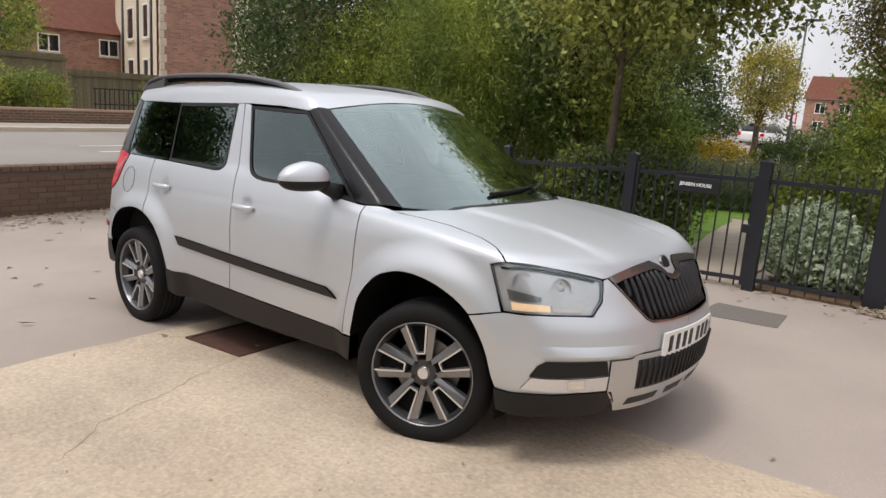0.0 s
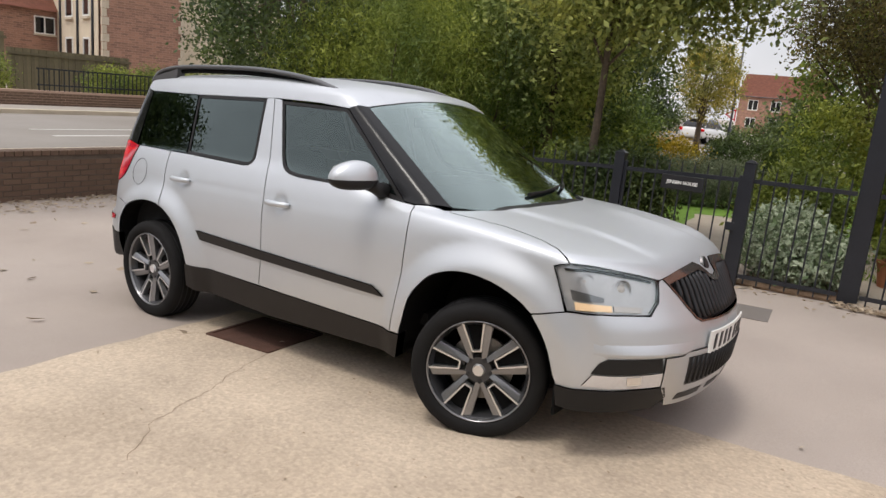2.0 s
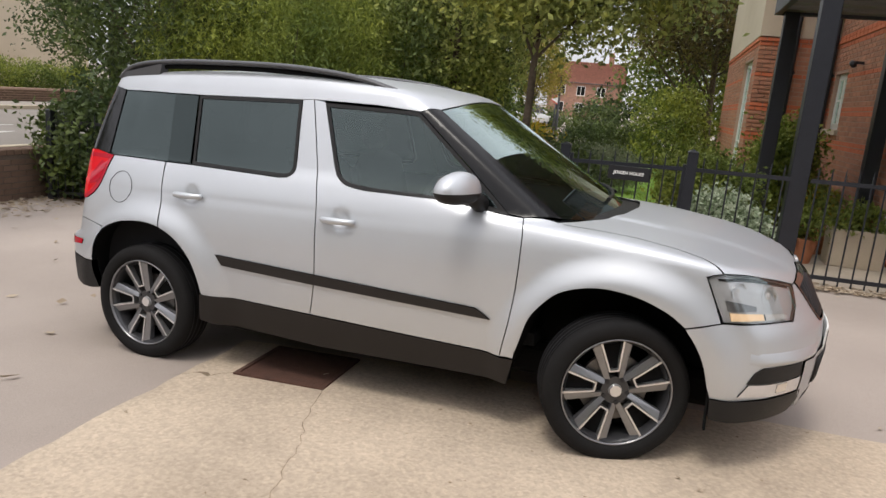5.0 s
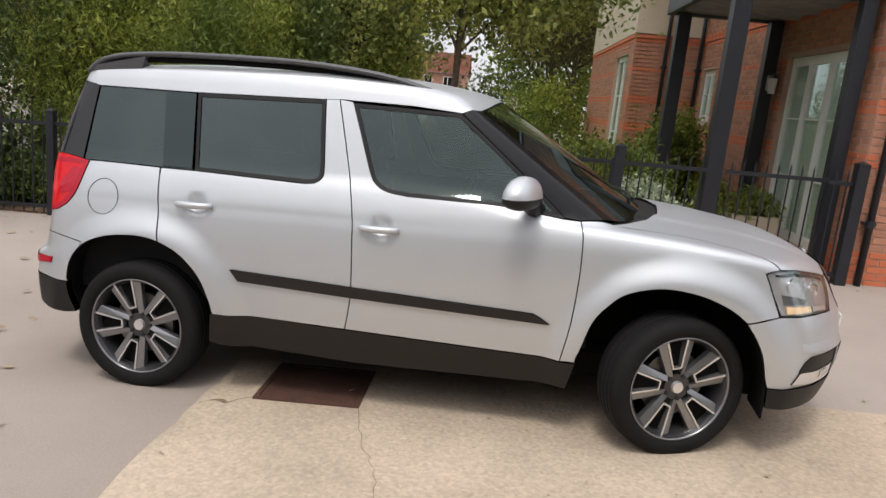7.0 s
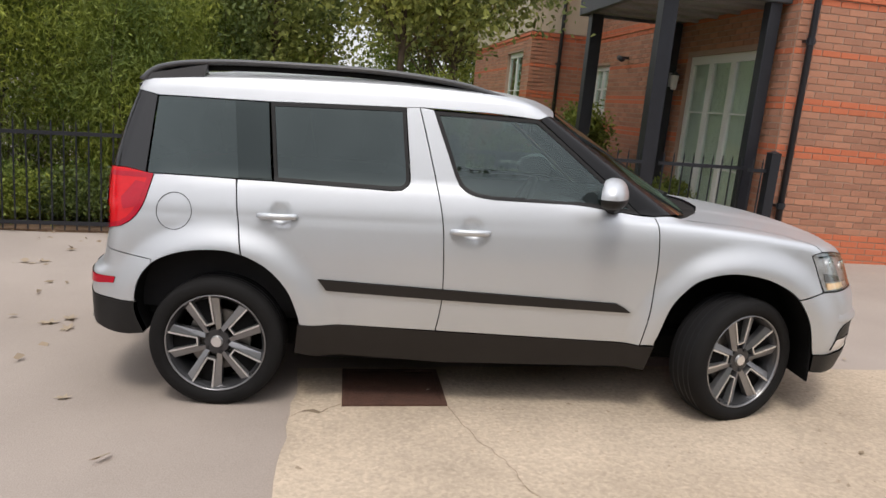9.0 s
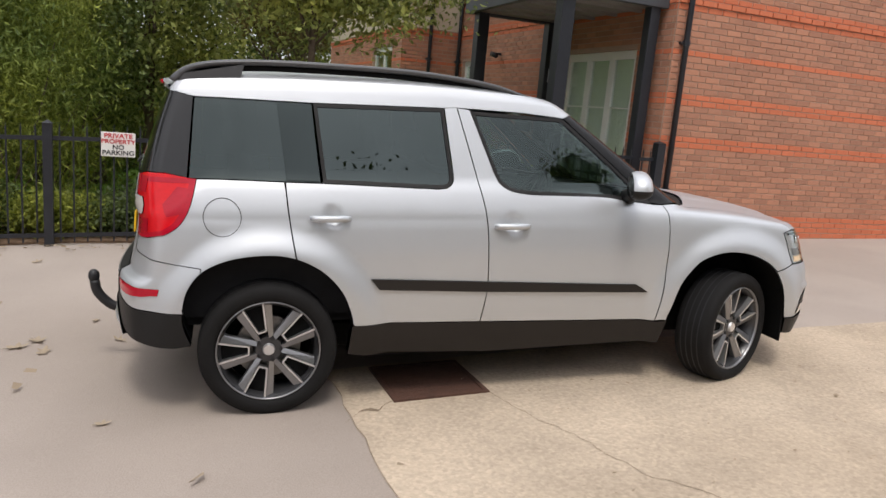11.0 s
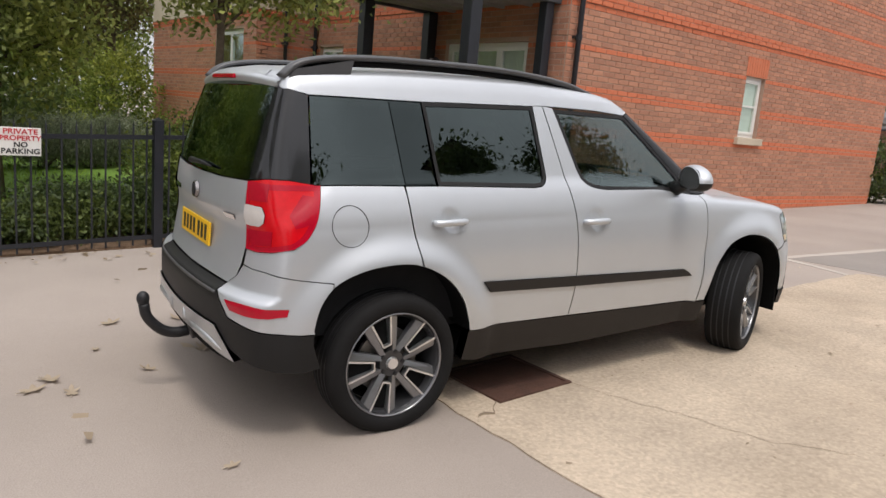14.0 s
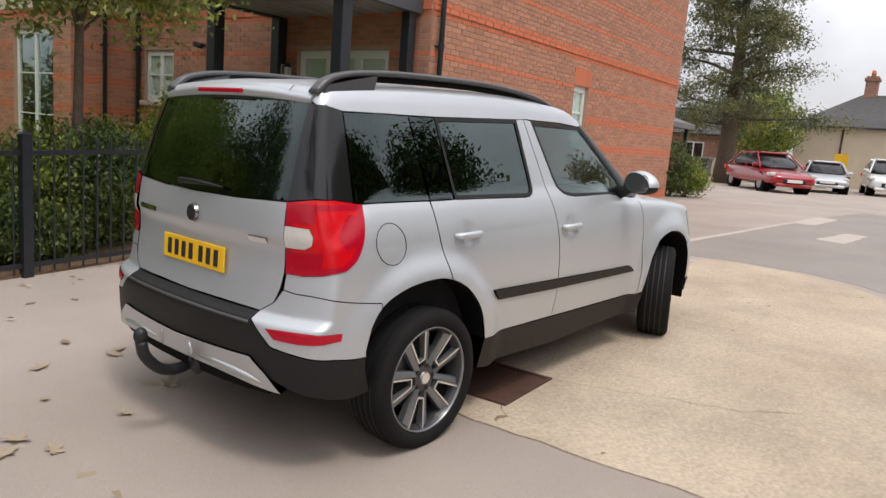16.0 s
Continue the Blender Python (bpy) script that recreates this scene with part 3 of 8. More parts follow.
def skin(outline, d, f=body, lift=0.0, thick=0.012, step=0.045, gap=0.0, ring=0.0, mirror=False):
    """A piece of the form f, cut to an outline of 3D points seen along d. gap: drawn in by so much all round;
    ring: only a border of that width. Returns a mesh with exact normals."""
    d, u, w = plane_axes(d)
    corners = [np.array(q, float) for q in outline]
    pts = []
    for a, b in zip(corners, corners[1:] + corners[:1]):
        k = max(1, int(np.linalg.norm(b - a) / 0.035)) if gap < 0.01 and not ring else 1
        pts += [a + (b - a) * i / k for i in range(k)]
    pts = settle(f, np.array(pts))
    flat = np.stack([pts @ u, pts @ w], 1)
    bm = bmesh.new()
    face = bm.faces.new([bm.verts.new((a, b, 0)) for a, b in flat])
    bm.normal_update()
    for width, keep_ring in ((gap, False), (ring, True)):
        if width:
            made = bmesh.ops.inset_region(bm, faces=[face], thickness=width, use_even_offset=True, use_boundary=True)["faces"]
            bmesh.ops.delete(bm, geom=[face] if keep_ring else made, context="FACES")
            if keep_ring:
                break
            face = next(iter(bm.faces))
    for axis in (0, 1):
        vals = [v.co[axis] for v in bm.verts]
        k = math.ceil(min(vals) / step) * step
        while k < max(vals):
            no = [0, 0, 0]
            no[axis] = 1
            co = [0, 0, 0]
            co[axis] = k
            bmesh.ops.bisect_plane(bm, geom=bm.verts[:] + bm.edges[:] + bm.faces[:], plane_co=co, plane_no=no, dist=1e-5)
            k += step
    bmesh.ops.triangulate(bm, faces=[q for q in bm.faces if len(q.verts) > 4])
    bm.verts.index_update()
    at = np.array([v.co[:2] for v in bm.verts])
    p = meet(f, at[:, :1] * u + at[:, 1:2] * w + (pts @ d).mean() * d, d)
    n = outward(f, p)
    p = p + lift * n
    faces = [[v.index for v in q.verts] for q in bm.faces]
    rim = [(e.verts[0].index, e.verts[1].index) for e in bm.edges if len(e.link_faces) == 1]
    bm.free()
    a, b, c = p[faces[0][0]], p[faces[0][1]], p[faces[0][2]]
    if np.cross(b - a, c - a) @ n[faces[0][0]] < 0:
        faces = [q[::-1] for q in faces]
    if thick:
        k = len(p)
        deep = p - thick * n
        extra, normals = [], []
        for i, j in rim:
            side = np.cross(p[j] - p[i], n[i])
            side = side / (np.linalg.norm(side) + 1e-9)
            m = k + len(extra)
            extra += [p[i], p[j], deep[j], deep[i]]
            normals += [side] * 4
            faces.append([m, m + 1, m + 2, m + 3])
        if extra:
            p, n = np.vstack([p, extra]), np.vstack([n, normals])
    if mirror:
        p, n = p * (1, -1, 1), n * (1, -1, 1)
        faces = [q[::-1] for q in faces]
    me = bpy.data.meshes.new("panel")
    me.from_pydata(p.tolist(), [], faces)
    me.shade_smooth()
    me.normals_split_custom_set_from_vertices(n.tolist())
    return me


def panel(name, outline, d, mat, parent, label="", both=True, **how):
    """A body panel; both: and its mirror image on the other side. Returns the first."""
    made = []
    for mirror in ((False, True) if both else (False,)):
        me = skin(outline, d, mirror=mirror, **how)
        me.materials.append(mat)
        ob = new(name, me)
        ob.parent = parent[mirror] if isinstance(parent, list) else parent
        made.append(tagged(ob, label))
    return made


def bend(points, n=5):
    """A smooth curve through points (Catmull-Rom)."""
    p = [np.array(q, float) for q in points]
    p = [2 * p[0] - p[1]] + p + [2 * p[-1] - p[-2]]
    out = []
    for a, b, c, e in zip(p, p[1:], p[2:], p[3:]):
        for t in (i / n for i in range(n)):
            out.append(0.5 * (2 * b + (c - a) * t + (2 * a - 5 * b + 4 * c - e) * t * t + (3 * b - a - 3 * c + e) * t ** 3))
    return [tuple(q) for q in out] + [tuple(p[-2])]


def sides(points, f=body):
    return [tuple(q) for q in meet(f, np.array([(x, -0.5, z) for x, z in points]), SIDE)]


CAR = Matrix(((0.9952174, 0.09045795, -0.03687384, -4.27208), (-0.09023782, 0.99589129, 0.00759461, 3.49961), (0.03740933, -0.00423088, 0.99929107, 0.04026), (0, 0, 0, 1)))
car = thing("car", label="silver five-door compact SUV parked on tarmac and concrete", category="car", at=CAR)

# outlines in the side view: metres forward of the rear axle, and up
REAR_ARCH = bend([(-0.349, 0.345), (-0.384, 0.45), (-0.380, 0.54), (-0.350, 0.632), (-0.280, 0.707), (-0.150, 0.757), (0.010, 0.772), (0.128, 0.752), (0.245, 0.692), (0.338, 0.592), (0.385, 0.480), (0.398, 0.418)], 4)
FRONT_ARCH = bend([(2.118, 0.300), (2.145, 0.385), (2.168, 0.45), (2.210, 0.582), (2.276, 0.668), (2.345, 0.722), (2.465, 0.757), (2.590, 0.756), (2.720, 0.724), (2.847, 0.652), (2.938, 0.522), (2.985, 0.353)], 4)
B_GAP = bend([(0.938, 1.482), (0.990, 1.295), (1.045, 1.082), (1.070, 0.960), (1.080, 0.850), (1.087, 0.617), (1.078, 0.510), (1.060, 0.405)], 3)
F_GAP = bend([(2.118, 1.010), (2.130, 0.970), (2.135, 0.905), (2.133, 0.760), (2.115, 0.560), (2.080, 0.374)], 3)
FRONT_GLASS = bend([(1.010, 1.466), (1.068, 1.315), (1.125, 1.164)], 2) + bend([(1.148, 1.118), (1.180, 1.092), (1.230, 1.072), (1.320, 1.060)], 3) + [(1.791, 1.047), (2.046, 1.016), (1.960, 1.092), (1.850, 1.186), (1.700, 1.310), (1.532, 1.446), (1.505, 1.450)]
REAR_GLASS = [(0.215, 1.468), (0.868, 1.474)] + bend([(0.886, 1.300), (0.902, 1.150), (0.895, 1.110), (0.868, 1.088), (0.820, 1.083)], 3) + [(0.256, 1.100)]
QUARTER_GLASS = [(-0.326, 1.474), (0.040, 1.470), (0.205, 1.468), (0.246, 1.100), (0.080, 1.102), (-0.352, 1.108)]

rear_arch_door = [q for q in REAR_ARCH if q[0] > 0.125 and q[1] > 0.42]
front_door_outline = B_GAP[::-1] + [(1.004, 1.474)] + FRONT_GLASS[:-6] + [(2.046, 1.014)] + F_GAP
doors = panel("front_door", sides(front_door_outline), SIDE, PAINT, car, gap=0.0028, step=0.022)
REAR_BELT = [(0.080, 1.100), (0.256, 1.098), (0.820, 1.080)] + bend([(0.868, 1.085), (0.898, 1.108), (0.905, 1.150), (0.889, 1.300), (0.871, 1.478)], 3)
rear_door_outline = [(0.404, 0.417)] + rear_arch_door[::-1] + bend([(0.124, 0.756), (0.108, 0.850), (0.092, 0.960), (0.082, 1.060)], 3) + REAR_BELT + B_GAP
rear_doors = panel("rear_door", sides(rear_door_outline), SIDE, PAINT, car, gap=0.0028, step=0.022)
panel("window_frame", sides(FRONT_GLASS), SIDE, TRIM, doors, ring=0.017, thick=0.02)
panel("window_pane", sides(FRONT_GLASS), SIDE, TINT, doors, gap=0.015, lift=-0.005, thick=0, label="green-tinted side window")
panel("window_frame", sides(REAR_GLASS), SIDE, TRIM, rear_doors, ring=0.017, thick=0.02)
panel("window_pane", sides(REAR_GLASS), SIDE, PRIVACY, rear_doors, gap=0.015, lift=-0.005, thick=0, label="dark-tinted side window")
panel("quarter_window", sides(QUARTER_GLASS), SIDE, PRIVACY, car, gap=0.003, lift=-0.003, thick=0.004, label="dark-tinted rear quarter window")
panel("window_applique", sides([(0.045, 1.464), (0.206, 1.463), (0.240, 1.107), (0.085, 1.108)]), SIDE, BLACKGLASS, car, lift=0.0015, thick=0.003)
# the dark sill and the rubbing strip
panel("sill", sides([(0.392, 0.420), (1.06, 0.404), (2.083, 0.373), (2.150, 0.378), (2.118, 0.245), (1.1, 0.234), (0.45, 0.258), (0.375, 0.272)]), SIDE, SILLTRIM, car, "dark plastic sill cladding", lift=0.004, thick=0.06, gap=0.001)
strip = [(0.482, 0.645), (0.524, 0.592), (1.06, 0.570), (2.020, 0.541), (1.985, 0.565), (1.945, 0.585), (1.06, 0.621)]
panel("rubbing_strip", sides(strip), SIDE, SILLTRIM, car, "dark plastic rubbing strip", lift=0.012, thick=0.02)

# rear wing, wrapping round to the tailgate
LAMP = [(-0.567, -0.586, 1.113), (-0.318, -0.745, 1.106)] + sides(bend([(-0.328, 1.050), (-0.342, 0.995), (-0.362, 0.945), (-0.400, 0.893), (-0.455, 0.858)], 3)) + [(-0.527, -0.757, 0.838), (-0.565, -0.68, 0.829), (-0.581, -0.604, 0.829)]
wing_back = sides([(-0.300, 0.712), (-0.42, 0.726)]) + [(-0.532, -0.73, 0.750), (-0.568, -0.66, 0.752), (-0.585, -0.60, 0.760)]
rear_arch_wing = [q for q in REAR_ARCH if q[0] <= 0.128 and q[1] > 0.690]
rear_wing_outline = sides([(0.076, 1.100)] + [(x - 0.0005, z) for x, z in bend([(0.124, 0.756), (0.108, 0.850), (0.092, 0.960), (0.082, 1.060)], 3)[::-1]]) + sides(rear_arch_wing[::-1]) + wing_back + LAMP[::-1][:-1] + sides([(-0.318, 1.106)])
wings = panel("rear_wing", rear_wing_outline, CORNER_R, PAINT, car, gap=0.0022, step=0.02)
lamps = panel("tail_lamp", LAMP, CORNER_R, REDLENS, car, "red tail lamp with a milky reversing lens", lift=0.004, gap=0.003, thick=0.03, step=0.03)
panel("lamp_edge", LAMP, CORNER_R, DARKRED, lamps, "darker red lamp border", ring=0.022, lift=0.0052, thick=0.001, step=0.03)
panel("lamp_segment", [(-0.575, -0.61, 1.095), (-0.50, -0.69, 1.092), (-0.51, -0.70, 1.035), (-0.58, -0.62, 1.037)], CORNER_R, DARKRED, lamps, lift=0.0062, thick=0.001, step=0.03)
panel("lamp_segment", [(-0.583, -0.615, 0.915), (-0.50, -0.74, 0.917), (-0.51, -0.745, 0.862), (-0.575, -0.64, 0.850)], CORNER_R, DARKRED, lamps, lift=0.0062, thick=0.001, step=0.03)
panel("lamp_segment", [(-0.40, -0.77, 1.075), (-0.345, -0.785, 1.07), (-0.375, -0.80, 0.955), (-0.44, -0.78, 0.93), (-0.46, -0.77, 0.99)], CORNER_R, DARKRED, lamps, lift=0.0062, thick=0.001, step=0.03)
panel("reversing_lens", [(-0.588, -0.60, 1.02), (-0.545, -0.70, 1.016), (-0.535, -0.715, 0.985), (-0.537, -0.713, 0.955), (-0.56, -0.69, 0.935), (-0.588, -0.60, 0.932)], CORNER_R, CLEARLENS, lamps, lift=0.009, thick=0.01, step=0.03)
panel("pillar_trim", [(-0.442, -0.55, 1.500), (-0.416, -0.61, 1.497), (-0.330, -0.63, 1.474), (-0.358, -0.74, 1.111), (-0.566, -0.588, 1.116)], CORNER_R, GLOSSBLACK, car, gap=0.001, step=0.03)
# front wing
SHUT = [(2.13, -0.752, 1.010), (2.25, -0.722, 1.010), (2.43, -0.700, 0.993), (2.612, -0.690, 0.968), (2.80, -0.706, 0.932), (2.90, -0.735, 0.904), (2.985, -0.778, 0.873)]
front_arch_wing = [q for q in FRONT_ARCH if q[0] < 2.86]
front_wing_outline = sides(F_GAP) + sides([(2.148, 0.378)]) + sides([q for q in front_arch_wing if q[1] > 0.39]) + sides([(2.862, 0.640), (3.000, 0.672), (2.960, 0.770), (2.922, 0.856)]) + SHUT[::-1]
panel("front_wing", front_wing_outline, (0, 0.72, -0.69), PAINT, car, gap=0.0026, step=0.02)
# roof, bonnet, pillars, glass
ROOF_SIDE = sides([(-0.43, 1.494), (-0.326, 1.476), (0.04, 1.4725), (0.215, 1.471), (0.868, 1.477), (0.94, 1.481), (1.30, 1.471), (1.53, 1.452)])
panel("roof_side", ROOF_SIDE + [(1.61, -0.57, 1.462), (1.640, -0.42, 1.49), (1.50, -0.42, 1.54), (0.8, -0.42, 1.6), (0, -0.42, 1.6), (-0.44, -0.42, 1.55), (-0.45, -0.56, 1.515)], (0, 0.55, -0.83), PAINT, car, gap=0.0005)
front_edge = [(1.61, -0.57, 1.462), (1.640, -0.42, 1.49), (1.658, -0.2, 1.52), (1.662, 0, 1.53)]
front_edge += [(x, -y, z) for x, y, z in front_edge[::-1][1:]]
panel("roof", [(1.50, -0.42, 1.54)] + front_edge[1:-1] + [(1.50, 0.42, 1.54), (0.8, 0.42, 1.6), (0, 0.42, 1.6), (-0.44, 0.42, 1.55), (-0.455, 0, 1.55), (-0.44, -0.42, 1.55), (0, -0.42, 1.6), (0.8, -0.42, 1.6)], (0, 0, -1), PAINT, car, both=False, gap=0.0, step=0.06)
SCREEN_TOP = [(x + 0.01, y, z) for x, y, z in front_edge]
SCREEN_LOW = [(2.27, 0.665, 1.015), (2.37, 0.53, 1.015), (2.445, 0.36, 1.02), (2.485, 0.0, 1.025), (2.445, -0.36, 1.02), (2.37, -0.53, 1.015), (2.27, -0.665, 1.015)]
TOP_FRONT = (-0.72, 0, -0.69)
panel("windscreen", SCREEN_TOP + SCREEN_LOW, TOP_FRONT, SCREEN, car, "raked windscreen mirroring trees and sky", both=False, gap=0.001, thick=0.004, f=up_body, step=0.05)
panel("screen_border", SCREEN_TOP + SCREEN_LOW, TOP_FRONT, GLOSSBLACK, car, both=False, ring=0.028, lift=-0.005, thick=0, f=up_body, step=0.05)
panel("front_pillar", sides([(1.535, 1.450), (1.700, 1.314), (1.850, 1.190), (1.960, 1.096), (2.046, 1.020), (2.118, 1.013)]) + [(2.20, -0.725, 1.012), (2.275, -0.66, 1.012), (1.98, -0.62, 1.2), (1.75, -0.59, 1.37), (1.612, -0.57, 1.462)], (-0.45, 0.62, -0.64), PILLAR, car, "dark grey windscreen pillar", gap=0.001, step=0.03)
BONNET_BACK = [(2.25, -0.715, 1.0), (2.33, -0.63, 1.0), (2.43, -0.48, 1.0), (2.50, -0.30, 1.0), (2.53, 0, 1.0)]
GRILLE_TOP = [tuple(on_nose(y, z)) for y, z in ((-0.450, 0.812), (-0.30, 0.838), (-0.12, 0.848), (-0.075, 0.830), (-0.045, 0.795), (0.0, 0.785))]
bonnet_half = BONNET_BACK[::-1] + SHUT[2:] + [(3.12, -0.64, 0.84), (3.262, -0.475, 0.808)] + GRILLE_TOP
panel("bonnet", bonnet_half[1:] + [(x, -y, z) for x, y, z in bonnet_half[:-1][::-1]], (-0.45, 0, -0.9), PAINT, car, both=False, gap=0.002, f=low_body)
panel("cowl", [(2.24, -0.70, 1.0), (2.33, -0.62, 1.0), (2.43, -0.47, 1.0), (2.50, -0.29, 1.0), (2.53, 0, 1.0), (2.50, 0.29, 1.0), (2.43, 0.47, 1.0), (2.33, 0.62, 1.0), (2.24, 0.70, 1.0), (2.2, 0.6, 1.0), (2.35, 0, 1.0), (2.2, -0.6, 1.0)], (0, 0, -1), TRIM, car, "black cowl below the windscreen", both=False, lift=-0.012, thick=0, f=low_body)

# nose: headlamps, grille, bumper
NOSE_LAMP = [(2.924, -0.800, 0.853), (2.945, -0.793, 0.868), (2.985, -0.777, 0.872), (3.12, -0.64, 0.842), (3.262, -0.478, 0.806), (3.276, -0.492, 0.765), (3.285, -0.512, 0.722), (3.280, -0.566, 0.672), (3.16, -0.700, 0.672), (3.004, -0.803, 0.676), (2.968, -0.806, 0.755)]
heads = panel("headlamp", NOSE_LAMP, CORNER_F, LAMPBOWL, car, "headlamp with a lit amber strip", lift=-0.012, gap=0.004, thick=0, step=0.03, f=low_body)
panel("lamp_rim", NOSE_LAMP, CORNER_F, GLOSSBLACK, heads, lift=0.0005, ring=0.0022, thick=0.010, step=0.03, f=low_body)
panel("lamp_wall", NOSE_LAMP, CORNER_F, LAMPBOWL, heads, lift=-0.002, ring=0.004, thick=0.012, step=0.03, f=low_body)
panel("lamp_cover", NOSE_LAMP, CORNER_F, LENS, heads, gap=0.002, lift=0.002, thick=0, step=0.03, f=low_body)
panel("amber_strip", [(3.03, -0.80, 0.718), (3.16, -0.700, 0.712), (3.162, -0.697, 0.684), (3.04, -0.80, 0.686)], CORNER_F, AMBER, heads, lift=-0.006, thick=0.006, step=0.03, f=low_body)
panel("light_strip", [(3.166, -0.694, 0.712), (3.255, -0.585, 0.704), (3.250, -0.595, 0.680), (3.168, -0.692, 0.684)], CORNER_F, CLEARLENS, heads, lift=-0.006, thick=0.006, step=0.03, f=low_body)
panel("lamp_shelf", [(3.005, -0.80, 0.768), (3.075, -0.765, 0.760), (3.13, -0.715, 0.742), (3.13, -0.720, 0.724), (3.02, -0.80, 0.724)], CORNER_F, WHEELGREY, heads, "grey shelf inside the headlamp", lift=-0.008, thick=0.004, step=0.03, f=low_body)
panel("lamp_blind", [(2.965, -0.79, 0.855), (3.12, -0.642, 0.832), (3.24, -0.50, 0.800), (3.235, -0.51, 0.792), (3.115, -0.65, 0.822), (2.97, -0.79, 0.845)], CORNER_F, TRIM, heads, "black inner blind of the headlamp", lift=-0.007, thick=0.004, step=0.03, f=low_body)
for lamp, s in ((heads[0], 1), (heads[1], -1)):
    for x, y, z, r in ((3.045, -0.745, 0.800, 0.040), (3.165, -0.640, 0.775, 0.044)):
        ring = pose(0, 0, 0, 0, 90, 0)
        face = Matrix.Translation((x + 0.004, s * (y - 0.004), z)) @ pose(0, 0, 0, 0, 0, -42 * s) @ ring
        bm = bmesh.new()
        tube(bm, [(0, 0, -0.030), (0, 0, -0.008), (0, 0, 0.004)], [r * 0.55, r * 0.92, r], 20, cap=False)
        bowl = part("reflector_bowl", bm, CHROME, lamp, "chrome lamp bowl", smooth=True, at=face)
        bm = bmesh.new()
        bmesh.ops.create_uvsphere(bm, u_segments=16, v_segments=10, radius=r * 0.55)
        part("projector_lens", bm, CLEARLENS, bowl, smooth=True, at=Matrix.Translation((0, 0, -0.020)))
GRILLE_LOW = [tuple(on_nose(y, z)) for y, z in ((-0.322, 0.640), (-0.285, 0.622), (-0.15, 0.615), (0.0, 0.613))]
g = GRILLE_TOP + [(x, -y, z) for x, y, z in GRILLE_TOP[:-1][::-1]] + [(x, -y, z) for x, y, z in GRILLE_LOW[:-1]] + GRILLE_LOW[::-1]
AHEAD = (-1, 0, -0.15)
grille = panel("grille", g, AHEAD, INK, car, "black radiator grille with upright slats", both=False, lift=-0.030, thick=0, f=low_body)[0]
panel("grille_frame", g, AHEAD, DARKCHROME, grille, "thin dark-bright surround", both=False, ring=0.007, lift=0.004, thick=0.03, f=low_body)
brow = [(-0.450, 0.812), (-0.30, 0.838), (-0.12, 0.848), (-0.075, 0.830), (-0.045, 0.795), (0.0, 0.785)]
brow_low = [(-0.432, 0.788), (-0.30, 0.810), (-0.135, 0.819), (-0.09, 0.804), (-0.055, 0.772), (0.0, 0.762)]
brow_ring = [tuple(on_nose(y, z)) for y, z in brow + [(-y, z) for y, z in brow[:-1][::-1]] + [(-y, z) for y, z in brow_low[:-1]] + brow_low[::-1]]
panel("grille_brow", brow_ring, AHEAD, DARKCHROME, grille, "dark bright strip along the top of the grille", both=False, lift=0.006, thick=0.02, f=low_body, step=0.03)
for i in range(21):
    y = -0.40 + 0.04 * i
    a = abs(y)
    top = 0.775 if a < 0.06 else 0.826 - 0.02 * (a > 0.33)
    low = 0.632 if a < 0.29 else 0.632 + (a - 0.29) * 1.42
    p, q = on_nose(y, low), on_nose(y, top)
    bm = bmesh.new()
    tube(bm, [(on_nose(y, z)[0] - 0.010, y, z) for z in np.linspace(low, top, 6)], 0.0125, 8)
    part("slat", bm, INK, grille, smooth=True)
bump_half = sides([(2.864, 0.638)]) + [(3.002, -0.804, 0.670), (3.16, -0.70, 0.667), (3.284, -0.566, 0.667), (3.290, -0.508, 0.722), (3.266, -0.474, 0.803)] + [GRILLE_TOP[0]] + GRILLE_LOW
bump_half += [tuple(on_nose(0, 0.30)), tuple(on_nose(-0.50, 0.30)), tuple(on_nose(-0.51, 0.345))] + sides([(2.992, 0.348)]) + sides([q for q in FRONT_ARCH if q[0] > 2.87 and q[1] > 0.36][::-1])
bumper = panel("front_bumper", bump_half, CORNER_F, PAINT, car, gap=0.0012, f=low_body, step=0.025)
lip = sides([(2.990, 0.350), (2.995, 0.255)]) + [tuple(on_nose(-0.66, 0.245)), tuple(on_nose(-0.50, 0.25)), tuple(on_nose(-0.46, 0.30)), tuple(on_nose(-0.49, 0.352)), tuple(on_nose(-0.62, 0.352))]
panel("bumper_lip", lip, CORNER_F, TRIM, bumper, "dark lower bumper lip", lift=0.010, thick=0.06, f=low_body)
for s in (-1, 1):
    # the upward-facing step pressed into the bumper
    bm = bmesh.new()
    rows = []
    for i in range(15):
        t = i / 14
        y = -0.770 + 0.42 * t
        deep = math.sin(math.pi * t) ** 0.7
        row = []
        for z, out in ((0.560, -0.002), (0.552, 0.001), (0.520, 0.015 * deep + 0.001), (0.512, 0.016 * deep + 0.001), (0.492, -0.002)):
            p = on_nose(y, z - 0.012 * t)
            n = outward(low_body, p[None])[0]
            p = p + n * out
            row.append(bm.verts.new((p[0], -s * p[1], p[2])))
        rows.append(row)
    for a, b in zip(rows, rows[1:]):
        for k in range(4):
            bm.faces.new((a[k], a[k + 1], b[k + 1], b[k]))
    part("bumper_step", bm, PAINT, bumper[0 if s < 0 else 1], smooth=True)
FOG = [(-0.755, 0.470), (-0.735, 0.492), (-0.53, 0.487), (-0.515, 0.425), (-0.77, 0.422)]
panel("fog_recess", [tuple(on_nose(y, z)) for y, z in FOG], CORNER_F, TRIM, bumper, lift=0.004, thick=0.01, step=0.03, f=low_body)
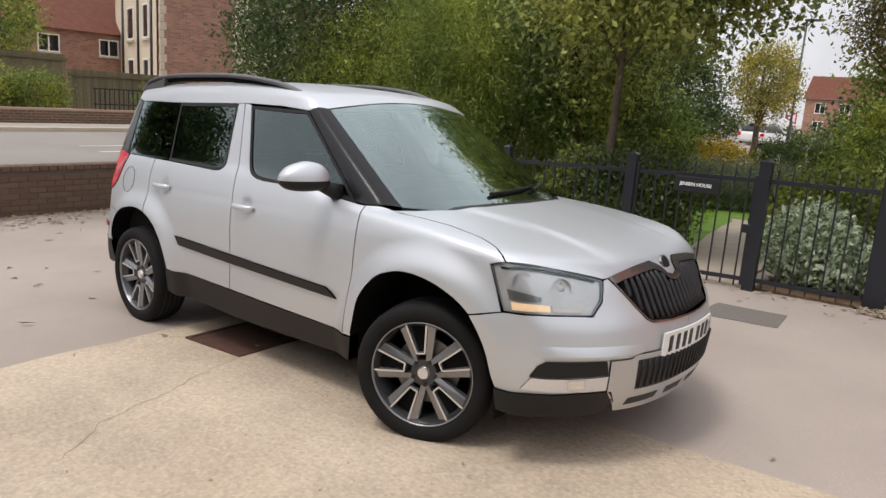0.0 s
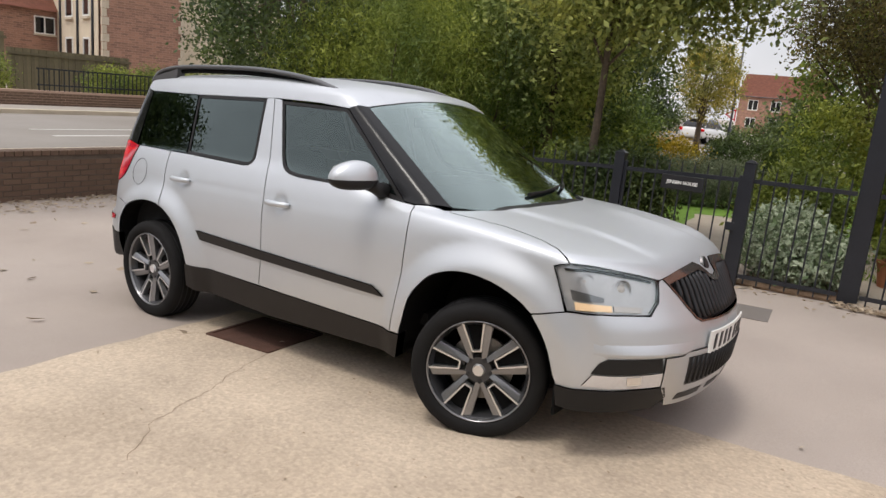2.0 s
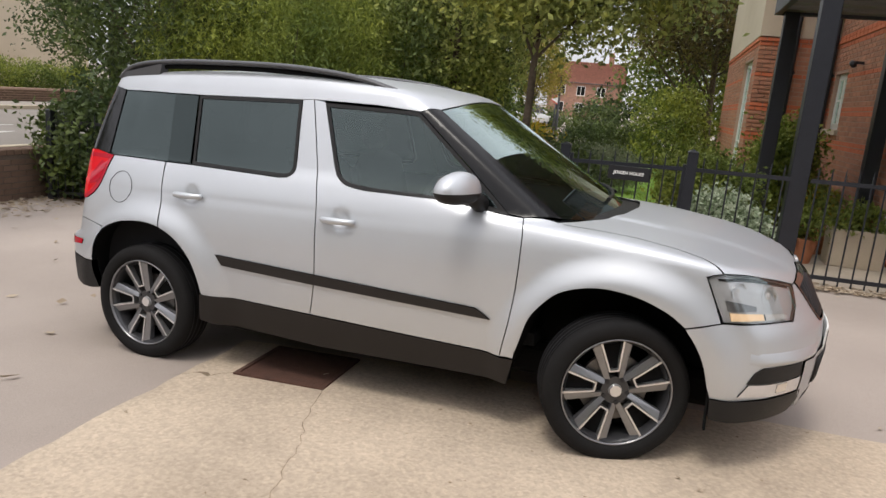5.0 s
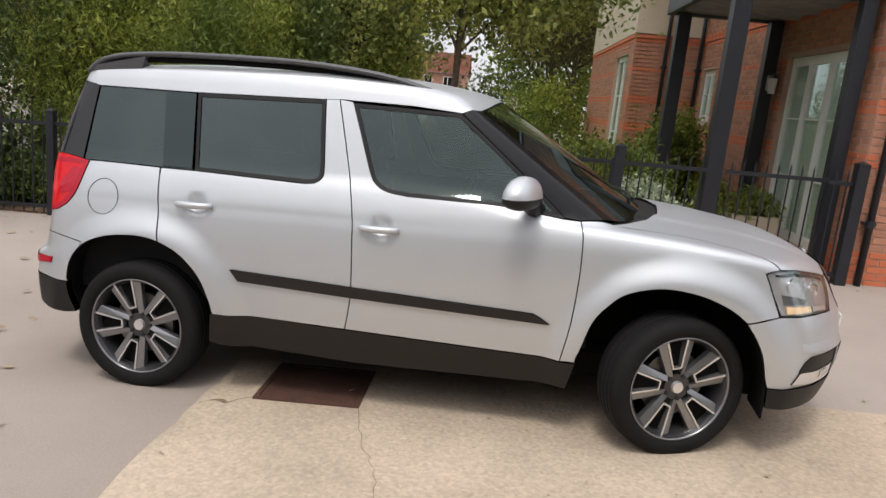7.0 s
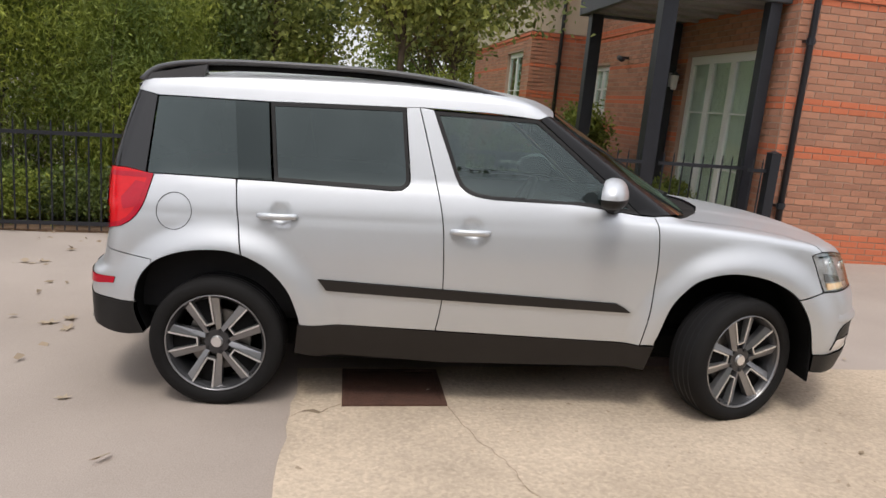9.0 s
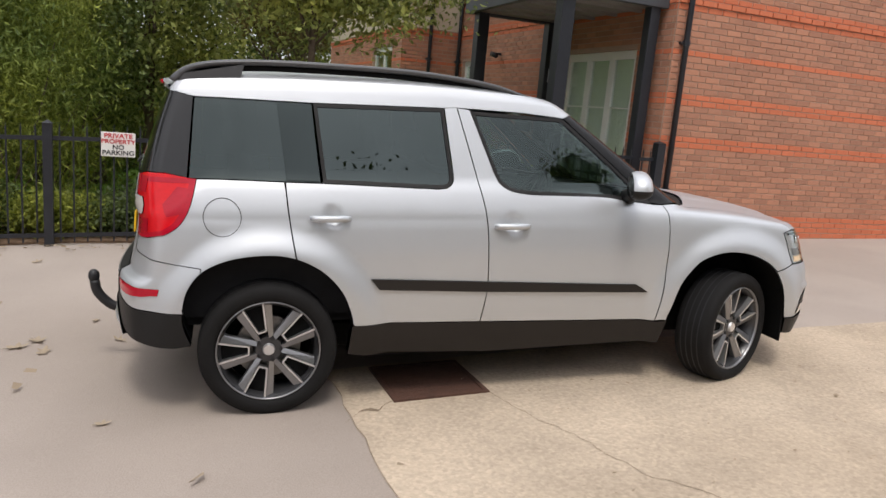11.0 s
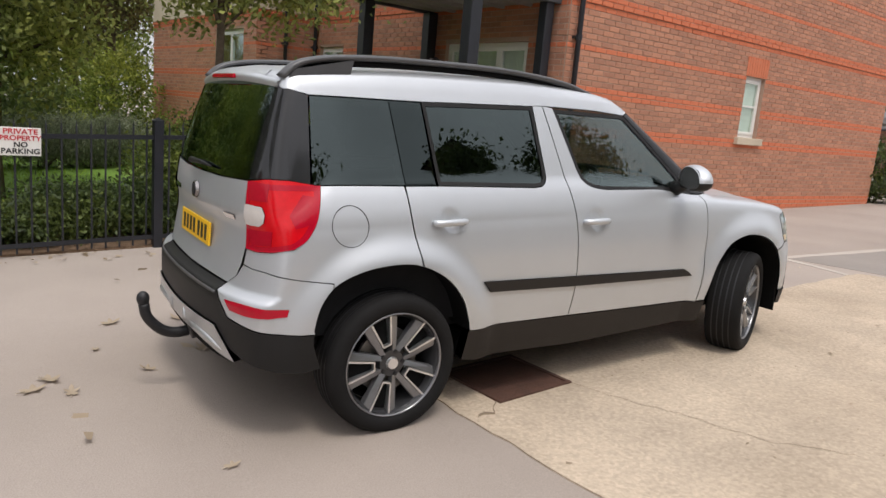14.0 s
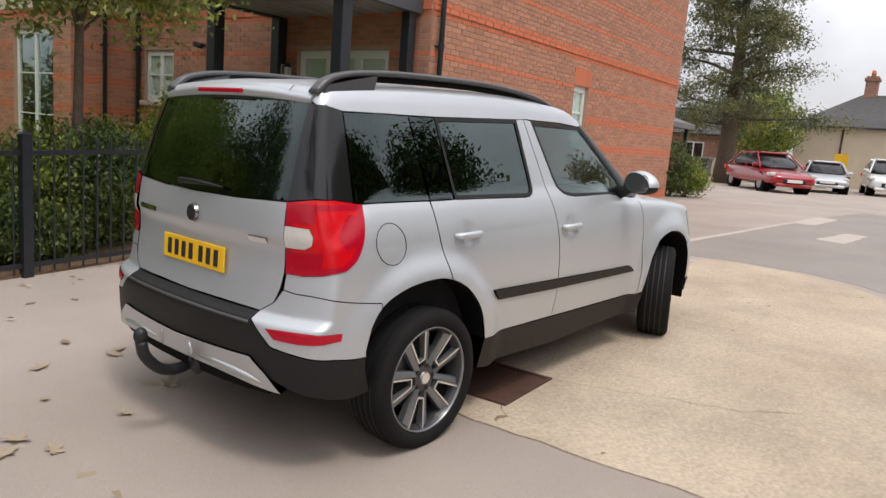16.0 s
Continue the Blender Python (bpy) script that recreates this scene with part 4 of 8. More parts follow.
panel("fog_lamp", [tuple(on_nose(y, z)) for y, z in ((-0.765, 0.418), (-0.515, 0.420), (-0.512, 0.358), (-0.785, 0.366))], CORNER_F, CLEARLENS, bumper, "milky front fog lamp", lift=0.006, thick=0.02, step=0.03, f=low_body)
panel("fog_bulb", [tuple(on_nose(y, z)) for y, z in ((-0.665, 0.410), (-0.61, 0.412), (-0.605, 0.375), (-0.66, 0.373))], CORNER_F, CHROME, bumper, lift=0.008, thick=0.004, step=0.03, f=low_body)
skid_half = [(0.0, 0.50), (-0.40, 0.502), (-0.42, 0.487), (-0.515, 0.487), (-0.508, 0.35), (-0.47, 0.30), (-0.44, 0.252), (0, 0.250)]
skid = [tuple(on_nose(y, z)) for y, z in skid_half]
panel("skid_plate", skid + [(x, -y, z) for x, y, z in skid[::-1]][1:-1], AHEAD, SKID, car, "silver plastic front skid plate", both=False, lift=0.010, thick=0.03, f=low_body)
low_g = [(-0.385, 0.478), (-0.372, 0.345), (0.372, 0.345), (0.385, 0.478)]
low_grille = panel("lower_grille", [tuple(on_nose(y, z)) for y, z in low_g[:1] + [(-0.38, 0.41)] + low_g[1:2] + [(0, 0.345)] + low_g[2:3] + [(0.38, 0.41)] + low_g[3:] + [(0, 0.478)]], AHEAD, INK, car, "black lower grille", both=False, lift=0.011, thick=0.01, f=low_body)[0]
for i in range(20):
    y = -0.361 + 0.038 * i
    bm = bmesh.new()
    e, h = on_nose(y, 0.352), on_nose(y, 0.474)
    tube(bm, [(e[0] + 0.012, y, 0.352), (h[0] + 0.014, y, 0.474)], 0.008, 6)
    part("slat", bm, TRIM, low_grille, smooth=True)
for y0, y1 in ((-0.40, -0.20), (-0.14, 0.02), (0.08, 0.22), (0.27, 0.40)):
    panel("slot", [tuple(on_nose(y, z)) for y, z in ((y0 + 0.01, 0.305), (y1, 0.305), (y1 - 0.01, 0.275), (y0, 0.275))], AHEAD, INK, car, both=False, lift=0.0115, thick=0.002, step=0.03, f=low_body)


def plate(name, centre, face, mat, parent, label, bow=lambda y: 0.0):
    """A number plate, bent by bow(y) to the panel behind it; its characters are plain bars."""
    m = Matrix.Translation(centre) @ face
    bm = boxed((-0.25, 0.25, -0.004, 0.004, -0.055, 0.055), bevel=0.002)
    for i in range(-9, 10):
        bmesh.ops.bisect_plane(bm, geom=bm.verts[:] + bm.edges[:] + bm.faces[:], plane_co=(i * 0.025, 0, 0), plane_no=(1, 0, 0))
    for v in bm.verts:
        v.co.y += bow(v.co.x)
    p = part(name, bm, mat, parent, label, at=m)
    x = -0.215
    for i in range(7):
        part("character_bar", boxed((x + 0.006, x + 0.038, -0.006, -0.003, -0.036, 0.036)), INK, p, at=Matrix.Translation((0, bow(x + 0.022), 0)))
        x += 0.060 if i != 3 else 0.082
    return p


mid = on_nose(0, 0.51)
plate("number_plate", (mid[0] + 0.010, 0, 0.522), pose(0, 0, 0, 4, 0, 90), WHITEPLATE, car, "white front number plate with black bars", lambda y: 0.9 * (mid[0] - on_nose(y, 0.51)[0]))
b = on_nose(0, 0.828)
bm = bmesh.new()
bmesh.ops.create_cone(bm, cap_ends=True, segments=24, radius1=0.040, radius2=0.036, depth=0.012)
part("badge", bm, DARKCHROME, car, "round bright badge", smooth=False, at=Matrix.Translation((b[0] - 0.002, 0, 0.832)) @ pose(0, 0, 0, 0, 62, 0))
bm = bmesh.new()
bmesh.ops.create_cone(bm, cap_ends=True, segments=20, radius1=0.026, radius2=0.026, depth=0.004)
part("badge_centre", bm, INK, car, at=Matrix.Translation((b[0] + 0.004, 0, 0.836)) @ pose(0, 0, 0, 0, 62, 0))

# tail: tailgate, glass, bumper
BACK = (1, 0, 0)


def tails(points, f=body):
    return [tuple(q) for q in meet(f, np.array([(-0.3, y, z) for y, z in points]), BACK)]


gate_half = [(0.0, 1.098), (-0.30, 1.101), (-0.585, 1.112), (-0.595, 0.830), (-0.588, 0.765), (-0.566, 0.705), (-0.502, 0.664), (0.0, 0.664)]
gate = gate_half + [(-y, z) for y, z in gate_half[1:-1][::-1]]
gate_half_line = gate_half[1:-1]
tailgate = panel("tailgate", tails([(0.0, 1.098)] + gate_half_line + [(0.0, 0.664)] + [(-y, z) for y, z in gate_half_line[::-1]]), BACK, PAINT, car, "silver tailgate", both=False, gap=0.0022)[0]
rg_half = [(-0.30, 1.530), (-0.50, 1.512), (-0.555, 1.497), (-0.580, 1.300), (-0.592, 1.116), (-0.30, 1.105)]
panel("rear_window", tails([(0, 1.535)] + rg_half + [(0, 1.102)] + [(-y, z) for y, z in rg_half[::-1]]), BACK, PRIVACY, tailgate, "dark-tinted rear window", both=False, lift=-0.002, thick=0.004, gap=0.002)
panel("rear_window_border", tails([(0, 1.535)] + rg_half + [(0, 1.102)] + [(-y, z) for y, z in rg_half[::-1]]), BACK, GLOSSBLACK, tailgate, both=False, lift=-0.006, thick=0, ring=0.05)
bm = bmesh.new()
rows = []
for i in range(15):
    y = -0.565 + 1.13 * i / 14
    q = (y / 0.7) ** 2
    xe, ze = -0.500 + 0.09 * q, 1.556 - 0.05 * q
    rows.append([bm.verts.new(p) for p in ((-0.34, y, float(roof_z(-0.34)) - 0.045 * q + 0.002), (xe + 0.05, y, ze + 0.016), (xe, y, ze), (xe + 0.006, y, ze - 0.026), (xe + 0.10, y, ze - 0.050))])
for a, b in zip(rows, rows[1:]):
    for k in range(4):
        bm.faces.new((a[k], a[k + 1], b[k + 1], b[k]))
part("spoiler", bm, PAINT, car, "roof spoiler lip", smooth=True)
bl = boxed((-0.506, -0.488, -0.17, 0.17, -0.010, 0.010), bevel=0.004)
part("brake_light", bl, DARKRED, car, "red high-level brake light", at=Matrix.Translation((0.0, 0, 1.542)))
pc = on_tail(0, 0.826)
plate("number_plate", (pc[0] - 0.010, -0.005, 0.828), pose(0, 0, 0, -4, 0, -90), YELLOWPLATE, tailgate, "yellow rear number plate with black bars")
bc = on_tail(0, 1.005)
bm = bmesh.new()
bmesh.ops.create_cone(bm, cap_ends=True, segments=24, radius1=0.042, radius2=0.036, depth=0.014)
part("badge", bm, DARKCHROME, tailgate, at=Matrix.Translation((bc[0] - 0.010, 0.0, 1.005)) @ pose(0, 0, 0, 0, -86, 0))
bm = bmesh.new()
bmesh.ops.create_cone(bm, cap_ends=True, segments=20, radius1=0.028, radius2=0.028, depth=0.004)
part("badge_centre", bm, INK, tailgate, at=Matrix.Translation((bc[0] - 0.018, 0.0, 1.005)) @ pose(0, 0, 0, 0, -86, 0))
for y0, y1, z in ((-0.50, -0.39, 0.945), (0.36, 0.54, 0.975)):
    panel("model_mark", tails([(y0, z + 0.012), (y1, z + 0.012), (y1, z - 0.010), (y0, z - 0.010)]), BACK, CHROME, tailgate, both=False, lift=0.003, thick=0.003, step=0.05)
wb = [on_tail(y, z) for y, z in ((0.13, 1.135), (-0.05, 1.140), (-0.21, 1.135))]
bm = bmesh.new()
tube(bm, [p + np.array((-0.022, 0, 0)) for p in wb], [0.015, 0.010, 0.005], 8)
part("rear_wiper", bm, TRIM, tailgate, smooth=True)
silver_back = [(x, y, z - 0.001) for x, y, z in wing_back] + [(-0.60, -0.568, 0.705), tuple(on_tail(-0.503, 0.664)), tuple(on_tail(-0.500, 0.637)), tuple(on_tail(-0.55, 0.605)), tuple(on_tail(-0.62, 0.545))] + sides([(-0.545, 0.512), (-0.45, 0.505), (-0.379, 0.503)]) + sides([q for q in REAR_ARCH if q[0] < -0.295 and q[1] > 0.51])
rear_bumper = panel("rear_bumper", silver_back, CORNER_R, PAINT, car, gap=0.0012, step=0.016)
panel("reflector", [(-0.664, -0.590, 0.612), (-0.58, -0.745, 0.612), (-0.482, -0.835, 0.612), (-0.490, -0.835, 0.582), (-0.60, -0.73, 0.574), (-0.652, -0.635, 0.578)], CORNER_R, DARKRED, rear_bumper, "red bumper reflector", lift=0.004, thick=0.01, step=0.03)
dark = sides([(-0.379, 0.500), (-0.45, 0.502), (-0.545, 0.509)]) + [tuple(on_tail(-0.62, 0.541)), tuple(on_tail(-0.55, 0.601)), tuple(on_tail(-0.498, 0.634)), *(tuple(on_tail(y, 0.661)) for y in np.linspace(-0.500, 0.0, 16)), *(tuple(on_tail(0, z)) for z in (0.652, 0.640, 0.628, 0.612, 0.585, 0.555, 0.525, 0.50, 0.478)), tuple(on_tail(-0.52, 0.492)), tuple(on_tail(-0.63, 0.41))] + sides([(-0.53, 0.345), (-0.42, 0.335), (-0.350, 0.345)]) + sides([q for q in REAR_ARCH if q[0] < -0.345 and 0.35 < q[1] < 0.50])
dark_bumper = panel("bumper_cladding", dark, CORNER_R, TRIM, rear_bumper, "dark plastic rear bumper cladding", gap=0.0, lift=0.003, thick=0.04, step=0.016)
sk_half = [(-0.52, 0.488), (-0.60, 0.432), (-0.672, 0.362), (-0.60, 0.366), (-0.45, 0.378), (-0.3, 0.386)]
panel("rear_skid_plate", tails([(0, 0.474)] + sk_half + [(0, 0.388)] + [(-y, z) for y, z in sk_half[::-1]]), (1, 0, 0.12), SKID, car, "silver plastic rear skid plate", both=False, lift=0.012, thick=0.05, step=0.03)
# added near-black panel in place of the darkness beneath the skid plate
under_half = [(-0.3, 0.396), (-0.45, 0.390), (-0.60, 0.378), (-0.66, 0.372), (-0.60, 0.335), (-0.3, 0.322)]
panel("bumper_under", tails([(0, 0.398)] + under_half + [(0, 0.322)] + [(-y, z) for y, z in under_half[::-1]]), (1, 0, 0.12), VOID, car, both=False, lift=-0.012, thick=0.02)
# ridge on the dark ledge; its lighter grey paints in the lip's highlight
bm = bmesh.new()
tube(bm, [on_tail(y, 0.624) + np.array((-0.002, 0, 0)) for y in np.linspace(-0.495, 0.495, 25)], 0.0065, 8)
part("ledge_lip", bm, RAILGREY, dark_bumper[0], smooth=True)
# the skid plate's raised lower edges and the cheeks beside the tow bar
for s in (-1, 1):
    for name, line, r in (("skid_ridge", [(0.17, 0.412), (0.30, 0.412), (0.43, 0.408), (0.52, 0.400), (0.585, 0.388)], [0.005, 0.016, 0.018, 0.014, 0.005]), ("skid_cheek", [(0.115, 0.462), (0.120, 0.440), (0.125, 0.415), (0.120, 0.392)], [0.004, 0.013, 0.016, 0.012])):
        bm = bmesh.new()
        tube(bm, [(on_tail(-y, z)[0] - 0.008, s * y, z) for y, z in line], r, 10)
        part(name, bm, SKID, car, smooth=True)
# tow bar
bm = bmesh.new()
tube(bm, bend([(-0.58, 0.0, 0.35), (-0.70, 0.0, 0.300), (-0.80, 0.0, 0.315), (-0.872, 0.0, 0.390), (-0.888, 0.0, 0.460)], 4), 0.026, 10)
tow = part("tow_bar", bm, INK, car, "black swan-neck tow bar", smooth=True)
bm = bmesh.new()
bmesh.ops.create_uvsphere(bm, u_segments=16, v_segments=10, radius=0.030, matrix=Matrix.Translation((-0.890, 0, 0.485)) @ Matrix.Diagonal((1, 1, 1.25, 1)))
part("tow_ball", bm, INK, tow, smooth=True)
bm = bmesh.new()
tube(bm, [(-0.62, -0.10, 0.35), (-0.70, -0.10, 0.335)], [0.045, 0.045], 12)
part("tow_socket", bm, INK, tow, smooth=True)

# rails, handles, fuel flap, mirrors, wipers
RAIL = bend([(-0.420, 1.532), (-0.36, 1.585), (-0.28, 1.612), (-0.14, 1.630), (0.14, 1.640), (0.70, 1.634), (1.109, 1.596), (1.329, 1.543), (1.481, 1.505)], 4)
for s in (-1, 1):
    bm = bmesh.new()
    rings = tube(bm, [(x, s * (0.565 - 0.03 * max(0, x - 1) - 0.02 * max(0, -x)), z) for x, z in RAIL], 0.029, 12)
    for r, (x, z) in zip(rings, RAIL):
        for v in r:
            v.co.z = z + 0.0095 + (v.co.z - z) * 0.50
    rail = part("roof_rail", bm, RAILGREY, car, "dark grey roof rail", smooth=True)
    # added dark strip: the slit below the rail gets its shade by colour
    bm = bmesh.new()
    slit_line = [(x, s * (0.553 - 0.03 * max(0, x - 1) - 0.02 * max(0, -x)), z - 0.014) for x, z in RAIL[2:-3]]
    for r, p in zip(tube(bm, slit_line, 0.014, 8), slit_line):
        for v in r:
            v.co.z = p[2] + (v.co.z - p[2]) * 1.15
    part("rail_seat", bm, VOID, rail, "black strip standing in for the shade under the rail")
    for x0, x1, x2, x3 in ((-0.432, -0.14, -0.10, -0.37), (1.20, 1.478, 1.40, 1.25)):
        bm = bmesh.new()
        ys = (s * 0.534, s * 0.590)
        zs = [1.495, 1.495, np.interp(x2, *zip(*RAIL)), np.interp(x3, *zip(*RAIL))]
        loop = [[bm.verts.new((x, y, z)) for x, z in zip((x0, x1, x2, x3), zs)] for y in ys]
        bm.faces.new(loop[0]), bm.faces.new(loop[1][::-1])
        for i in range(4):
            bm.faces.new((loop[0][i], loop[0][(i + 1) % 4], loop[1][(i + 1) % 4], loop[1][i]))
        part("rail_foot", bm, RAILGREY, rail)
for s, k in ((-1, 0), (1, 1)):
    for door, x, z in ((doors[k], 1.207, 0.903), (rear_doors[k], 0.285, 0.938)):
        p = on_side(x + 0.1, z)
        bm = bmesh.new()
        bar = [(-0.092, 0.008), (-0.075, 0.024), (-0.03, 0.031), (0.03, 0.031), (0.075, 0.022), (0.092, 0.008)]
        rings = tube(bm, [(x + a, s * (-p[1] + b), z + 0.002) for a, b in bar], [0.011, 0.015, 0.016, 0.016, 0.015, 0.011], 10)
        part("door_handle", bm, PAINT, door, "body-coloured pull handle", smooth=True)
    # the fuel flap's round seam
    if s < 0:
        ring = [on_side(-0.205 + 0.083 * math.cos(a), 0.940 + 0.086 * math.sin(a)) for a in (2 * math.pi * i / 40 for i in range(40))]
        n = outward(body, np.array(ring))
        bm = bmesh.new()
        q = [Vector(p + 0.0012 * m) for p, m in zip(ring, n)]
        tube(bm, q + [q[0]], 0.0017, 5, cap=False)
        part("fuel_flap_seam", bm, INK, wings[0])
    # mirrors: a housing swept back from its arm; the far one is tucked closer in
    m = Matrix.Diagonal((1, -s, 1, 1))
    centre = Vector((1.856, -0.922, 1.112)) if s < 0 else Vector((1.770, -0.800, 1.105))
    sweep = radians(22 if s < 0 else 80)
    u, v = Vector((-math.sin(sweep), -math.cos(sweep), 0)), Vector((math.cos(sweep), -math.sin(sweep), 0))
    bm = bmesh.new()
    bmesh.ops.create_uvsphere(bm, u_segments=32, v_segments=20, radius=1)
    for p in bm.verts:
        a, b, c = (math.copysign(abs(k) ** e, k) for k, e in zip(p.co, (0.78, 0.85, 0.92)))
        p.co = centre + u * (0.128 * a) + v * (0.070 * b) + Vector((0, 0, (0.094 - 0.020 * max(a, 0)) * c if c > 0 else 0.052 * c))
    bmesh.ops.bisect_plane(bm, geom=bm.verts[:] + bm.edges[:] + bm.faces[:], plane_co=centre - v * 0.040, plane_no=-v, clear_outer=True)
    bmesh.ops.transform(bm, matrix=m, verts=bm.verts)
    cut = bm.copy()
    bmesh.ops.bisect_plane(bm, geom=bm.verts[:] + bm.edges[:] + bm.faces[:], plane_co=(0, 0, 1.114), plane_no=(0, 0, -1), clear_outer=True)
    mirror = part("door_mirror", bm, PAINT, doors[k], "silver door mirror with a black base", smooth=True)
    bmesh.ops.bisect_plane(cut, geom=cut.verts[:] + cut.edges[:] + cut.faces[:], plane_co=(0, 0, 1.114), plane_no=(0, 0, 1), clear_outer=True)
    part("mirror_base", cut, TRIM, mirror, smooth=True)
    bm = bmesh.new()
    tip = m @ (centre - u * 0.09 + Vector((0, 0, -0.02)))
    tube(bm, [(1.905, s * 0.750, 1.052), (1.900, s * 0.790, 1.066), tuple(tip)], [0.046, 0.036, 0.034], 12)
    part("mirror_arm", bm, TRIM, mirror, smooth=True)
    bm = bmesh.new()
    bmesh.ops.create_circle(bm, cap_ends=True, segments=28, radius=1)
    for p in bm.verts:
        a, c = (math.copysign(abs(k) ** 0.75, k) for k in p.co[:2])
        p.co = m @ (centre - v * 0.036 + u * (0.108 * a) + Vector((0, 0, 0.018 + 0.060 * c)))
    part("mirror_glass", bm, DARKCHROME, mirror)
for y0, y1 in ((-0.12, 0.45), (0.32, 0.62)):
    bm = bmesh.new()
    pts = []
    for t in (0, 0.3, 0.6, 1):
        y = y0 + (y1 - y0) * t
        p = meet(up_body, np.array([[2.395 - 0.03 * t - 0.20 * (y / 0.7) ** 2, y, 1.0]]), (0, 0, -1))[0]
        pts.append((p[0], p[1], max(p[2], 1.02) + 0.016))
    tube(bm, pts, [0.012, 0.009, 0.009, 0.005], 6)
    part("wiper", bm, TRIM, car)

# wheels
def wheel(name, x, y, steer, turn, label):
    """A five-double-spoke alloy wheel; its face looks along -y, before steering."""
    hub = new(name)
    hub.parent = car
    hub.matrix_basis = Matrix.Translation((x, y, RADIUS + 0.004)) @ pose(0, 0, 0, 0, 0, steer) @ pose(0, 0, 0, 0, turn, 0) @ Matrix.Diagonal((1.05, 1, 1.05, 1))
    tagged(hub, label)
    # tyre: a turned profile (radius, depth)
    prof = [(0.229, -0.080), (0.232, -0.096), (0.252, -0.109), (0.278, -0.108), (0.296, -0.098), (0.305, -0.080), (0.308, -0.045), (0.309, 0.0), (0.308, 0.045), (0.305, 0.080), (0.296, 0.098), (0.25, 0.108), (0.222, 0.085)]
    bm = bmesh.new()
    n = 64
    rings = [[bm.verts.new((r * math.cos(a), d, r * math.sin(a))) for a in (2 * math.pi * i / n for i in range(n))] for r, d in prof]
    for p, q in zip(rings, rings[1:]):
        for i in range(n):
            bm.faces.new((p[i], p[(i + 1) % n], q[(i + 1) % n], q[i]))
    tyre = part("tyre", bm, RUBBER, hub, smooth=True)
    bm = bmesh.new()
    for d in (-0.052, -0.018, 0.018, 0.052):
        for r0, r1 in ((0.3095, 0.3095),):
            loops = [[bm.verts.new((r0 * math.cos(a), d + k, r0 * math.sin(a))) for a in (2 * math.pi * i / n for i in range(n))] for k in (-0.004, 0.004)]
            for i in range(n):
                bm.faces.new((loops[0][i], loops[0][(i + 1) % n], loops[1][(i + 1) % n], loops[1][i]))
    part("tread_groove", bm, INK, tyre)
    # rim: barrel and bright lip
    bm = bmesh.new()
    for prof2 in ([(0.223, -0.086), (0.2245, -0.096), (0.2295, -0.098), (0.2315, -0.086)],):
        rings = [[bm.verts.new((r * math.cos(a), d, r * math.sin(a))) for a in (2 * math.pi * i / n for i in range(n))] for r, d in prof2]
        for p, q in zip(rings, rings[1:]):
            for i in range(n):
                bm.faces.new((p[i], p[(i + 1) % n], q[(i + 1) % n], q[i]))
    part("rim_lip", bm, WHEELGREY, hub, smooth=True)
    bm = bmesh.new()
    rings = [[bm.verts.new((r * math.cos(a), d, r * math.sin(a))) for a in (2 * math.pi * i / n for i in range(n))] for r, d in ((0.220, -0.088), (0.209, -0.07), (0.202, 0.07))]
    for p, q in zip(rings, rings[1:]):
        for i in range(n):
            bm.faces.new((p[i], p[(i + 1) % n], q[(i + 1) % n], q[i]))
    part("rim_barrel", bm, ANTHRACITE, hub, smooth=True)
    bm = bmesh.new()
    bmesh.ops.create_cone(bm, cap_ends=True, segments=40, radius1=0.145, radius2=0.145, depth=0.022, matrix=Matrix.Translation((0, -0.005, 0)) @ pose(0, 0, 0, 90))
    part("brake_disc", bm, STEEL, hub)
    # added near-black disc: the dark inside the wheel is put into its colour
    bm = bmesh.new()
    bmesh.ops.create_cone(bm, cap_ends=True, segments=40, radius1=0.200, radius2=0.200, depth=0.01, matrix=Matrix.Translation((0, 0.06, 0)) @ pose(0, 0, 0, 90))
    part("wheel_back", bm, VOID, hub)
    for k in range(5):
        a0 = 2 * math.pi * k / 5
        # a dark web with two bright machined blades
        ca, sa = math.cos(a0), math.sin(a0)

        def blade(rim_w, hub_w, rim_d, hub_d, rim_r, hub_r, back):
            """A wedge between two widths at the rim and two at the hub."""
            bm = bmesh.new()

            def put(r, w, d):
                return bm.verts.new((r * ca - w * sa, d, r * sa + w * ca))
            front = [put(hub_r, hub_w[0], hub_d[0]), put(rim_r, rim_w[0], rim_d[0]), put(rim_r, rim_w[1], rim_d[1]), put(hub_r, hub_w[1], hub_d[1])]
            rear = [put(hub_r, hub_w[0], back), put(rim_r, rim_w[0], back), put(rim_r, rim_w[1], back), put(hub_r, hub_w[1], back)]
            bm.faces.new(front), bm.faces.new(rear[::-1])
            for j in range(4):
                bm.faces.new((front[j], front[(j + 1) % 4], rear[(j + 1) % 4], rear[j]))
            return bm
        for side in (-1, 1):
            part("spoke_edge", blade((side * 0.044, side * 0.0525), (side * 0.015, side * 0.022), (-0.087, -0.087), (-0.073, -0.073), 0.223, 0.088, -0.035), ALLOY, hub)
            part("spoke", blade((side * 0.0525, side * 0.088), (side * 0.018, side * 0.040), (-0.083, -0.072), (-0.068, -0.058), 0.219, 0.052, -0.035), WHEELGREY, hub)
        part("spoke_bridge", blade((-0.0225, 0.0225), (-0.020, 0.020), (-0.0732, -0.0732), (-0.072, -0.072), 0.091, 0.084, -0.035), ALLOY, hub)
        # near-black plate stands in for the shade in the open spoke gap
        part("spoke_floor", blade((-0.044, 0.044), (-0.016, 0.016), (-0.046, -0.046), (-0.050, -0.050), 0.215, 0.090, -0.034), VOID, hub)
        bm = bmesh.new()
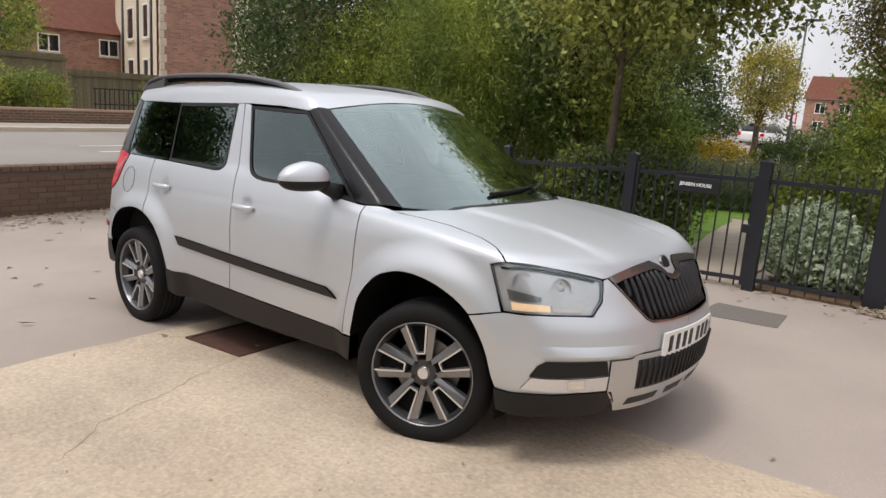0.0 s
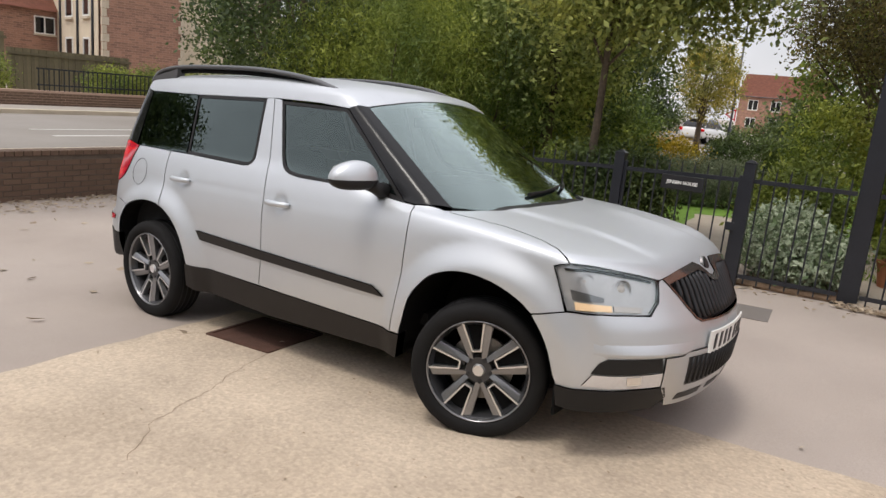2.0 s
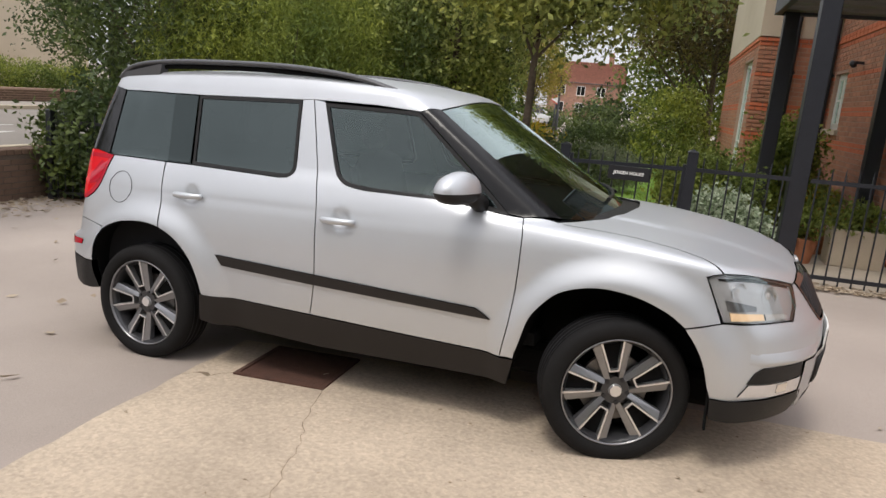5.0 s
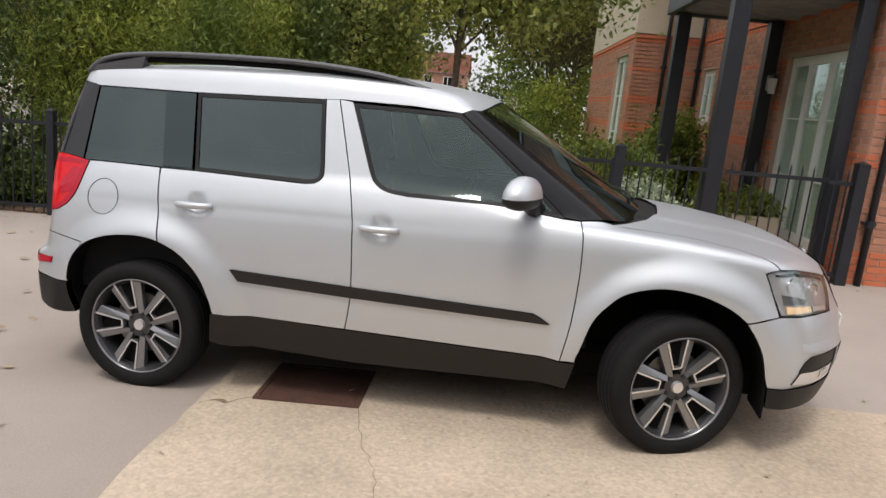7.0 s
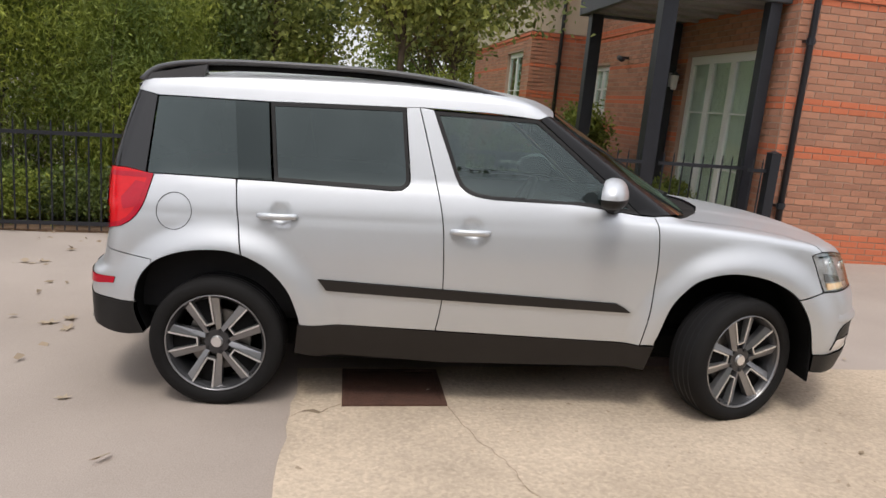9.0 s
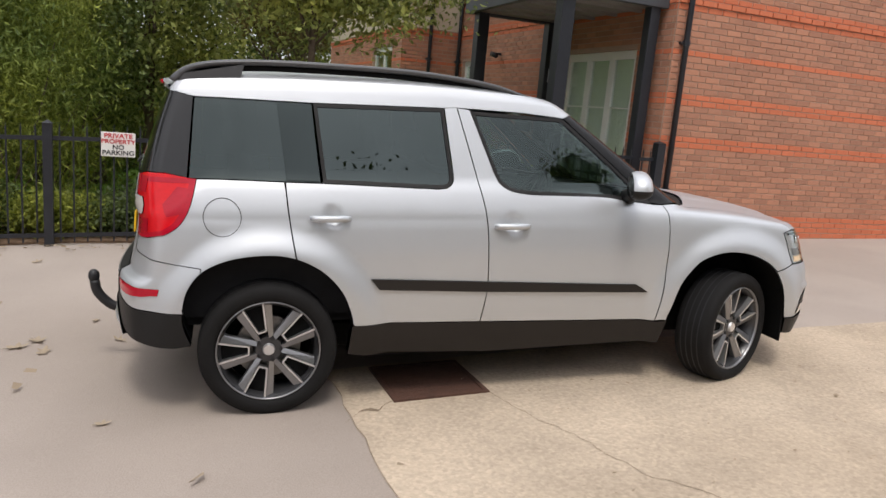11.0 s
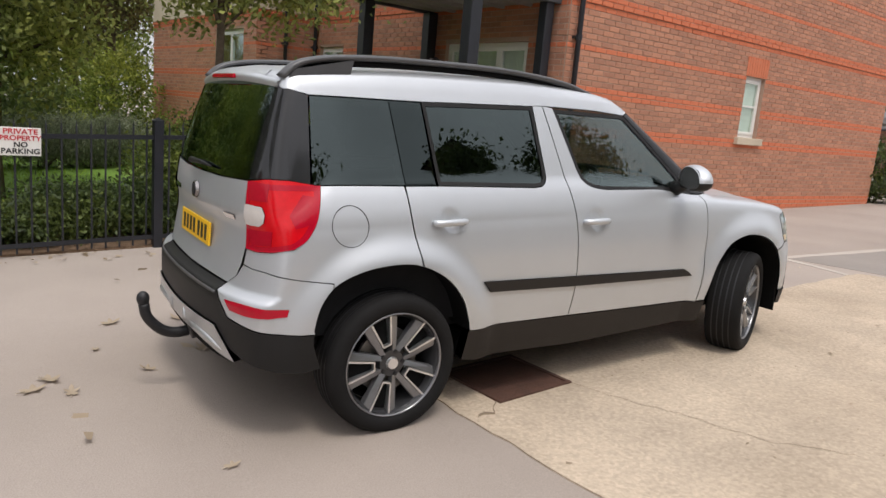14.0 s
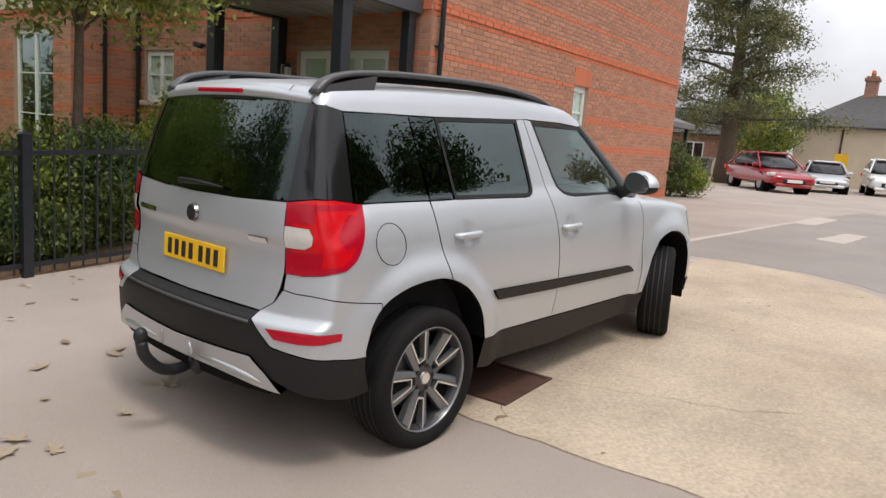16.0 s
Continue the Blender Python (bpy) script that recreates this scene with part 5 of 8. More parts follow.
        a1 = a0 + math.pi / 5
        bmesh.ops.create_cone(bm, cap_ends=True, segments=10, radius1=0.009, radius2=0.009, depth=0.02, matrix=Matrix.Translation((0.052 * math.cos(a1), -0.058, 0.052 * math.sin(a1))) @ pose(0, 0, 0, 90))
        part("wheel_bolt", bm, INK, hub)
    bm = bmesh.new()
    bmesh.ops.create_cone(bm, cap_ends=True, segments=30, radius1=0.070, radius2=0.058, depth=0.035, matrix=Matrix.Translation((0, -0.045, 0)) @ pose(0, 0, 0, 90))
    part("hub_plate", bm, ANTHRACITE, hub)
    bm = bmesh.new()
    bmesh.ops.create_cone(bm, cap_ends=True, segments=24, radius1=0.029, radius2=0.024, depth=0.014, matrix=Matrix.Translation((0, -0.068, 0)) @ pose(0, 0, 0, 90))
    part("centre_cap", bm, ALLOY, hub, smooth=False)
    return hub


STEER = 22
w1 = wheel("wheel", 0, -0.785, 0, 35, "five-spoke two-tone alloy wheel")
w2 = wheel("wheel", WHEELBASE, -0.775, STEER, 45, "five-spoke two-tone alloy wheel turned to the left")
copy_thing(w1, Matrix.Translation((0, 0.785, RADIUS + 0.004)) @ pose(0, 0, 0, 0, 0, 180))
copy_thing(w2, Matrix.Translation((WHEELBASE, 0.775, RADIUS + 0.004)) @ pose(0, 0, 0, 0, 0, 180 + STEER))

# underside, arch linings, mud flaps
# underside and linings carry their shade in the near-black colour
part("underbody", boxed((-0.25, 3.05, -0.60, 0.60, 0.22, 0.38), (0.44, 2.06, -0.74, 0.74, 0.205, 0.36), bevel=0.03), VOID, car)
for xc, arch in ((0.0, REAR_ARCH), (WHEELBASE, FRONT_ARCH)):
    for s in (-1, 1):
        bm = bmesh.new()
        n = 24
        outer = [bm.verts.new((x, s * (abs(on_side(x, z)[1]) - 0.010), z)) for x, z in arch]
        inner = [bm.verts.new((x, s * 0.52, z + 0.02)) for x, z in arch]
        for i in range(len(outer) - 1):
            bm.faces.new((outer[i], outer[i + 1], inner[i + 1], inner[i]))
        c = bm.verts.new((xc, s * 0.52, 0.30))
        for i in range(len(inner) - 1):
            bm.faces.new((inner[i], inner[i + 1], c))
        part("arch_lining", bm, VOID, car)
for s in (-1, 1):
    for x, y, lean in ((2.985, 0.70, 6),):
        part("mud_flap", boxed((x - 0.006, x + 0.006, s * y - 0.11, s * y + 0.11, 0.20, 0.42), bevel=0.004), VOID, car)
# cabin
part("cabin_floor", boxed((-0.50, 2.2, -0.70, 0.70, 0.40, 0.46)), CABIN, car)
part("door_lining", boxed((-0.45, 2.1, 0.70, 0.74, 0.45, 1.02)), CABIN, car)
part("door_lining", boxed((-0.45, 2.1, -0.74, -0.70, 0.45, 1.02)), CABIN, car)
bm = bmesh.new()
loop = [(1.66, 0.70), (1.62, 0.93), (1.70, 1.02), (1.95, 1.03), (2.38, 0.985), (2.38, 0.70)]
ends = [[bm.verts.new((x, y, z)) for x, z in loop] for y in (-0.66, 0.66)]
bm.faces.new(ends[0]), bm.faces.new(ends[1][::-1])
for i in range(6):
    bm.faces.new((ends[0][i], ends[0][(i + 1) % 6], ends[1][(i + 1) % 6], ends[1][i]))
part("dashboard", bm, CABIN, car)
bm = bmesh.new()
ring = [(0.17 * math.cos(a), 0.17 * math.sin(a), 0) for a in (2 * math.pi * i / 28 for i in range(29))]
tube(bm, ring, 0.016, 8, cap=False)
tube(bm, [(-0.16, 0, 0), (0.16, 0, 0)], 0.022, 6)
tube(bm, [(0, -0.16, 0), (0, 0, 0)], 0.022, 6)
tube(bm, [(0, 0, 0.0), (0, 0, -0.25)], 0.05, 8)
part("steering_wheel", bm, INK, car, smooth=True, at=Matrix.Translation((1.50, -0.36, 0.985)) @ pose(0, 0, 0, 0, -64, 0) @ pose(0, 0, 0, 0, 0, 90))


def seat(x, y, wide, head):
    bm = boxed((x - 0.05, x + 0.48, y - wide, y + wide, 0.46, 0.66), bevel=0.05)
    part("seat_cushion", bm, CABIN, car, smooth=True)
    bm = boxed((-0.07, 0.07, -wide, wide, 0.0, 0.62), bevel=0.05)
    part("seat_back", bm, CABIN, car, smooth=True, at=Matrix.Translation((x, y, 0.56)) @ pose(0, 0, 0, 0, -14, 0))
    for h in head:
        bm = boxed((-0.045, 0.045, -0.125, 0.125, 0, 0.17), bevel=0.04)
        part("headrest", bm, CABIN, car, smooth=True, at=Matrix.Translation((x - 0.165, y + h, 1.19)) @ pose(0, 0, 0, 0, -8, 0))


seat(0.95, -0.36, 0.25, (0,))
seat(0.95, 0.36, 0.25, (0,))
seat(0.02, 0.0, 0.62, (-0.40, 0.0, 0.40))
part("parcel_shelf", boxed((-0.52, -0.18, -0.62, 0.62, 1.0, 1.02)), CABIN, car)
part("cabin_mirror", boxed((1.56, 1.585, -0.12, 0.12, 1.36, 1.42), bevel=0.01), TRIM, car)

# ---- the brick building ----
def span(a, b, cuts):
    """The stretches of a..b that lie outside the cuts."""
    out = [(a, b)]
    for c, d in cuts:
        out = [q for p0, p1 in out for q in ((p0, min(p1, c)), (max(p0, d), p1)) if q[1] - q[0] > 0.012]
    return out


def brick_mesh(name, bricks, mat, deep=0.006):
    """Bricks (x0, x1, z0, z1, proud) as five-sided blocks with the wall's face at y = 0."""
    v, f = [], []
    for x0, x1, z0, z1, out in bricks:
        k = len(v)
        c = 0.004
        v += [(x0, deep, z0), (x1, deep, z0), (x1, deep, z1), (x0, deep, z1), (x0 + c, -out, z0 + c), (x1 - c, -out, z0 + c), (x1 - c, -out, z1 - c), (x0 + c, -out, z1 - c)]
        f += [(k + 4, k + 5, k + 6, k + 7)] + [(k + i, k + (i + 1) % 4, k + 4 + (i + 1) % 4, k + 4 + i) for i in range(4)]
    me = bpy.data.meshes.new(name)
    me.from_pydata(v, [], f)
    for m in (mat if isinstance(mat, list) else [mat]):
        me.materials.append(m)
    return me


def brick_wall(name, at, length, z0, z1, holes, red, label, thick=0.3, singles=None, bricks=(None, None), inside=None, seed=1, long=0.215, high=0.065, body=None):
    """A brick-faced wall: local x along it, y into it. holes: (x0, x1, z0, z1). red(z, x): red brick here?
    singles: (x0, x1, z0, z1), the stretch whose bricks are pieces of their own."""
    rng = random.Random(seed)
    bm = bmesh.new()
    xs = sorted({0.0, length, *(x for h in holes for x in h[:2])})
    zs = sorted({z0, z1, *(z for h in holes for z in h[2:])})
    for a, b in zip(xs, xs[1:]):
        for c, d in zip(zs, zs[1:]):
            if not any(h[0] <= a and b <= h[1] and h[2] <= c and d <= h[3] for h in holes):
                box(bm, a, b, 0.004, thick, c, d)
    bmesh.ops.remove_doubles(bm, verts=bm.verts, dist=1e-4)
    wall = thing(name, bm, body or MORTAR, label, "brick wall", kind="structure", at=at)
    plain, reds, one, ones = [], [], {}, 0
    j = 0.010
    z, row = z0 + j, 0
    while z + high < z1:
        is_red = red(z + high / 2)
        x = -(row % 2) * (long + j) / 2
        cuts = [(h[0], h[1]) for h in holes if h[2] < z + high and h[3] > z]
        while x < length:
            for a, b in span(max(x, 0), min(x + long, length), cuts):
                q = (a, b, z, z + high, 0.004 + rng.uniform(-0.0015, 0.0015) + (0.02 if is_red == 2 else 0))
                if singles and singles[0] < a and b < singles[1] and singles[2] < z < singles[3] and ones < 300:
                    ones += 1
                    key = (round(b - a, 2), bool(is_red), is_red == 2)
                    if key not in one:
                        w = b - a
                        one[key] = brick_mesh("brick", [(-w / 2, w / 2, 0, high, q[4])], bricks[bool(is_red)])
                    ob = new("brick", one[key])
                    ob.parent = wall
                    ob.matrix_basis = Matrix.Translation(((a + b) / 2, rng.uniform(-0.0015, 0.0015), z))
                else:
                    (reds if is_red else plain).append(q)
            x += long + j
        z += high + j
        row += 1
    for many, mat, what in ((plain, BRICKS if body is None else DARKBRICKS, "brickwork"), (reds, REDBRICKS, "red_brickwork")):
        if many:
            ob = new(what, brick_mesh(what, many, mat))
            ob.parent = wall
            tagged(ob, "", kind="stuff")
    return wall


def bands(z):
    """Where the building's red courses run; 2: a course that stands proud."""
    if z < 0.50:
        return 1
    for c, k in ((1.41, 1), (1.935, 1), (2.465, 1), (3.0, 1), (3.075, 2), (3.15, 1), (3.6, 1), (4.12, 1), (4.65, 1), (5.2, 1)):
        if abs(z - c) < 0.038:
            return k
    return 0


FRONT = Matrix.Translation((0.97, 6.78, 0))
wall = brick_wall("wall_front", FRONT, 10.23, -0.02, 6.6, [(4.43, 5.05, 1.52, 2.53)], bands, "orange-brown brick wall with thin red brick bands", singles=(-1.0, 3.4, 0.95, 2.45), bricks=(BRICK, REDBRICK))
SIDEWALL = Matrix.Translation((0.97, 13.6, 0)) @ pose(0, 0, 0, 0, 0, -90)
# local x of this wall is 13.6 - y
brick_wall("wall_side", SIDEWALL, 6.80, -0.02, 6.6, [(4.27, 6.10, 0.30, 2.55), (0.2, 1.1, 1.65, 2.57)], bands, "orange-brown brick side wall under the balcony", seed=2)
WINGFACE = Matrix.Translation((-0.30, 13.6, 0))
brick_wall("wall_wing_front", WINGFACE, 1.268, -0.02, 3.15, [], bands, "orange-brown brick face of the rear wing", seed=3)
WINGSIDE = Matrix.Translation((-0.30, 20.0, 0)) @ pose(0, 0, 0, 0, 0, -90)
brick_wall("wall_wing_side", WINGSIDE, 6.4 - 0.004, -0.02, 3.15, [(4.3, 5.8, 0.45, 2.8)], bands, "orange-brown brick side of the rear wing", seed=4)
thing("wall_wing_upper", boxed((-0.32, 1.27, 13.58, 13.9, 3.15, 6.6), (-0.32, -0.02, 13.9, 20.0, 3.15, 6.6)), CREAM, "cream rendered upper storey of the rear wing", "wall", kind="structure")
thing("wall_rear", boxed((-0.02, 11.2, 20.0, 20.3, -0.1, 6.6), (10.9, 11.2, 7.084, 20.0, -0.1, 6.6)), MORTAR, "plain back walls that close the building", "wall", kind="structure")
thing("building_floor", boxed((1.27, 10.9, 7.08, 20.0, 0.2, 0.3)), ROOMDARK, "dim floor inside the brick building", "floor", kind="structure")
bm = bmesh.new()
lo = [bm.verts.new(p) for p in ((-0.75, 6.4, 6.6), (11.6, 6.4, 6.6), (11.6, 20.7, 6.6), (-0.75, 20.7, 6.6))]
hi = [bm.verts.new(p) for p in ((3.5, 12, 9.4), (8.2, 12, 9.4), (8.2, 15, 9.4), (3.5, 15, 9.4))]
bm.faces.new(lo[::-1]), bm.faces.new(hi)
for i in range(4):
    bm.faces.new((lo[i], lo[(i + 1) % 4], hi[(i + 1) % 4], hi[i]))
thing("building_roof", bm, SLATE, "grey slate hipped roof of the brick building", "roof", kind="structure")


def casement(name, at, w, h, lights, label, rail=True, deep=0.07, sash=0.045, curtain=True, bars=0):
    """A white window or glazed door in an opening: local x along the wall, y into it, z up from its foot."""
    win = thing(name, label=label, category="window", kind="structure", at=at)
    f = 0.055
    part("window_frame", boxed((0, f, deep, deep + 0.06, 0, h), (w - f, w, deep, deep + 0.06, 0, h), (f, w - f, deep, deep + 0.06, 0, f), (f, w - f, deep, deep + 0.06, h - f, h)), WHITEPAINT, win)
    step = (w - 2 * f) / lights
    for i in range(lights):
        a, b = f + i * step, f + (i + 1) * step
        s = sash
        piece = part("casement", boxed((a, a + s, deep - 0.012, deep + 0.045, f, h - f), (b - s, b, deep - 0.012, deep + 0.045, f, h - f), (a + s, b - s, deep - 0.012, deep + 0.045, f, f + s), (a + s, b - s, deep - 0.012, deep + 0.045, h - f - s, h - f)), WHITEPAINT, win)
        if rail:
            z = h * 0.52
            part("glazing_bar", boxed((a + s, b - s, deep - 0.006, deep + 0.035, z - 0.014, z + 0.014)), WHITEPAINT, piece)
        for k in range(bars):
            z = f + (h - 2 * f) * (k + 1) / (bars + 1)
            part("glazing_bar", boxed((a + s, b - s, deep - 0.002, deep + 0.03, z - 0.010, z + 0.010)), WHITEPAINT, piece)
        part("pane", boxed((a + s - 0.005, b - s + 0.005, deep + 0.012, deep + 0.016, f + s - 0.005, h - f - s + 0.005)), WINDOWGLASS, piece)
    if curtain:
        bm = bmesh.new()
        n = int(w / 0.04)
        rows = [[bm.verts.new((w * i / n, 0.115 + 0.008 * math.sin(i * 1.9), z)) for i in range(n + 1)] for z in (0.02, h)]
        for i in range(n):
            bm.faces.new((rows[0][i], rows[0][i + 1], rows[1][i + 1], rows[1][i]))
        part("net_curtain", bm, CURTAIN, win, "pale curtain behind the glass", smooth=True)
    return win


casement("window_1", FRONT @ Matrix.Translation((4.43, 0, 1.52)), 0.62, 1.01, 1, "narrow white casement window in the brick wall")
thing("window_sill", boxed((4.34, 5.16, -0.075, 0.10, 1.395, 1.517), bevel=0.01), STONE, "pale stone sill below the narrow window", "window sill", kind="structure", at=FRONT)
lintel = thing("lintel", boxed((4.40, 5.09, 0.002, 0.10, 2.535, 2.86)), MORTAR, "flat red brick arch over the narrow window", "lintel", kind="structure", at=FRONT)
for i in range(9):
    lean = (i - 4) * 0.012
    x = 4.405 + i * 0.0765
    bm = boxed((-0.033, 0.033, -0.009, 0.05, 0.0, 0.315), bevel=0.003)
    part("brick", bm, REDBRICK, lintel, at=Matrix.Translation((x + 0.033, 0, 2.54)) @ pose(0, 0, 0, 0, math.degrees(lean), 0))
casement("door_1", SIDEWALL @ Matrix.Translation((4.27, 0, 0.30)), 1.83, 2.25, 3, "white three-leaf glazed patio door under the balcony", rail=False, bars=2, sash=0.06)
casement("window_2", SIDEWALL @ Matrix.Translation((0.2, 0, 1.65)), 0.9, 0.92, 2, "white two-light window in the side wall")
thing("window_sill", boxed((0.12, 1.18, -0.06, 0.1, 1.56, 1.647), bevel=0.01), STONE, "pale stone sill below the side window", "window sill", kind="structure", at=SIDEWALL)
casement("door_2", WINGSIDE @ Matrix.Translation((4.3, 0, 0.45)), 1.5, 2.35, 2, "tall white glazed garden doors in the rear wing", bars=2, rail=False, curtain=False)


def downpipe(x, y, z0, z1):
    bm = bmesh.new()
    tube(bm, [(x, y, z0), (x, y, z1)], 0.036, 12)
    pipe = thing("downpipe", bm, BLACKPAINT, "black round rainwater pipe on the brick wall", "downpipe", smooth=True)
    z = z0 + 0.6
    while z < z1:
        bm = bmesh.new()
        tube(bm, [(x, y, z), (x, y, z + 0.07)], 0.045, 12)
        part("collar", bm, BLACKPAINT, pipe)
        part("bracket", boxed((x - 0.06, x + 0.06, y - 0.004, y + 0.07, z + 0.02, z + 0.05)), BLACKPAINT, pipe)
        z += 1.8


downpipe(1.10, 6.71, 0.16, 6.6)
downpipe(0.90, 13.50, 0.12, 6.6)
downpipe(0.28, 13.53, 0.12, 6.6)


# the balcony on its posts
def balcony():
    b = thing("balcony", label="dark blue-grey balcony on square posts over the patio", category="balcony")
    for x, y in ((-0.40, 7.1), (-0.40, 9.5), (0.80, 7.05), (0.83, 9.6)):
        z = ground_z(x, y)
        w = 0.070 if (x, y) == (0.80, 7.05) else 0.085
        post = part("post", boxed((x - w, x + w, y - w, y + w, z - 0.02, 3.01), bevel=0.006), BLACKPAINT, b)
        part("foot_plate", boxed((x - 0.13, x + 0.13, y - 0.13, y + 0.13, z - 0.01, z + 0.012)), BLACKPAINT, post)
    part("deck", boxed((-0.50, 0.95, 7.02, 9.66, 3.04, 3.19)), SOFFIT, b)
    part("front_beam", boxed((-0.58, 0.955, 6.94, 7.02, 3.00, 3.34), bevel=0.006), LEADGREY, b)
    part("rear_beam", boxed((-0.58, 0.955, 9.66, 9.74, 3.00, 3.34), bevel=0.006), LEADGREY, b)
    part("side_beam", boxed((-0.58, -0.50, 7.022, 9.658, 3.00, 3.34), bevel=0.006), LEADGREY, b)
    for i in range(4):
        y = 7.5 + i * 0.55
        part("joist", boxed((-0.50, 0.95, y - 0.025, y + 0.025, 3.00, 3.042)), SOFFIT, b)
    part("handrail", boxed((-0.57, 0.95, 6.95, 7.0, 4.3, 4.35), (-0.57, -0.52, 7.0, 9.7, 4.3, 4.35), bevel=0.006), BLACKPAINT, b)
    for i in range(13):
        part("baluster", boxed((-0.54 + i * 0.12, -0.522 + i * 0.12, 6.966, 6.984, 3.34, 4.3)), BLACKPAINT, b)
    for i in range(21):
        part("baluster", boxed((-0.554, -0.536, 7.1 + i * 0.125, 7.118 + i * 0.125, 3.34, 4.3)), BLACKPAINT, b)


balcony()


def wall_lamp(y, z):
    lamp = thing("wall_lamp", label="small pale lantern lamp on the rear balcony post", category="wall lamp", at=Matrix.Translation((0.86, y, z)) @ pose(0, 0, 0, 0, 0, 90))
    part("back_plate", boxed((-0.02, 0.0, -0.05, 0.05, -0.10, 0.10), bevel=0.004), SKID, lamp)
    part("arm", boxed((-0.10, -0.018, -0.012, 0.012, 0.055, 0.080)), BLACKPAINT, lamp)
    bm = bmesh.new()
    bmesh.ops.create_cone(bm, cap_ends=True, segments=6, radius1=0.045, radius2=0.065, depth=0.20, matrix=Matrix.Translation((-0.10, 0, -0.04)))
    part("glass_body", bm, CLEARLENS, lamp)
    bm = bmesh.new()
    bmesh.ops.create_cone(bm, cap_ends=True, segments=6, radius1=0.085, radius2=0.01, depth=0.06, matrix=Matrix.Translation((-0.10, 0, 0.09)))
    part("cap", bm, BLACKPAINT, lamp)


wall_lamp(9.515, 2.22)
cctv = thing("security_camera", label="small dark security camera on a wall bracket", category="security camera", at=Matrix.Translation((0.965, 11.6, 2.64)))
part("bracket", boxed((-0.14, 0.0, -0.015, 0.015, -0.02, 0.02)), BLACKPAINT, cctv)
bm = bmesh.new()
tube(bm, [(-0.14, 0.09, 0.0), (-0.16, -0.12, -0.04)], 0.045, 12)
part("housing", bm, BLACKPAINT, cctv, smooth=True)

# ---- railings, gate and signs ----
def railing(x0, x1, y, label, name="railing", gap=0.12, group="railings along the garden"):
    """A panel of upright bars with pointed tops between two rails."""
    n = max(1, round((x1 - x0) / gap))
    z0, z1 = ground_z(x0, y), ground_z(x1, y)
    fence = thing(name, label=label, category="railing" if name == "railing" else "gate", group=group)

    def zed(x):
        return z0 + (z1 - z0) * (x - x0) / (x1 - x0)
    for up, r in ((1.02, 0.02), (0.10, 0.02)):
        bm = bmesh.new()
        vs = []
        for x in (x0, x1):
            vs.append([bm.verts.new((x, y + dy, zed(x) + up + dz)) for dy, dz in ((-0.008, -r), (0.008, -r), (0.008, r), (-0.008, r))])
        bm.faces.new(vs[0]), bm.faces.new(vs[1][::-1])
        for i in range(4):
            bm.faces.new((vs[0][i], vs[0][(i + 1) % 4], vs[1][(i + 1) % 4], vs[1][i]))
        part("rail", bm, BLACKPAINT, fence)
    if "bar" not in MADE:
        bm = bmesh.new()
        tube(bm, [(0, 0, 0.03), (0, 0, 1.10), (0, 0, 1.16)], [0.0085, 0.0085, 0.001], 6)
        MADE["bar"] = mesh_of(bm, "bar", BLACKPAINT)
    for i in range(n):
        x = x0 + (x1 - x0) * (i + 0.5) / n
        ob = new("bar", MADE["bar"])
        ob.parent = fence
        ob.matrix_basis = Matrix.Translation((x, y, zed(x)))
    return fence


MADE = {}


def fence_post(x, y, half, high):
    z = ground_z(x, y)
    bm = bmesh.new()
    box(bm, x - half, x + half, y - half, y + half, z - 0.05, z + high)
    top = [bm.verts.new((x + a * (half + 0.006), y + b * (half + 0.006), z + high)) for a, b in ((-1, -1), (1, -1), (1, 1), (-1, 1))]
    tip = bm.verts.new((x, y, z + high + 0.03))
    bm.faces.new(top[::-1])
    for i in range(4):
        bm.faces.new((top[i], top[(i + 1) % 4], tip))
    thing("fence_post", bm, BLACKPAINT, "square black-painted iron fence post", "fence post", group="posts of the garden railings")


FY = 6.95
for x, half, high in ((-9.30, 0.04, 1.16), (-7.55, 0.04, 1.16), (-5.80, 0.04, 1.16), (-4.10, 0.04, 1.17), (-2.65, 0.05, 1.18), (-1.40, 0.05, 1.19), (0.90, 0.055, 1.22)):
    fence_post(x, FY if x < 0 else 6.69, half, high)
for a, b in ((-9.26, -7.59), (-7.51, -5.84), (-5.76, -4.14), (-4.06, -2.70), (-1.35, -0.49), (-0.31, 0.74)):
    railing(a, b, FY, "black iron railing of pointed upright bars")
railing(0.62, 0.842, 6.69, "short end of the black iron railing at the brick corner")
gate = railing(-2.58, -1.47, FY - 0.01, "black iron garden gate with pointed bars, shut", "gate", gap=0.13, group="")
zg = ground_z(-2.06, FY)
for x in (-2.585, -1.465):
    part("stile", boxed((x - 0.018, x + 0.018, FY - 0.028, FY + 0.008, zg + 0.06, zg + 1.08), bevel=0.003), BLACKPAINT, gate)
for z in (0.25, 0.85):
    bm = bmesh.new()
    tube(bm, [(-2.62, FY - 0.03, zg + z), (-2.62, FY - 0.03, zg + z + 0.08)], 0.014, 8)
    part("hinge", bm, BLACKPAINT, gate)
part("latch", boxed((-1.53, -1.43, FY - 0.045, FY - 0.028, zg + 0.55, zg + 0.63), bevel=0.003), BLACKPAINT, gate)


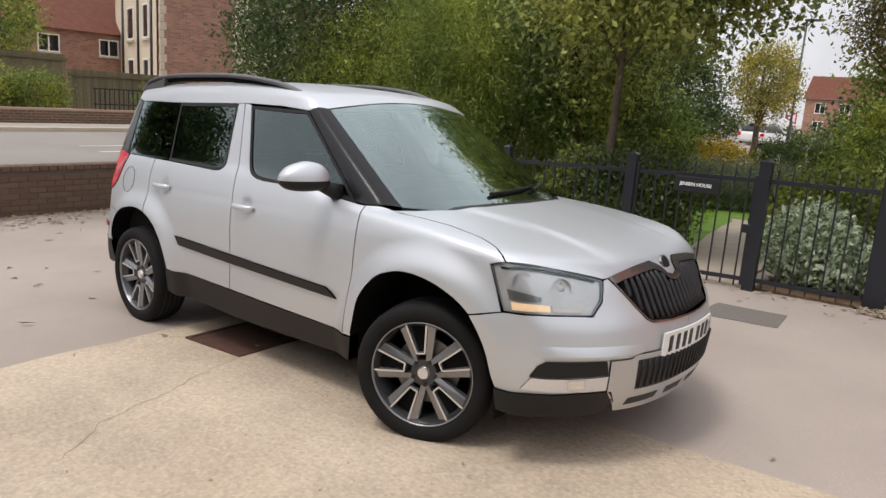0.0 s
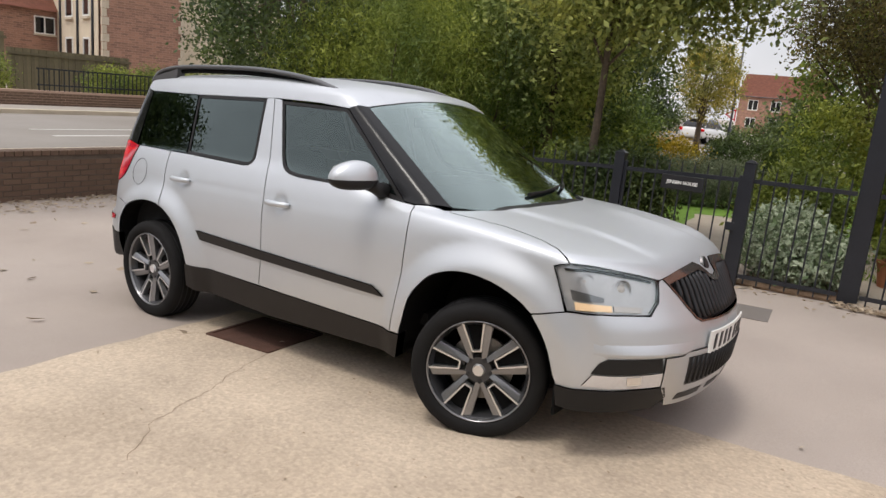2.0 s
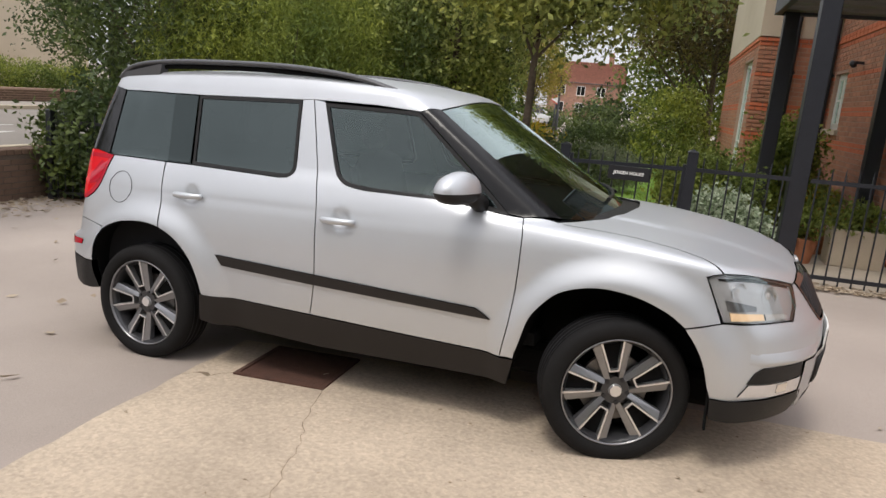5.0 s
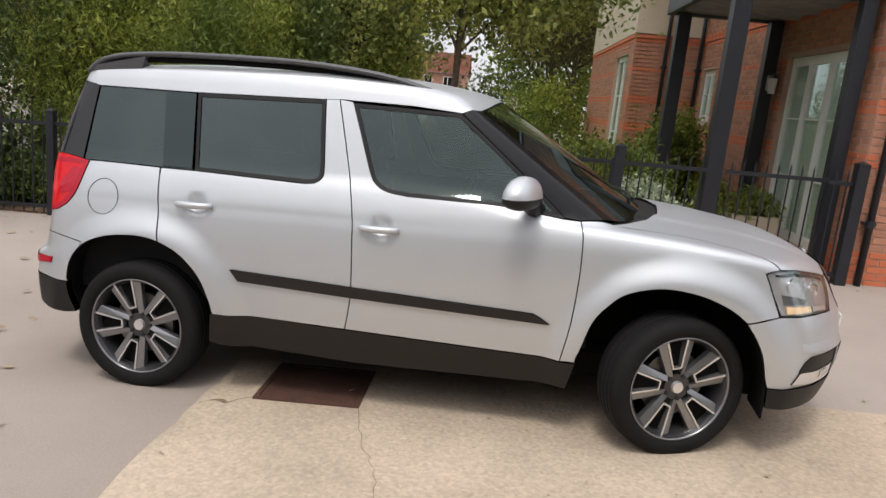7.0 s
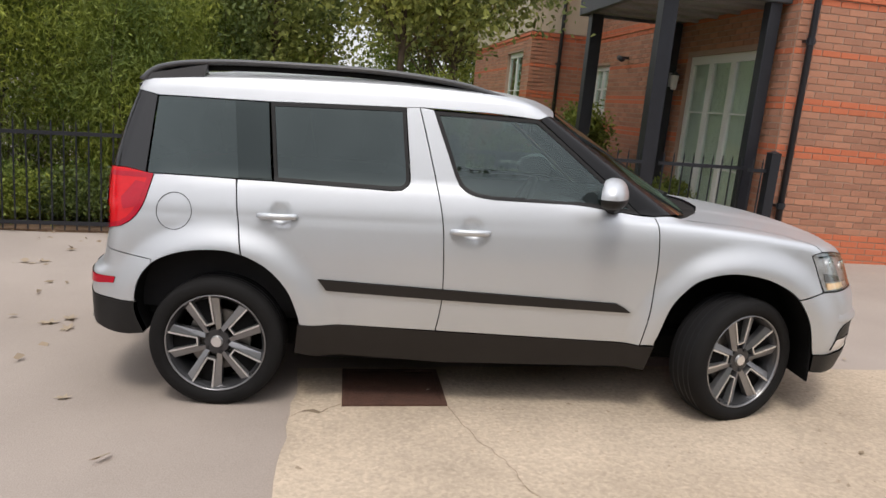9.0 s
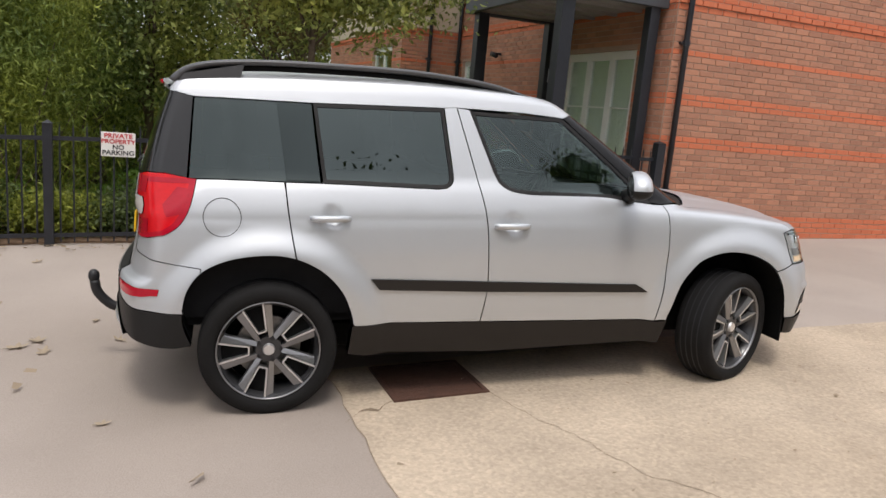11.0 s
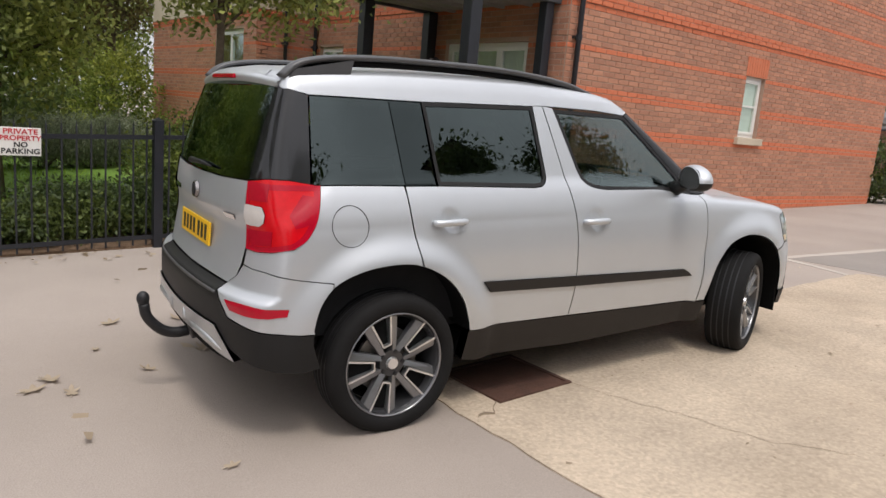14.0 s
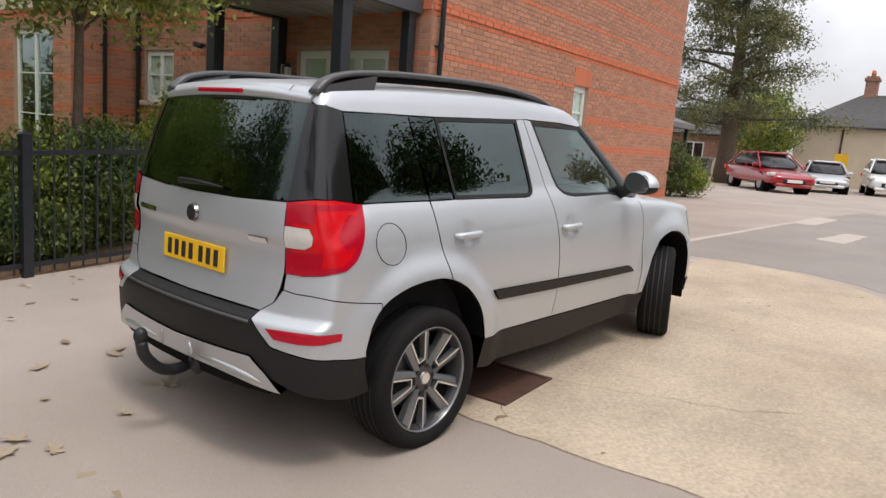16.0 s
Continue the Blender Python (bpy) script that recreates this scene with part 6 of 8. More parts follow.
def lettering(body, size, mat, parent, x, z, y=-0.012, wide=None):
    cu = bpy.data.curves.new("lettering", "FONT")
    cu.body, cu.size, cu.align_x, cu.align_y, cu.extrude = body, size, "CENTER", "CENTER", 0.0012
    cu.offset = 0.0012
    cu.materials.append(mat)
    ob = new("lettering", cu)
    ob.parent = parent
    ob.matrix_basis = Matrix.Translation((x, y, z)) @ pose(0, 0, 0, 90) @ Matrix.Diagonal((wide or 1, 1, 1, 1))


sign = thing("house_sign", label="black sign with white letters on the gate", category="sign", at=Matrix.Translation((-1.99, FY - 0.05, 1.03)))
part("board", boxed((-0.205, 0.205, -0.008, 0.008, -0.070, 0.070), bevel=0.003), INK, sign)
lettering("JENSEN HOUSE", 0.044, WHITEPLATE, sign, 0, 0)
notice = thing("parking_sign", label="white no-parking sign with red and black letters", category="sign", at=Matrix.Translation((-5.20, FY - 0.03, 0.955)))
part("board", boxed((-0.150, 0.150, -0.006, 0.006, -0.115, 0.115), bevel=0.003), WHITEPAINT, notice)
for k, (line, mat, size) in enumerate((("PRIVATE", REDPRINT, 0.060), ("PROPERTY", REDPRINT, 0.056), ("NO", INK, 0.058), ("PARKING", INK, 0.060))):
    lettering(line, size, mat, notice, 0, 0.080 - k * 0.053, y=-0.0085, wide=1.12)

# ---- planting ----
def leaf_mesh(name, p, size, mat, rs, long=2.2, droop=0.25, up=0.0):
    """Many small folded leaves starting at the points p."""
    n = len(p)
    a = rs.normal(size=(n, 3))
    a[:, 2] += up - droop
    a /= np.linalg.norm(a, axis=1)[:, None]
    b = np.cross(a, rs.normal(size=(n, 3)))
    b /= np.linalg.norm(b, axis=1)[:, None]
    c = np.cross(a, b)
    s = size * rs.uniform(0.6, 1.35, (n, 1))
    v = np.stack([p, p + s * (0.5 * a + b * 0.5 / long + 0.10 * c), p + s * a, p + s * (0.5 * a - b * 0.5 / long + 0.10 * c)], 1).reshape(-1, 3)
    me = bpy.data.meshes.new(name)
    me.vertices.add(4 * n)
    me.vertices.foreach_set("co", v.ravel())
    me.loops.add(4 * n)
    me.loops.foreach_set("vertex_index", np.arange(4 * n, dtype=np.int32))
    me.polygons.add(n)
    me.polygons.foreach_set("loop_start", np.arange(0, 4 * n, 4, dtype=np.int32))
    me.update(calc_edges=True)
    me.materials.append(mat)
    return me


def clumps(rs, centre, radii, count, per, spread, hollow=0.45, low=None):
    """Points in tufts that fill an uneven rounded form; returns the points and the tufts' middles."""
    d = rs.normal(size=(count, 3))
    d /= np.linalg.norm(d, axis=1)[:, None]
    r = rs.uniform(hollow, 1.0, (count, 1)) ** 0.6 * rs.uniform(0.82, 1.12, (count, 1))
    mid = np.array(centre) + d * r * np.array(radii)
    if low is not None:
        mid[:, 2] = np.maximum(mid[:, 2], low + rs.uniform(0, 0.25, count))
    p = np.repeat(mid, per, 0) + rs.normal(size=(count * per, 3)) * spread * np.array((1, 1, 0.75))
    return p, mid


def limb(bm, a, b, r0, r1, rs, sag=0.12, sides=6):
    a, b = np.array(a, float), np.array(b, float)
    n = 5
    side = rs.normal(size=3) * np.linalg.norm(b - a) * sag * 0.5
    pts = [a + (b - a) * t + side * math.sin(math.pi * t) for t in (i / n for i in range(n + 1))]
    tube(bm, pts, [r0 + (r1 - r0) * i / n for i in range(n + 1)], sides)


def tree(base, high, fork, lean, crown, radii, count, per, spread, size, mat, label, seed, r=0.09, limbs=9, hollow=0.4, long=2.0, category="tree", droop=0.3):
    """A tapered trunk, limbs that reach into the crown, and a crown of leaf tufts with gaps."""
    rs = np.random.RandomState(seed)
    z = ground_z(*base)
    t = thing("tree", label=label, category=category)
    bm = bmesh.new()
    top = (base[0] + lean[0], base[1] + lean[1], z + high)
    n = 8
    pts = [(base[0] + lean[0] * k + 0.03 * math.sin(5 * k + seed), base[1] + lean[1] * k + 0.03 * math.cos(4 * k), z - 0.05 + (high + 0.05) * k) for k in (i / n for i in range(n + 1))]
    tube(bm, pts, [r * (1.35 if i == 0 else 1) * (1 - 0.75 * i / n) for i in range(n + 1)], 10)
    part("trunk", bm, BARK, t, smooth=True)
    p, mid = clumps(rs, crown, radii, count, per, spread, hollow)
    for i in range(limbs):
        k = fork + (1 - fork) * i / limbs
        j = int(k * n)
        bm = bmesh.new()
        limb(bm, pts[min(j, n)], mid[(i * 37) % count], r * 0.45 * (1.2 - k), 0.008, rs)
        part("limb", bm, BARK, t, smooth=True)
    ob = new("crown", leaf_mesh("crown", p, size, mat, rs, long, droop))
    ob.parent = t
    return t


def shrub(at, radii, count, per, spread, size, mat, label, seed, name="shrub", long=2.0, stems=5, lift=0.0, hollow=0.35, droop=0.15, up=0.2, category="shrub", second=None):
    rs = np.random.RandomState(seed)
    z = ground_z(*at)
    s = thing(name, label=label, category=category)
    p, mid = clumps(rs, (at[0], at[1], z + lift + radii[2] * 0.95), radii, count, per, spread, hollow, low=z + 0.05)
    p = p[p[:, 2] > z + 0.02]
    for i in range(stems):
        bm = bmesh.new()
        limb(bm, (at[0] + 0.1 * rs.normal(), at[1] + 0.1 * rs.normal(), z - 0.03), mid[i * 11 % count], 0.018, 0.005, rs, 0.15, 5)
        part("stem", bm, BARK, s)
    ob = new("foliage", leaf_mesh("foliage", p, size, mat, rs, long, droop, up))
    ob.parent = s
    if second:
        p, mid = clumps(rs, (at[0], at[1], z + lift + radii[2] * 0.95), radii, count // 3, per // 2, spread, 0.8, low=z + 0.1)
        ob = new("pale_leaves", leaf_mesh("pale_leaves", p, size, second, rs, long, droop, up))
        ob.parent = s
    return s


# beds, lawn and path behind the railings
def rect(name, x0, x1, y0, y1, lift, mat, label, category, seed=1, by=0.05):
    return drape(name, ragged([(x0, y0), (x1, y0), (x1, y1), (x0, y1)], random.Random(seed), 0.5, by), lift, mat, label, category, step=1.0)


rect("lawn", -9.2, 0.80, 8.3, 26.0, 0.012, GRASS, "mown green lawn in the garden", "lawn")
rect("flower_bed", -9.3, -2.70, 7.00, 8.7, 0.022, SOIL, "dark soil bed behind the railings", "flower bed", 2)
rect("flower_bed", -1.35, -0.45, 7.0, 8.6, 0.022, SOIL, "leaf-strewn soil bed beside the gate", "flower bed", 3)
rect("patio", -0.35, 0.93, 6.9, 13.5, 0.026, PATHWAY, "pale paved patio under the balcony", "patio", 4, 0.01)
drape("garden_path", ragged([(-2.6, 6.98), (-1.5, 6.98), (-1.6, 9.5), (-1.9, 12.4), (-2.9, 12.4), (-2.6, 9.5)], random.Random(5), 0.5, 0.04), 0.026, PATHWAY, "pale path leading from the gate across the lawn", "path", step=1.0)
rs = np.random.RandomState(3)
n = 26000
x, y = rs.uniform(-9.2, 0.0, n), 8.3 + 9 * rs.uniform(0, 1, n) ** 1.5
keep = ~((x > -3.9) & (x < -1.45) & (y < 14) & (np.abs(x + 2.05 + (y - 9) * 0.17) < 0.62))
x, y = x[keep], y[keep]
z = np.array([ground_z(a, b) for a, b in zip(x, y)])
grass = new("grass", leaf_mesh("grass", np.stack([x, y, z + 0.005], 1), 0.07, BLADES, rs, 9.0, 0, 2.2))
tagged(grass, "short green lawn grass", "grass", kind="stuff")

tree((-10.5, 1.9), 4.6, 0.4, (0.1, 0.6), (-10.3, 3.6, 4.4), (1.7, 2.0, 1.4), 260, 24, 0.19, 0.11, LEAF_DARK, "street-side tree overhanging the low wall", 10, 0.11)
# along the railings, from the road towards the balcony
tree((-9.3, 9.4), 5.2, 0.2, (0.2, -0.3), (-9.2, 9.1, 2.9), (1.7, 1.6, 2.3), 700, 28, 0.16, 0.085, LEAF_DARK, "dense dark evergreen tree behind the railings", 11, 0.12)
tree((-12.0, 11.2), 5.6, 0.2, (0, 0), (-11.6, 11.0, 3.4), (1.9, 1.6, 2.5), 620, 28, 0.18, 0.09, LEAF_DARK, "dark broad-leaved tree near the road", 12, 0.13)
for i, (x, y, a, h) in enumerate(((-8.1, 8.7, 0.95, 1.7), (-7.3, 9.3, 1.1, 2.0), (-6.45, 8.7, 1.05, 1.8), (-6.2, 10.0, 1.1, 2.1))):
    shrub((x, y), (a, 0.85, h), 640, 34, 0.15, 0.088, LEAF_LIGHT, "tall light green bamboo-like shrub", 20 + i, long=5.5, stems=9, droop=0.9, up=0, name="tall_shrub")
tree((-3.3, 7.72), 4.2, 0.50, (0.08, 0.1), (-3.0, 7.95, 3.40), (1.80, 1.5, 1.18), 1000, 30, 0.15, 0.085, LEAF_SILVER, "small garden tree with a slim grey trunk", 31, 0.062, 12, 0.1)
tree((-4.95, 10.4), 4.6, 0.25, (0, 0), (-4.95, 10.3, 3.0), (1.25, 1.1, 1.9), 620, 30, 0.16, 0.085, LEAF_SILVER, "leafy green tree behind the bamboo-like shrubs", 36, 0.08)
tree((-7.9, 13.2), 4.6, 0.2, (0, 0), (-7.9, 13.0, 3.4), (2.2, 1.5, 2.2), 800, 30, 0.18, 0.09, LEAF_MID, "leafy green tree in the middle of the garden", 33, 0.10)
tree((-5.7, 12.0), 4.2, 0.25, (0, 0), (-5.7, 12.0, 3.0), (1.7, 1.3, 1.9), 760, 30, 0.16, 0.085, LEAF_DARK, "dark leafy tree beside the lawn", 34, 0.09)
shrub((-4.6, 7.6), (0.6, 0.4, 0.26), 300, 30, 0.09, 0.050, LEAF_DARK, "dark low shrub behind the railings", 41)
shrub((-3.25, 7.75), (0.60, 0.5, 0.64), 360, 32, 0.09, 0.050, LEAF_DARK, "dark low shrub growing beside the gate", 42)
shrub((-3.68, 7.8), (0.38, 0.45, 0.61), 320, 32, 0.09, 0.050, LEAF_MID, "mid-green hedge plant behind the railings", 44)
shrub((-8.95, 7.25), (0.7, 0.5, 0.8), 190, 30, 0.12, 0.09, LEAF_DARK, "dark shrub overgrowing the end of the railings", 45)
shrub((-2.80, 8.05), (0.45, 0.5, 0.63), 300, 32, 0.10, 0.055, LEAF_DARK, "dark upright shrub near the gate", 43)
for i, (x, h, m) in enumerate(((-9.0, 0.55, LEAF_MID), (-8.2, 0.50, LEAF_DARK), (-7.4, 0.45, LEAF_LIGHT), (-6.6, 0.42, LEAF_DARK), (-5.8, 0.30, LEAF_MID), (-5.1, 0.26, LEAF_DARK), (-3.9, 0.40, LEAF_DARK))):
    shrub((x, 7.5), (0.55, 0.38, h * 0.7), 300, 30, 0.08, 0.050, m, "low leafy ground cover at the railings' foot", 50 + i, name="ground_cover")
shrub((-1.02, 7.55), (0.40, 0.40, 0.40), 260, 26, 0.08, 0.06, LEAF_CREAM, "white-edged variegated shrub beside the gate post", 60, second=LEAF_CREAM)
shrub((-0.72, 7.45), (0.26, 0.35, 0.30), 90, 26, 0.08, 0.07, LEAF_CREAM, "pale variegated shrub beside the balcony post", 61)
shrub((-1.05, 8.45), (0.55, 0.50, 0.60), 260, 30, 0.09, 0.06, LEAF_MID, "mid-green shrub behind the variegated one", 62)
shrub((-1.2, 10.9), (0.45, 0.5, 0.55), 200, 28, 0.14, 0.09, LEAF_MID, "rounded green shrub beside the path", 63)
shrub((-5.5, 20.0), (1.25, 0.9, 0.62), 320, 28, 0.13, 0.08, LEAF_YELLOW, "yellow-leaved rounded shrub across the lawn", 65)
for i, x in enumerate((-4.0, -3.3, -2.7)):
    shrub((x, 13.9 + 0.1 * i), (0.85, 0.6, 0.48), 380, 28, 0.08, 0.055, LEAF_GREY, "grey-green clipped lavender dome", 66 + i, long=4, up=0.6)
for i in range(3):
    shrub((-3.95 + 0.75 * i, 20.4), (0.62, 0.5, 0.70), 300, 28, 0.09, 0.06, LEAF_DARK, "dark clipped hedge across the garden", 72 + i, name="hedge", category="hedge")
shrub((-1.45, 19.0), (1.05, 0.95, 1.25), 230, 26, 0.15, 0.10, LEAF_MID, "rounded green bush beside the rear wing", 83)
shrub((-5.3, 14.8), (0.9, 0.8, 1.1), 230, 28, 0.16, 0.10, LEAF_MID, "tall mid-green bush across the lawn", 85, name="tall_shrub")
shrub((-6.4, 15.5), (1.1, 0.9, 1.5), 260, 28, 0.17, 0.10, LEAF_LIGHT, "tall light green bush across the lawn", 86, name="tall_shrub")
tree((-0.3, 23.6), 5.8, 0.3, (-0.3, -0.2), (-1.0, 23.2, 5.3), (2.5, 1.9, 2.5), 900, 26, 0.22, 0.11, LEAF_RED, "dark olive-red tree at the end of the garden", 35, 0.14, 14)
shrub((0.02, 10.9), (0.48, 0.42, 0.86), 330, 28, 0.11, 0.075, LEAF_LIGHT, "leafy green shrub beside the patio under the balcony", 88)
shrub((-6.0, 12.6), (1.0, 0.8, 0.8), 180, 26, 0.13, 0.09, LEAF_MID, "rounded mid-green garden shrub", 80)
shrub((-7.8, 13.0), (1.1, 0.9, 1.1), 200, 26, 0.14, 0.09, LEAF_DARK, "rounded dark garden shrub", 81)


def pot(x, y, r, h, mat, flowers, seed, label):
    z = ground_z(x, y) + 0.026
    t = thing("plant_pot", label=label, category="plant pot", at=Matrix.Translation((x, y, z)))
    bm = bmesh.new()
    tube(bm, [(0, 0, 0), (0, 0, h * 0.86), (0, 0, h * 0.86), (0, 0, h)], [r * 0.72, r * 0.95, r * 1.06, r * 1.06], 18)
    part("pot", bm, mat, t)
    rs = np.random.RandomState(seed)
    p, mid = clumps(rs, (0, 0, h + r * 0.9), (r * 1.2, r * 1.2, r * 1.1), 40, 18, 0.05)
    for i in range(3):
        bm = bmesh.new()
        limb(bm, (0, 0, h * 0.8), mid[i], 0.006, 0.003, rs)
        part("stem", bm, BARK, t)
    ob = new("foliage", leaf_mesh("foliage", p, 0.07, LEAF_MID, rs))
    ob.parent = t
    if flowers:
        ob = new("flower_heads", leaf_mesh("flower_heads", np.repeat(mid[:26] + (0, 0, 0.05), 9, 0) + rs.normal(size=(234, 3)) * 0.012, 0.05, LEAF_YELLOW, rs))
        ob.parent = t
        tagged(ob, "", kind="stuff")


pot(0.20, 9.0, 0.20, 0.34, TERRACOTTA, True, 1, "terracotta pot with yellow flowers on the patio")
pot(-0.05, 8.2, 0.17, 0.28, TERRACOTTA, False, 2, "terracotta pot with a leafy plant on the patio")
pot(0.45, 10.2, 0.22, 0.36, BLACKPAINT, True, 3, "dark pot with yellow flowers on the patio")
shrub((0.05, 11.6), (0.45, 0.5, 0.62), 110, 26, 0.11, 0.08, LEAF_MID, "leafy shrub beside the patio", 84)

planter = thing("planter_box", label="pale stone planter box filled with leafy plants", category="planter", at=Matrix.Translation((0.52, 8.35, ground_z(0.52, 8.35) + 0.026)))
part("box", boxed((-0.28, 0.28, -0.17, -0.13, 0, 0.42), (-0.28, 0.28, 0.13, 0.17, 0, 0.42), (-0.28, -0.24, -0.13, 0.13, 0, 0.42), (0.24, 0.28, -0.13, 0.13, 0, 0.42), bevel=0.008), STONE, planter)
part("soil", boxed((-0.24, 0.24, -0.13, 0.13, 0.05, 0.38)), SOIL, planter)
ps = np.random.RandomState(77)
p, mid = clumps(ps, (0, 0, 0.52), (0.30, 0.20, 0.18), 60, 22, 0.06)
ob = new("foliage", leaf_mesh("foliage", p, 0.065, LEAF_MID, ps))
ob.parent = planter

# fallen leaves: thick under the low wall and the railings, thin over the yard
rs = np.random.RandomState(9)


def litter(name, x, y, size, label, lift=0.012):
    z = np.array([ground_z(a, b) for a, b in zip(x, y)]) + lift
    me = leaf_mesh(name, np.stack([x, y, z], 1), size, LEAF_FALLEN, rs, 1.6, 0, 0)
    co = np.zeros(len(x) * 12)
    me.vertices.foreach_get("co", co)
    co = co.reshape(-1, 4, 3)
    co[:, :, 2] = z[:, None] + (co[:, :, 2] - z[:, None]) * 0.22 + 0.004
    me.vertices.foreach_set("co", co.ravel())
    me.update()
    tagged(new(name, me), label, "fallen leaves", kind="stuff")


def along(n, x0, x1, y0, y1, px=1.0, py=1.0):
    return x0 + (x1 - x0) * rs.uniform(0, 1, n) ** px, y0 + (y1 - y0) * rs.uniform(0, 1, n) ** py


litter("fallen_leaves", *along(1700, -9.45, -8.5, 0.0, 7.0, 2.2), 0.075, "brown fallen leaves heaped along the low wall")
litter("fallen_leaves", *along(260, -9.3, 1.2, 6.9, 6.4, 1.0, 2.5), 0.065, "fallen leaves along the railings' foot")
litter("fallen_leaves", *along(900, -0.5, 0.9, 7.0, 6.75, 1.0, 1.0), 0.06, "fallen leaves under the balcony railing", 0.02)
litter("fallen_leaves", *along(55, -8.5, -4.2, 1.0, 6.8), 0.105, "scattered dry leaves on the tarmac")
litter("dirt_crumbs", *along(220, -3.2, 0.2, 1.2, 3.1), 0.022, "small brown crumbs of leaf and soil on the concrete", 0.012)
litter("fallen_leaves", *along(40, -4.2, 6.0, -2.0, 6.5), 0.05, "a few dry leaves on slab and tarmac", 0.014)

def dry_leaf(x, y, turn, size, curl):
    """A curled, lobed, dry leaf on the ground."""
    bm = bmesh.new()
    outline = []
    for i in range(20):
        a = 2 * math.pi * i / 20
        r = size * (0.36 + 0.14 * math.cos(5 * a) + 0.05 * math.cos(2 * a))
        px, py = r * math.cos(a) * 1.25, r * math.sin(a)
        outline.append(bm.verts.new((px, py, 0.004 + curl * (py / size) ** 2 + 0.5 * curl * max(0, px / size) ** 2)))
    mid = bm.verts.new((0, 0, 0.004))
    for a, b in zip(outline, outline[1:] + outline[:1]):
        bm.faces.new((a, b, mid))
    tube(bm, [(-0.3 * size, 0, 0.006), (-0.75 * size, 0.04 * size, 0.005)], 0.0015, 5)
    z = ground_z(x, y)
    thing("dry_leaf", bm, LEAF_FALLEN, "pale brown curled dry leaf on the tarmac", "leaf", group="dry leaves on the tarmac", at=Matrix.Translation((x, y, z + 0.002)) @ pose(0, 0, 0, 0, 0, turn), smooth=True)


for x, y, turn, size, curl in ((-5.03, 4.78, 20, 0.10, 0.10), (-4.65, 4.70, 110, 0.09, 0.08), (-4.58, 4.76, 200, 0.09, 0.07), (-4.70, 4.07, 60, 0.11, 0.14), (-5.51, 3.98, 300, 0.11, 0.10), (-5.60, 3.88, 15, 0.10, 0.08),
                               (-5.06, 3.89, 140, 0.07, 0.10), (-5.22, 4.33, 250, 0.06, 0.06), (-5.45, 3.77, 80, 0.09, 0.08), (-5.08, 2.69, 10, 0.06, 0.05), (-6.3, 5.6, 190, 0.09, 0.10), (-5.8, 6.2, 45, 0.08, 0.08)):
    dry_leaf(x, y, turn, size, curl)

# ---- the low wall and the street ----
LOWWALL = Matrix.Translation((-9.50, 1.0, 0)) @ pose(0, 0, 0, 0, 0, 90)
# local x runs along y, local y away from the yard
low = brick_wall("wall_low", LOWWALL, 8.2, -0.25, 0.41, [], lambda z: 0, "low old brown brick garden wall", thick=0.22, singles=(1.6, 8.1, -0.10, 0.41), bricks=(DARKBRICK, DARKBRICK), seed=7, body=material("old_mortar", (0.12, 0.09, 0.07), 0.95, spread=0.3, scale=4, bump=0.4))
for i in range(72):
    bm = MADE.get("coping")
    if bm is None:
        MADE["coping"] = mesh_of(boxed((-0.052, 0.052, -0.012, 0.232, 0.0, 0.065), bevel=0.006), "coping_brick", DARKBRICK)
    ob = new("coping_brick", MADE["coping"])
    ob.parent = low
    ob.matrix_basis = Matrix.Translation((0.055 + i * 0.1135, 0, 0.412))

FOOTWAY = material("worn_footway", (0.30, 0.265, 0.225), 0.9, spread=0.15, scale=2, bump=0.3, fine=110)
drape("pavement", [(-11.4, -30), (-9.9, -30), (-9.9, 60), (-11.4, 60)], 0.03, ROADWAY, "pale footway beside the street", "pavement", step=2.5)
drape("road", [(-19.3, -60), (-11.55, -60), (-11.55, 80), (-19.3, 80)], 0.015, ROADWAY, "grey tarmac street behind the low wall", "road", step=5)
drape("pavement", [(-20.9, -60), (-19.45, -60), (-19.45, 80), (-20.9, 80)], 0.13, FOOTWAY, "worn footway across the street", "pavement", step=5)
KERB = STONE
for x in (-11.48, -19.38):
    thing("kerb", boxed((x - 0.07, x + 0.07, -60, 80, 0.0, 0.25), bevel=0.01), KERB, "pale stone kerb along the street", "kerb", kind="structure")
LINE = material("worn_white_road_paint", (0.55, 0.54, 0.50), 0.8, spread=0.15, scale=6)
for i in range(10):
    y = -10 + i * 6
    bm = boxed((-15.45, -15.35, y, y + 4, 0.137, 0.142))
    thing("lane_mark", bm, LINE, "worn white dash on the street", "road marking", kind="structure")
for x, y in ((-14.2, 9.4), (-14.2, 1.4)):
    bm = bmesh.new()
    bm.faces.new([bm.verts.new((x + a, y + b, 0.14)) for a, b in ((-0.08, -1.6), (0.08, -1.6), (0.08, 0.4), (0.35, 0.4), (0.0, 1.6), (-0.35, 0.4), (-0.08, 0.4))])
    thing("arrow_mark", bm, LINE, "worn white arrow on the street", "road marking", kind="structure")
brick_wall("wall_street", Matrix.Translation((-20.95, -10, 0)) @ pose(0, 0, 0, 0, 0, 90), 34, 0.0, 0.66, [], lambda z: 0, "low brick wall across the street", thick=0.22, seed=8, body=MORTAR)
HEDGE = LEAF_MID
for i, y in enumerate((5.6, 7.3, 8.9, 10.3, 14.6, 16.2, 17.8, 19.4, 21.0)):
    shrub((-22.3, y), (0.75, 1.05, 0.86 if y < 12 else 0.72), 260, 28, 0.12, 0.08, HEDGE, "clipped green hedge across the street", 90 + i, name="hedge", category="hedge")


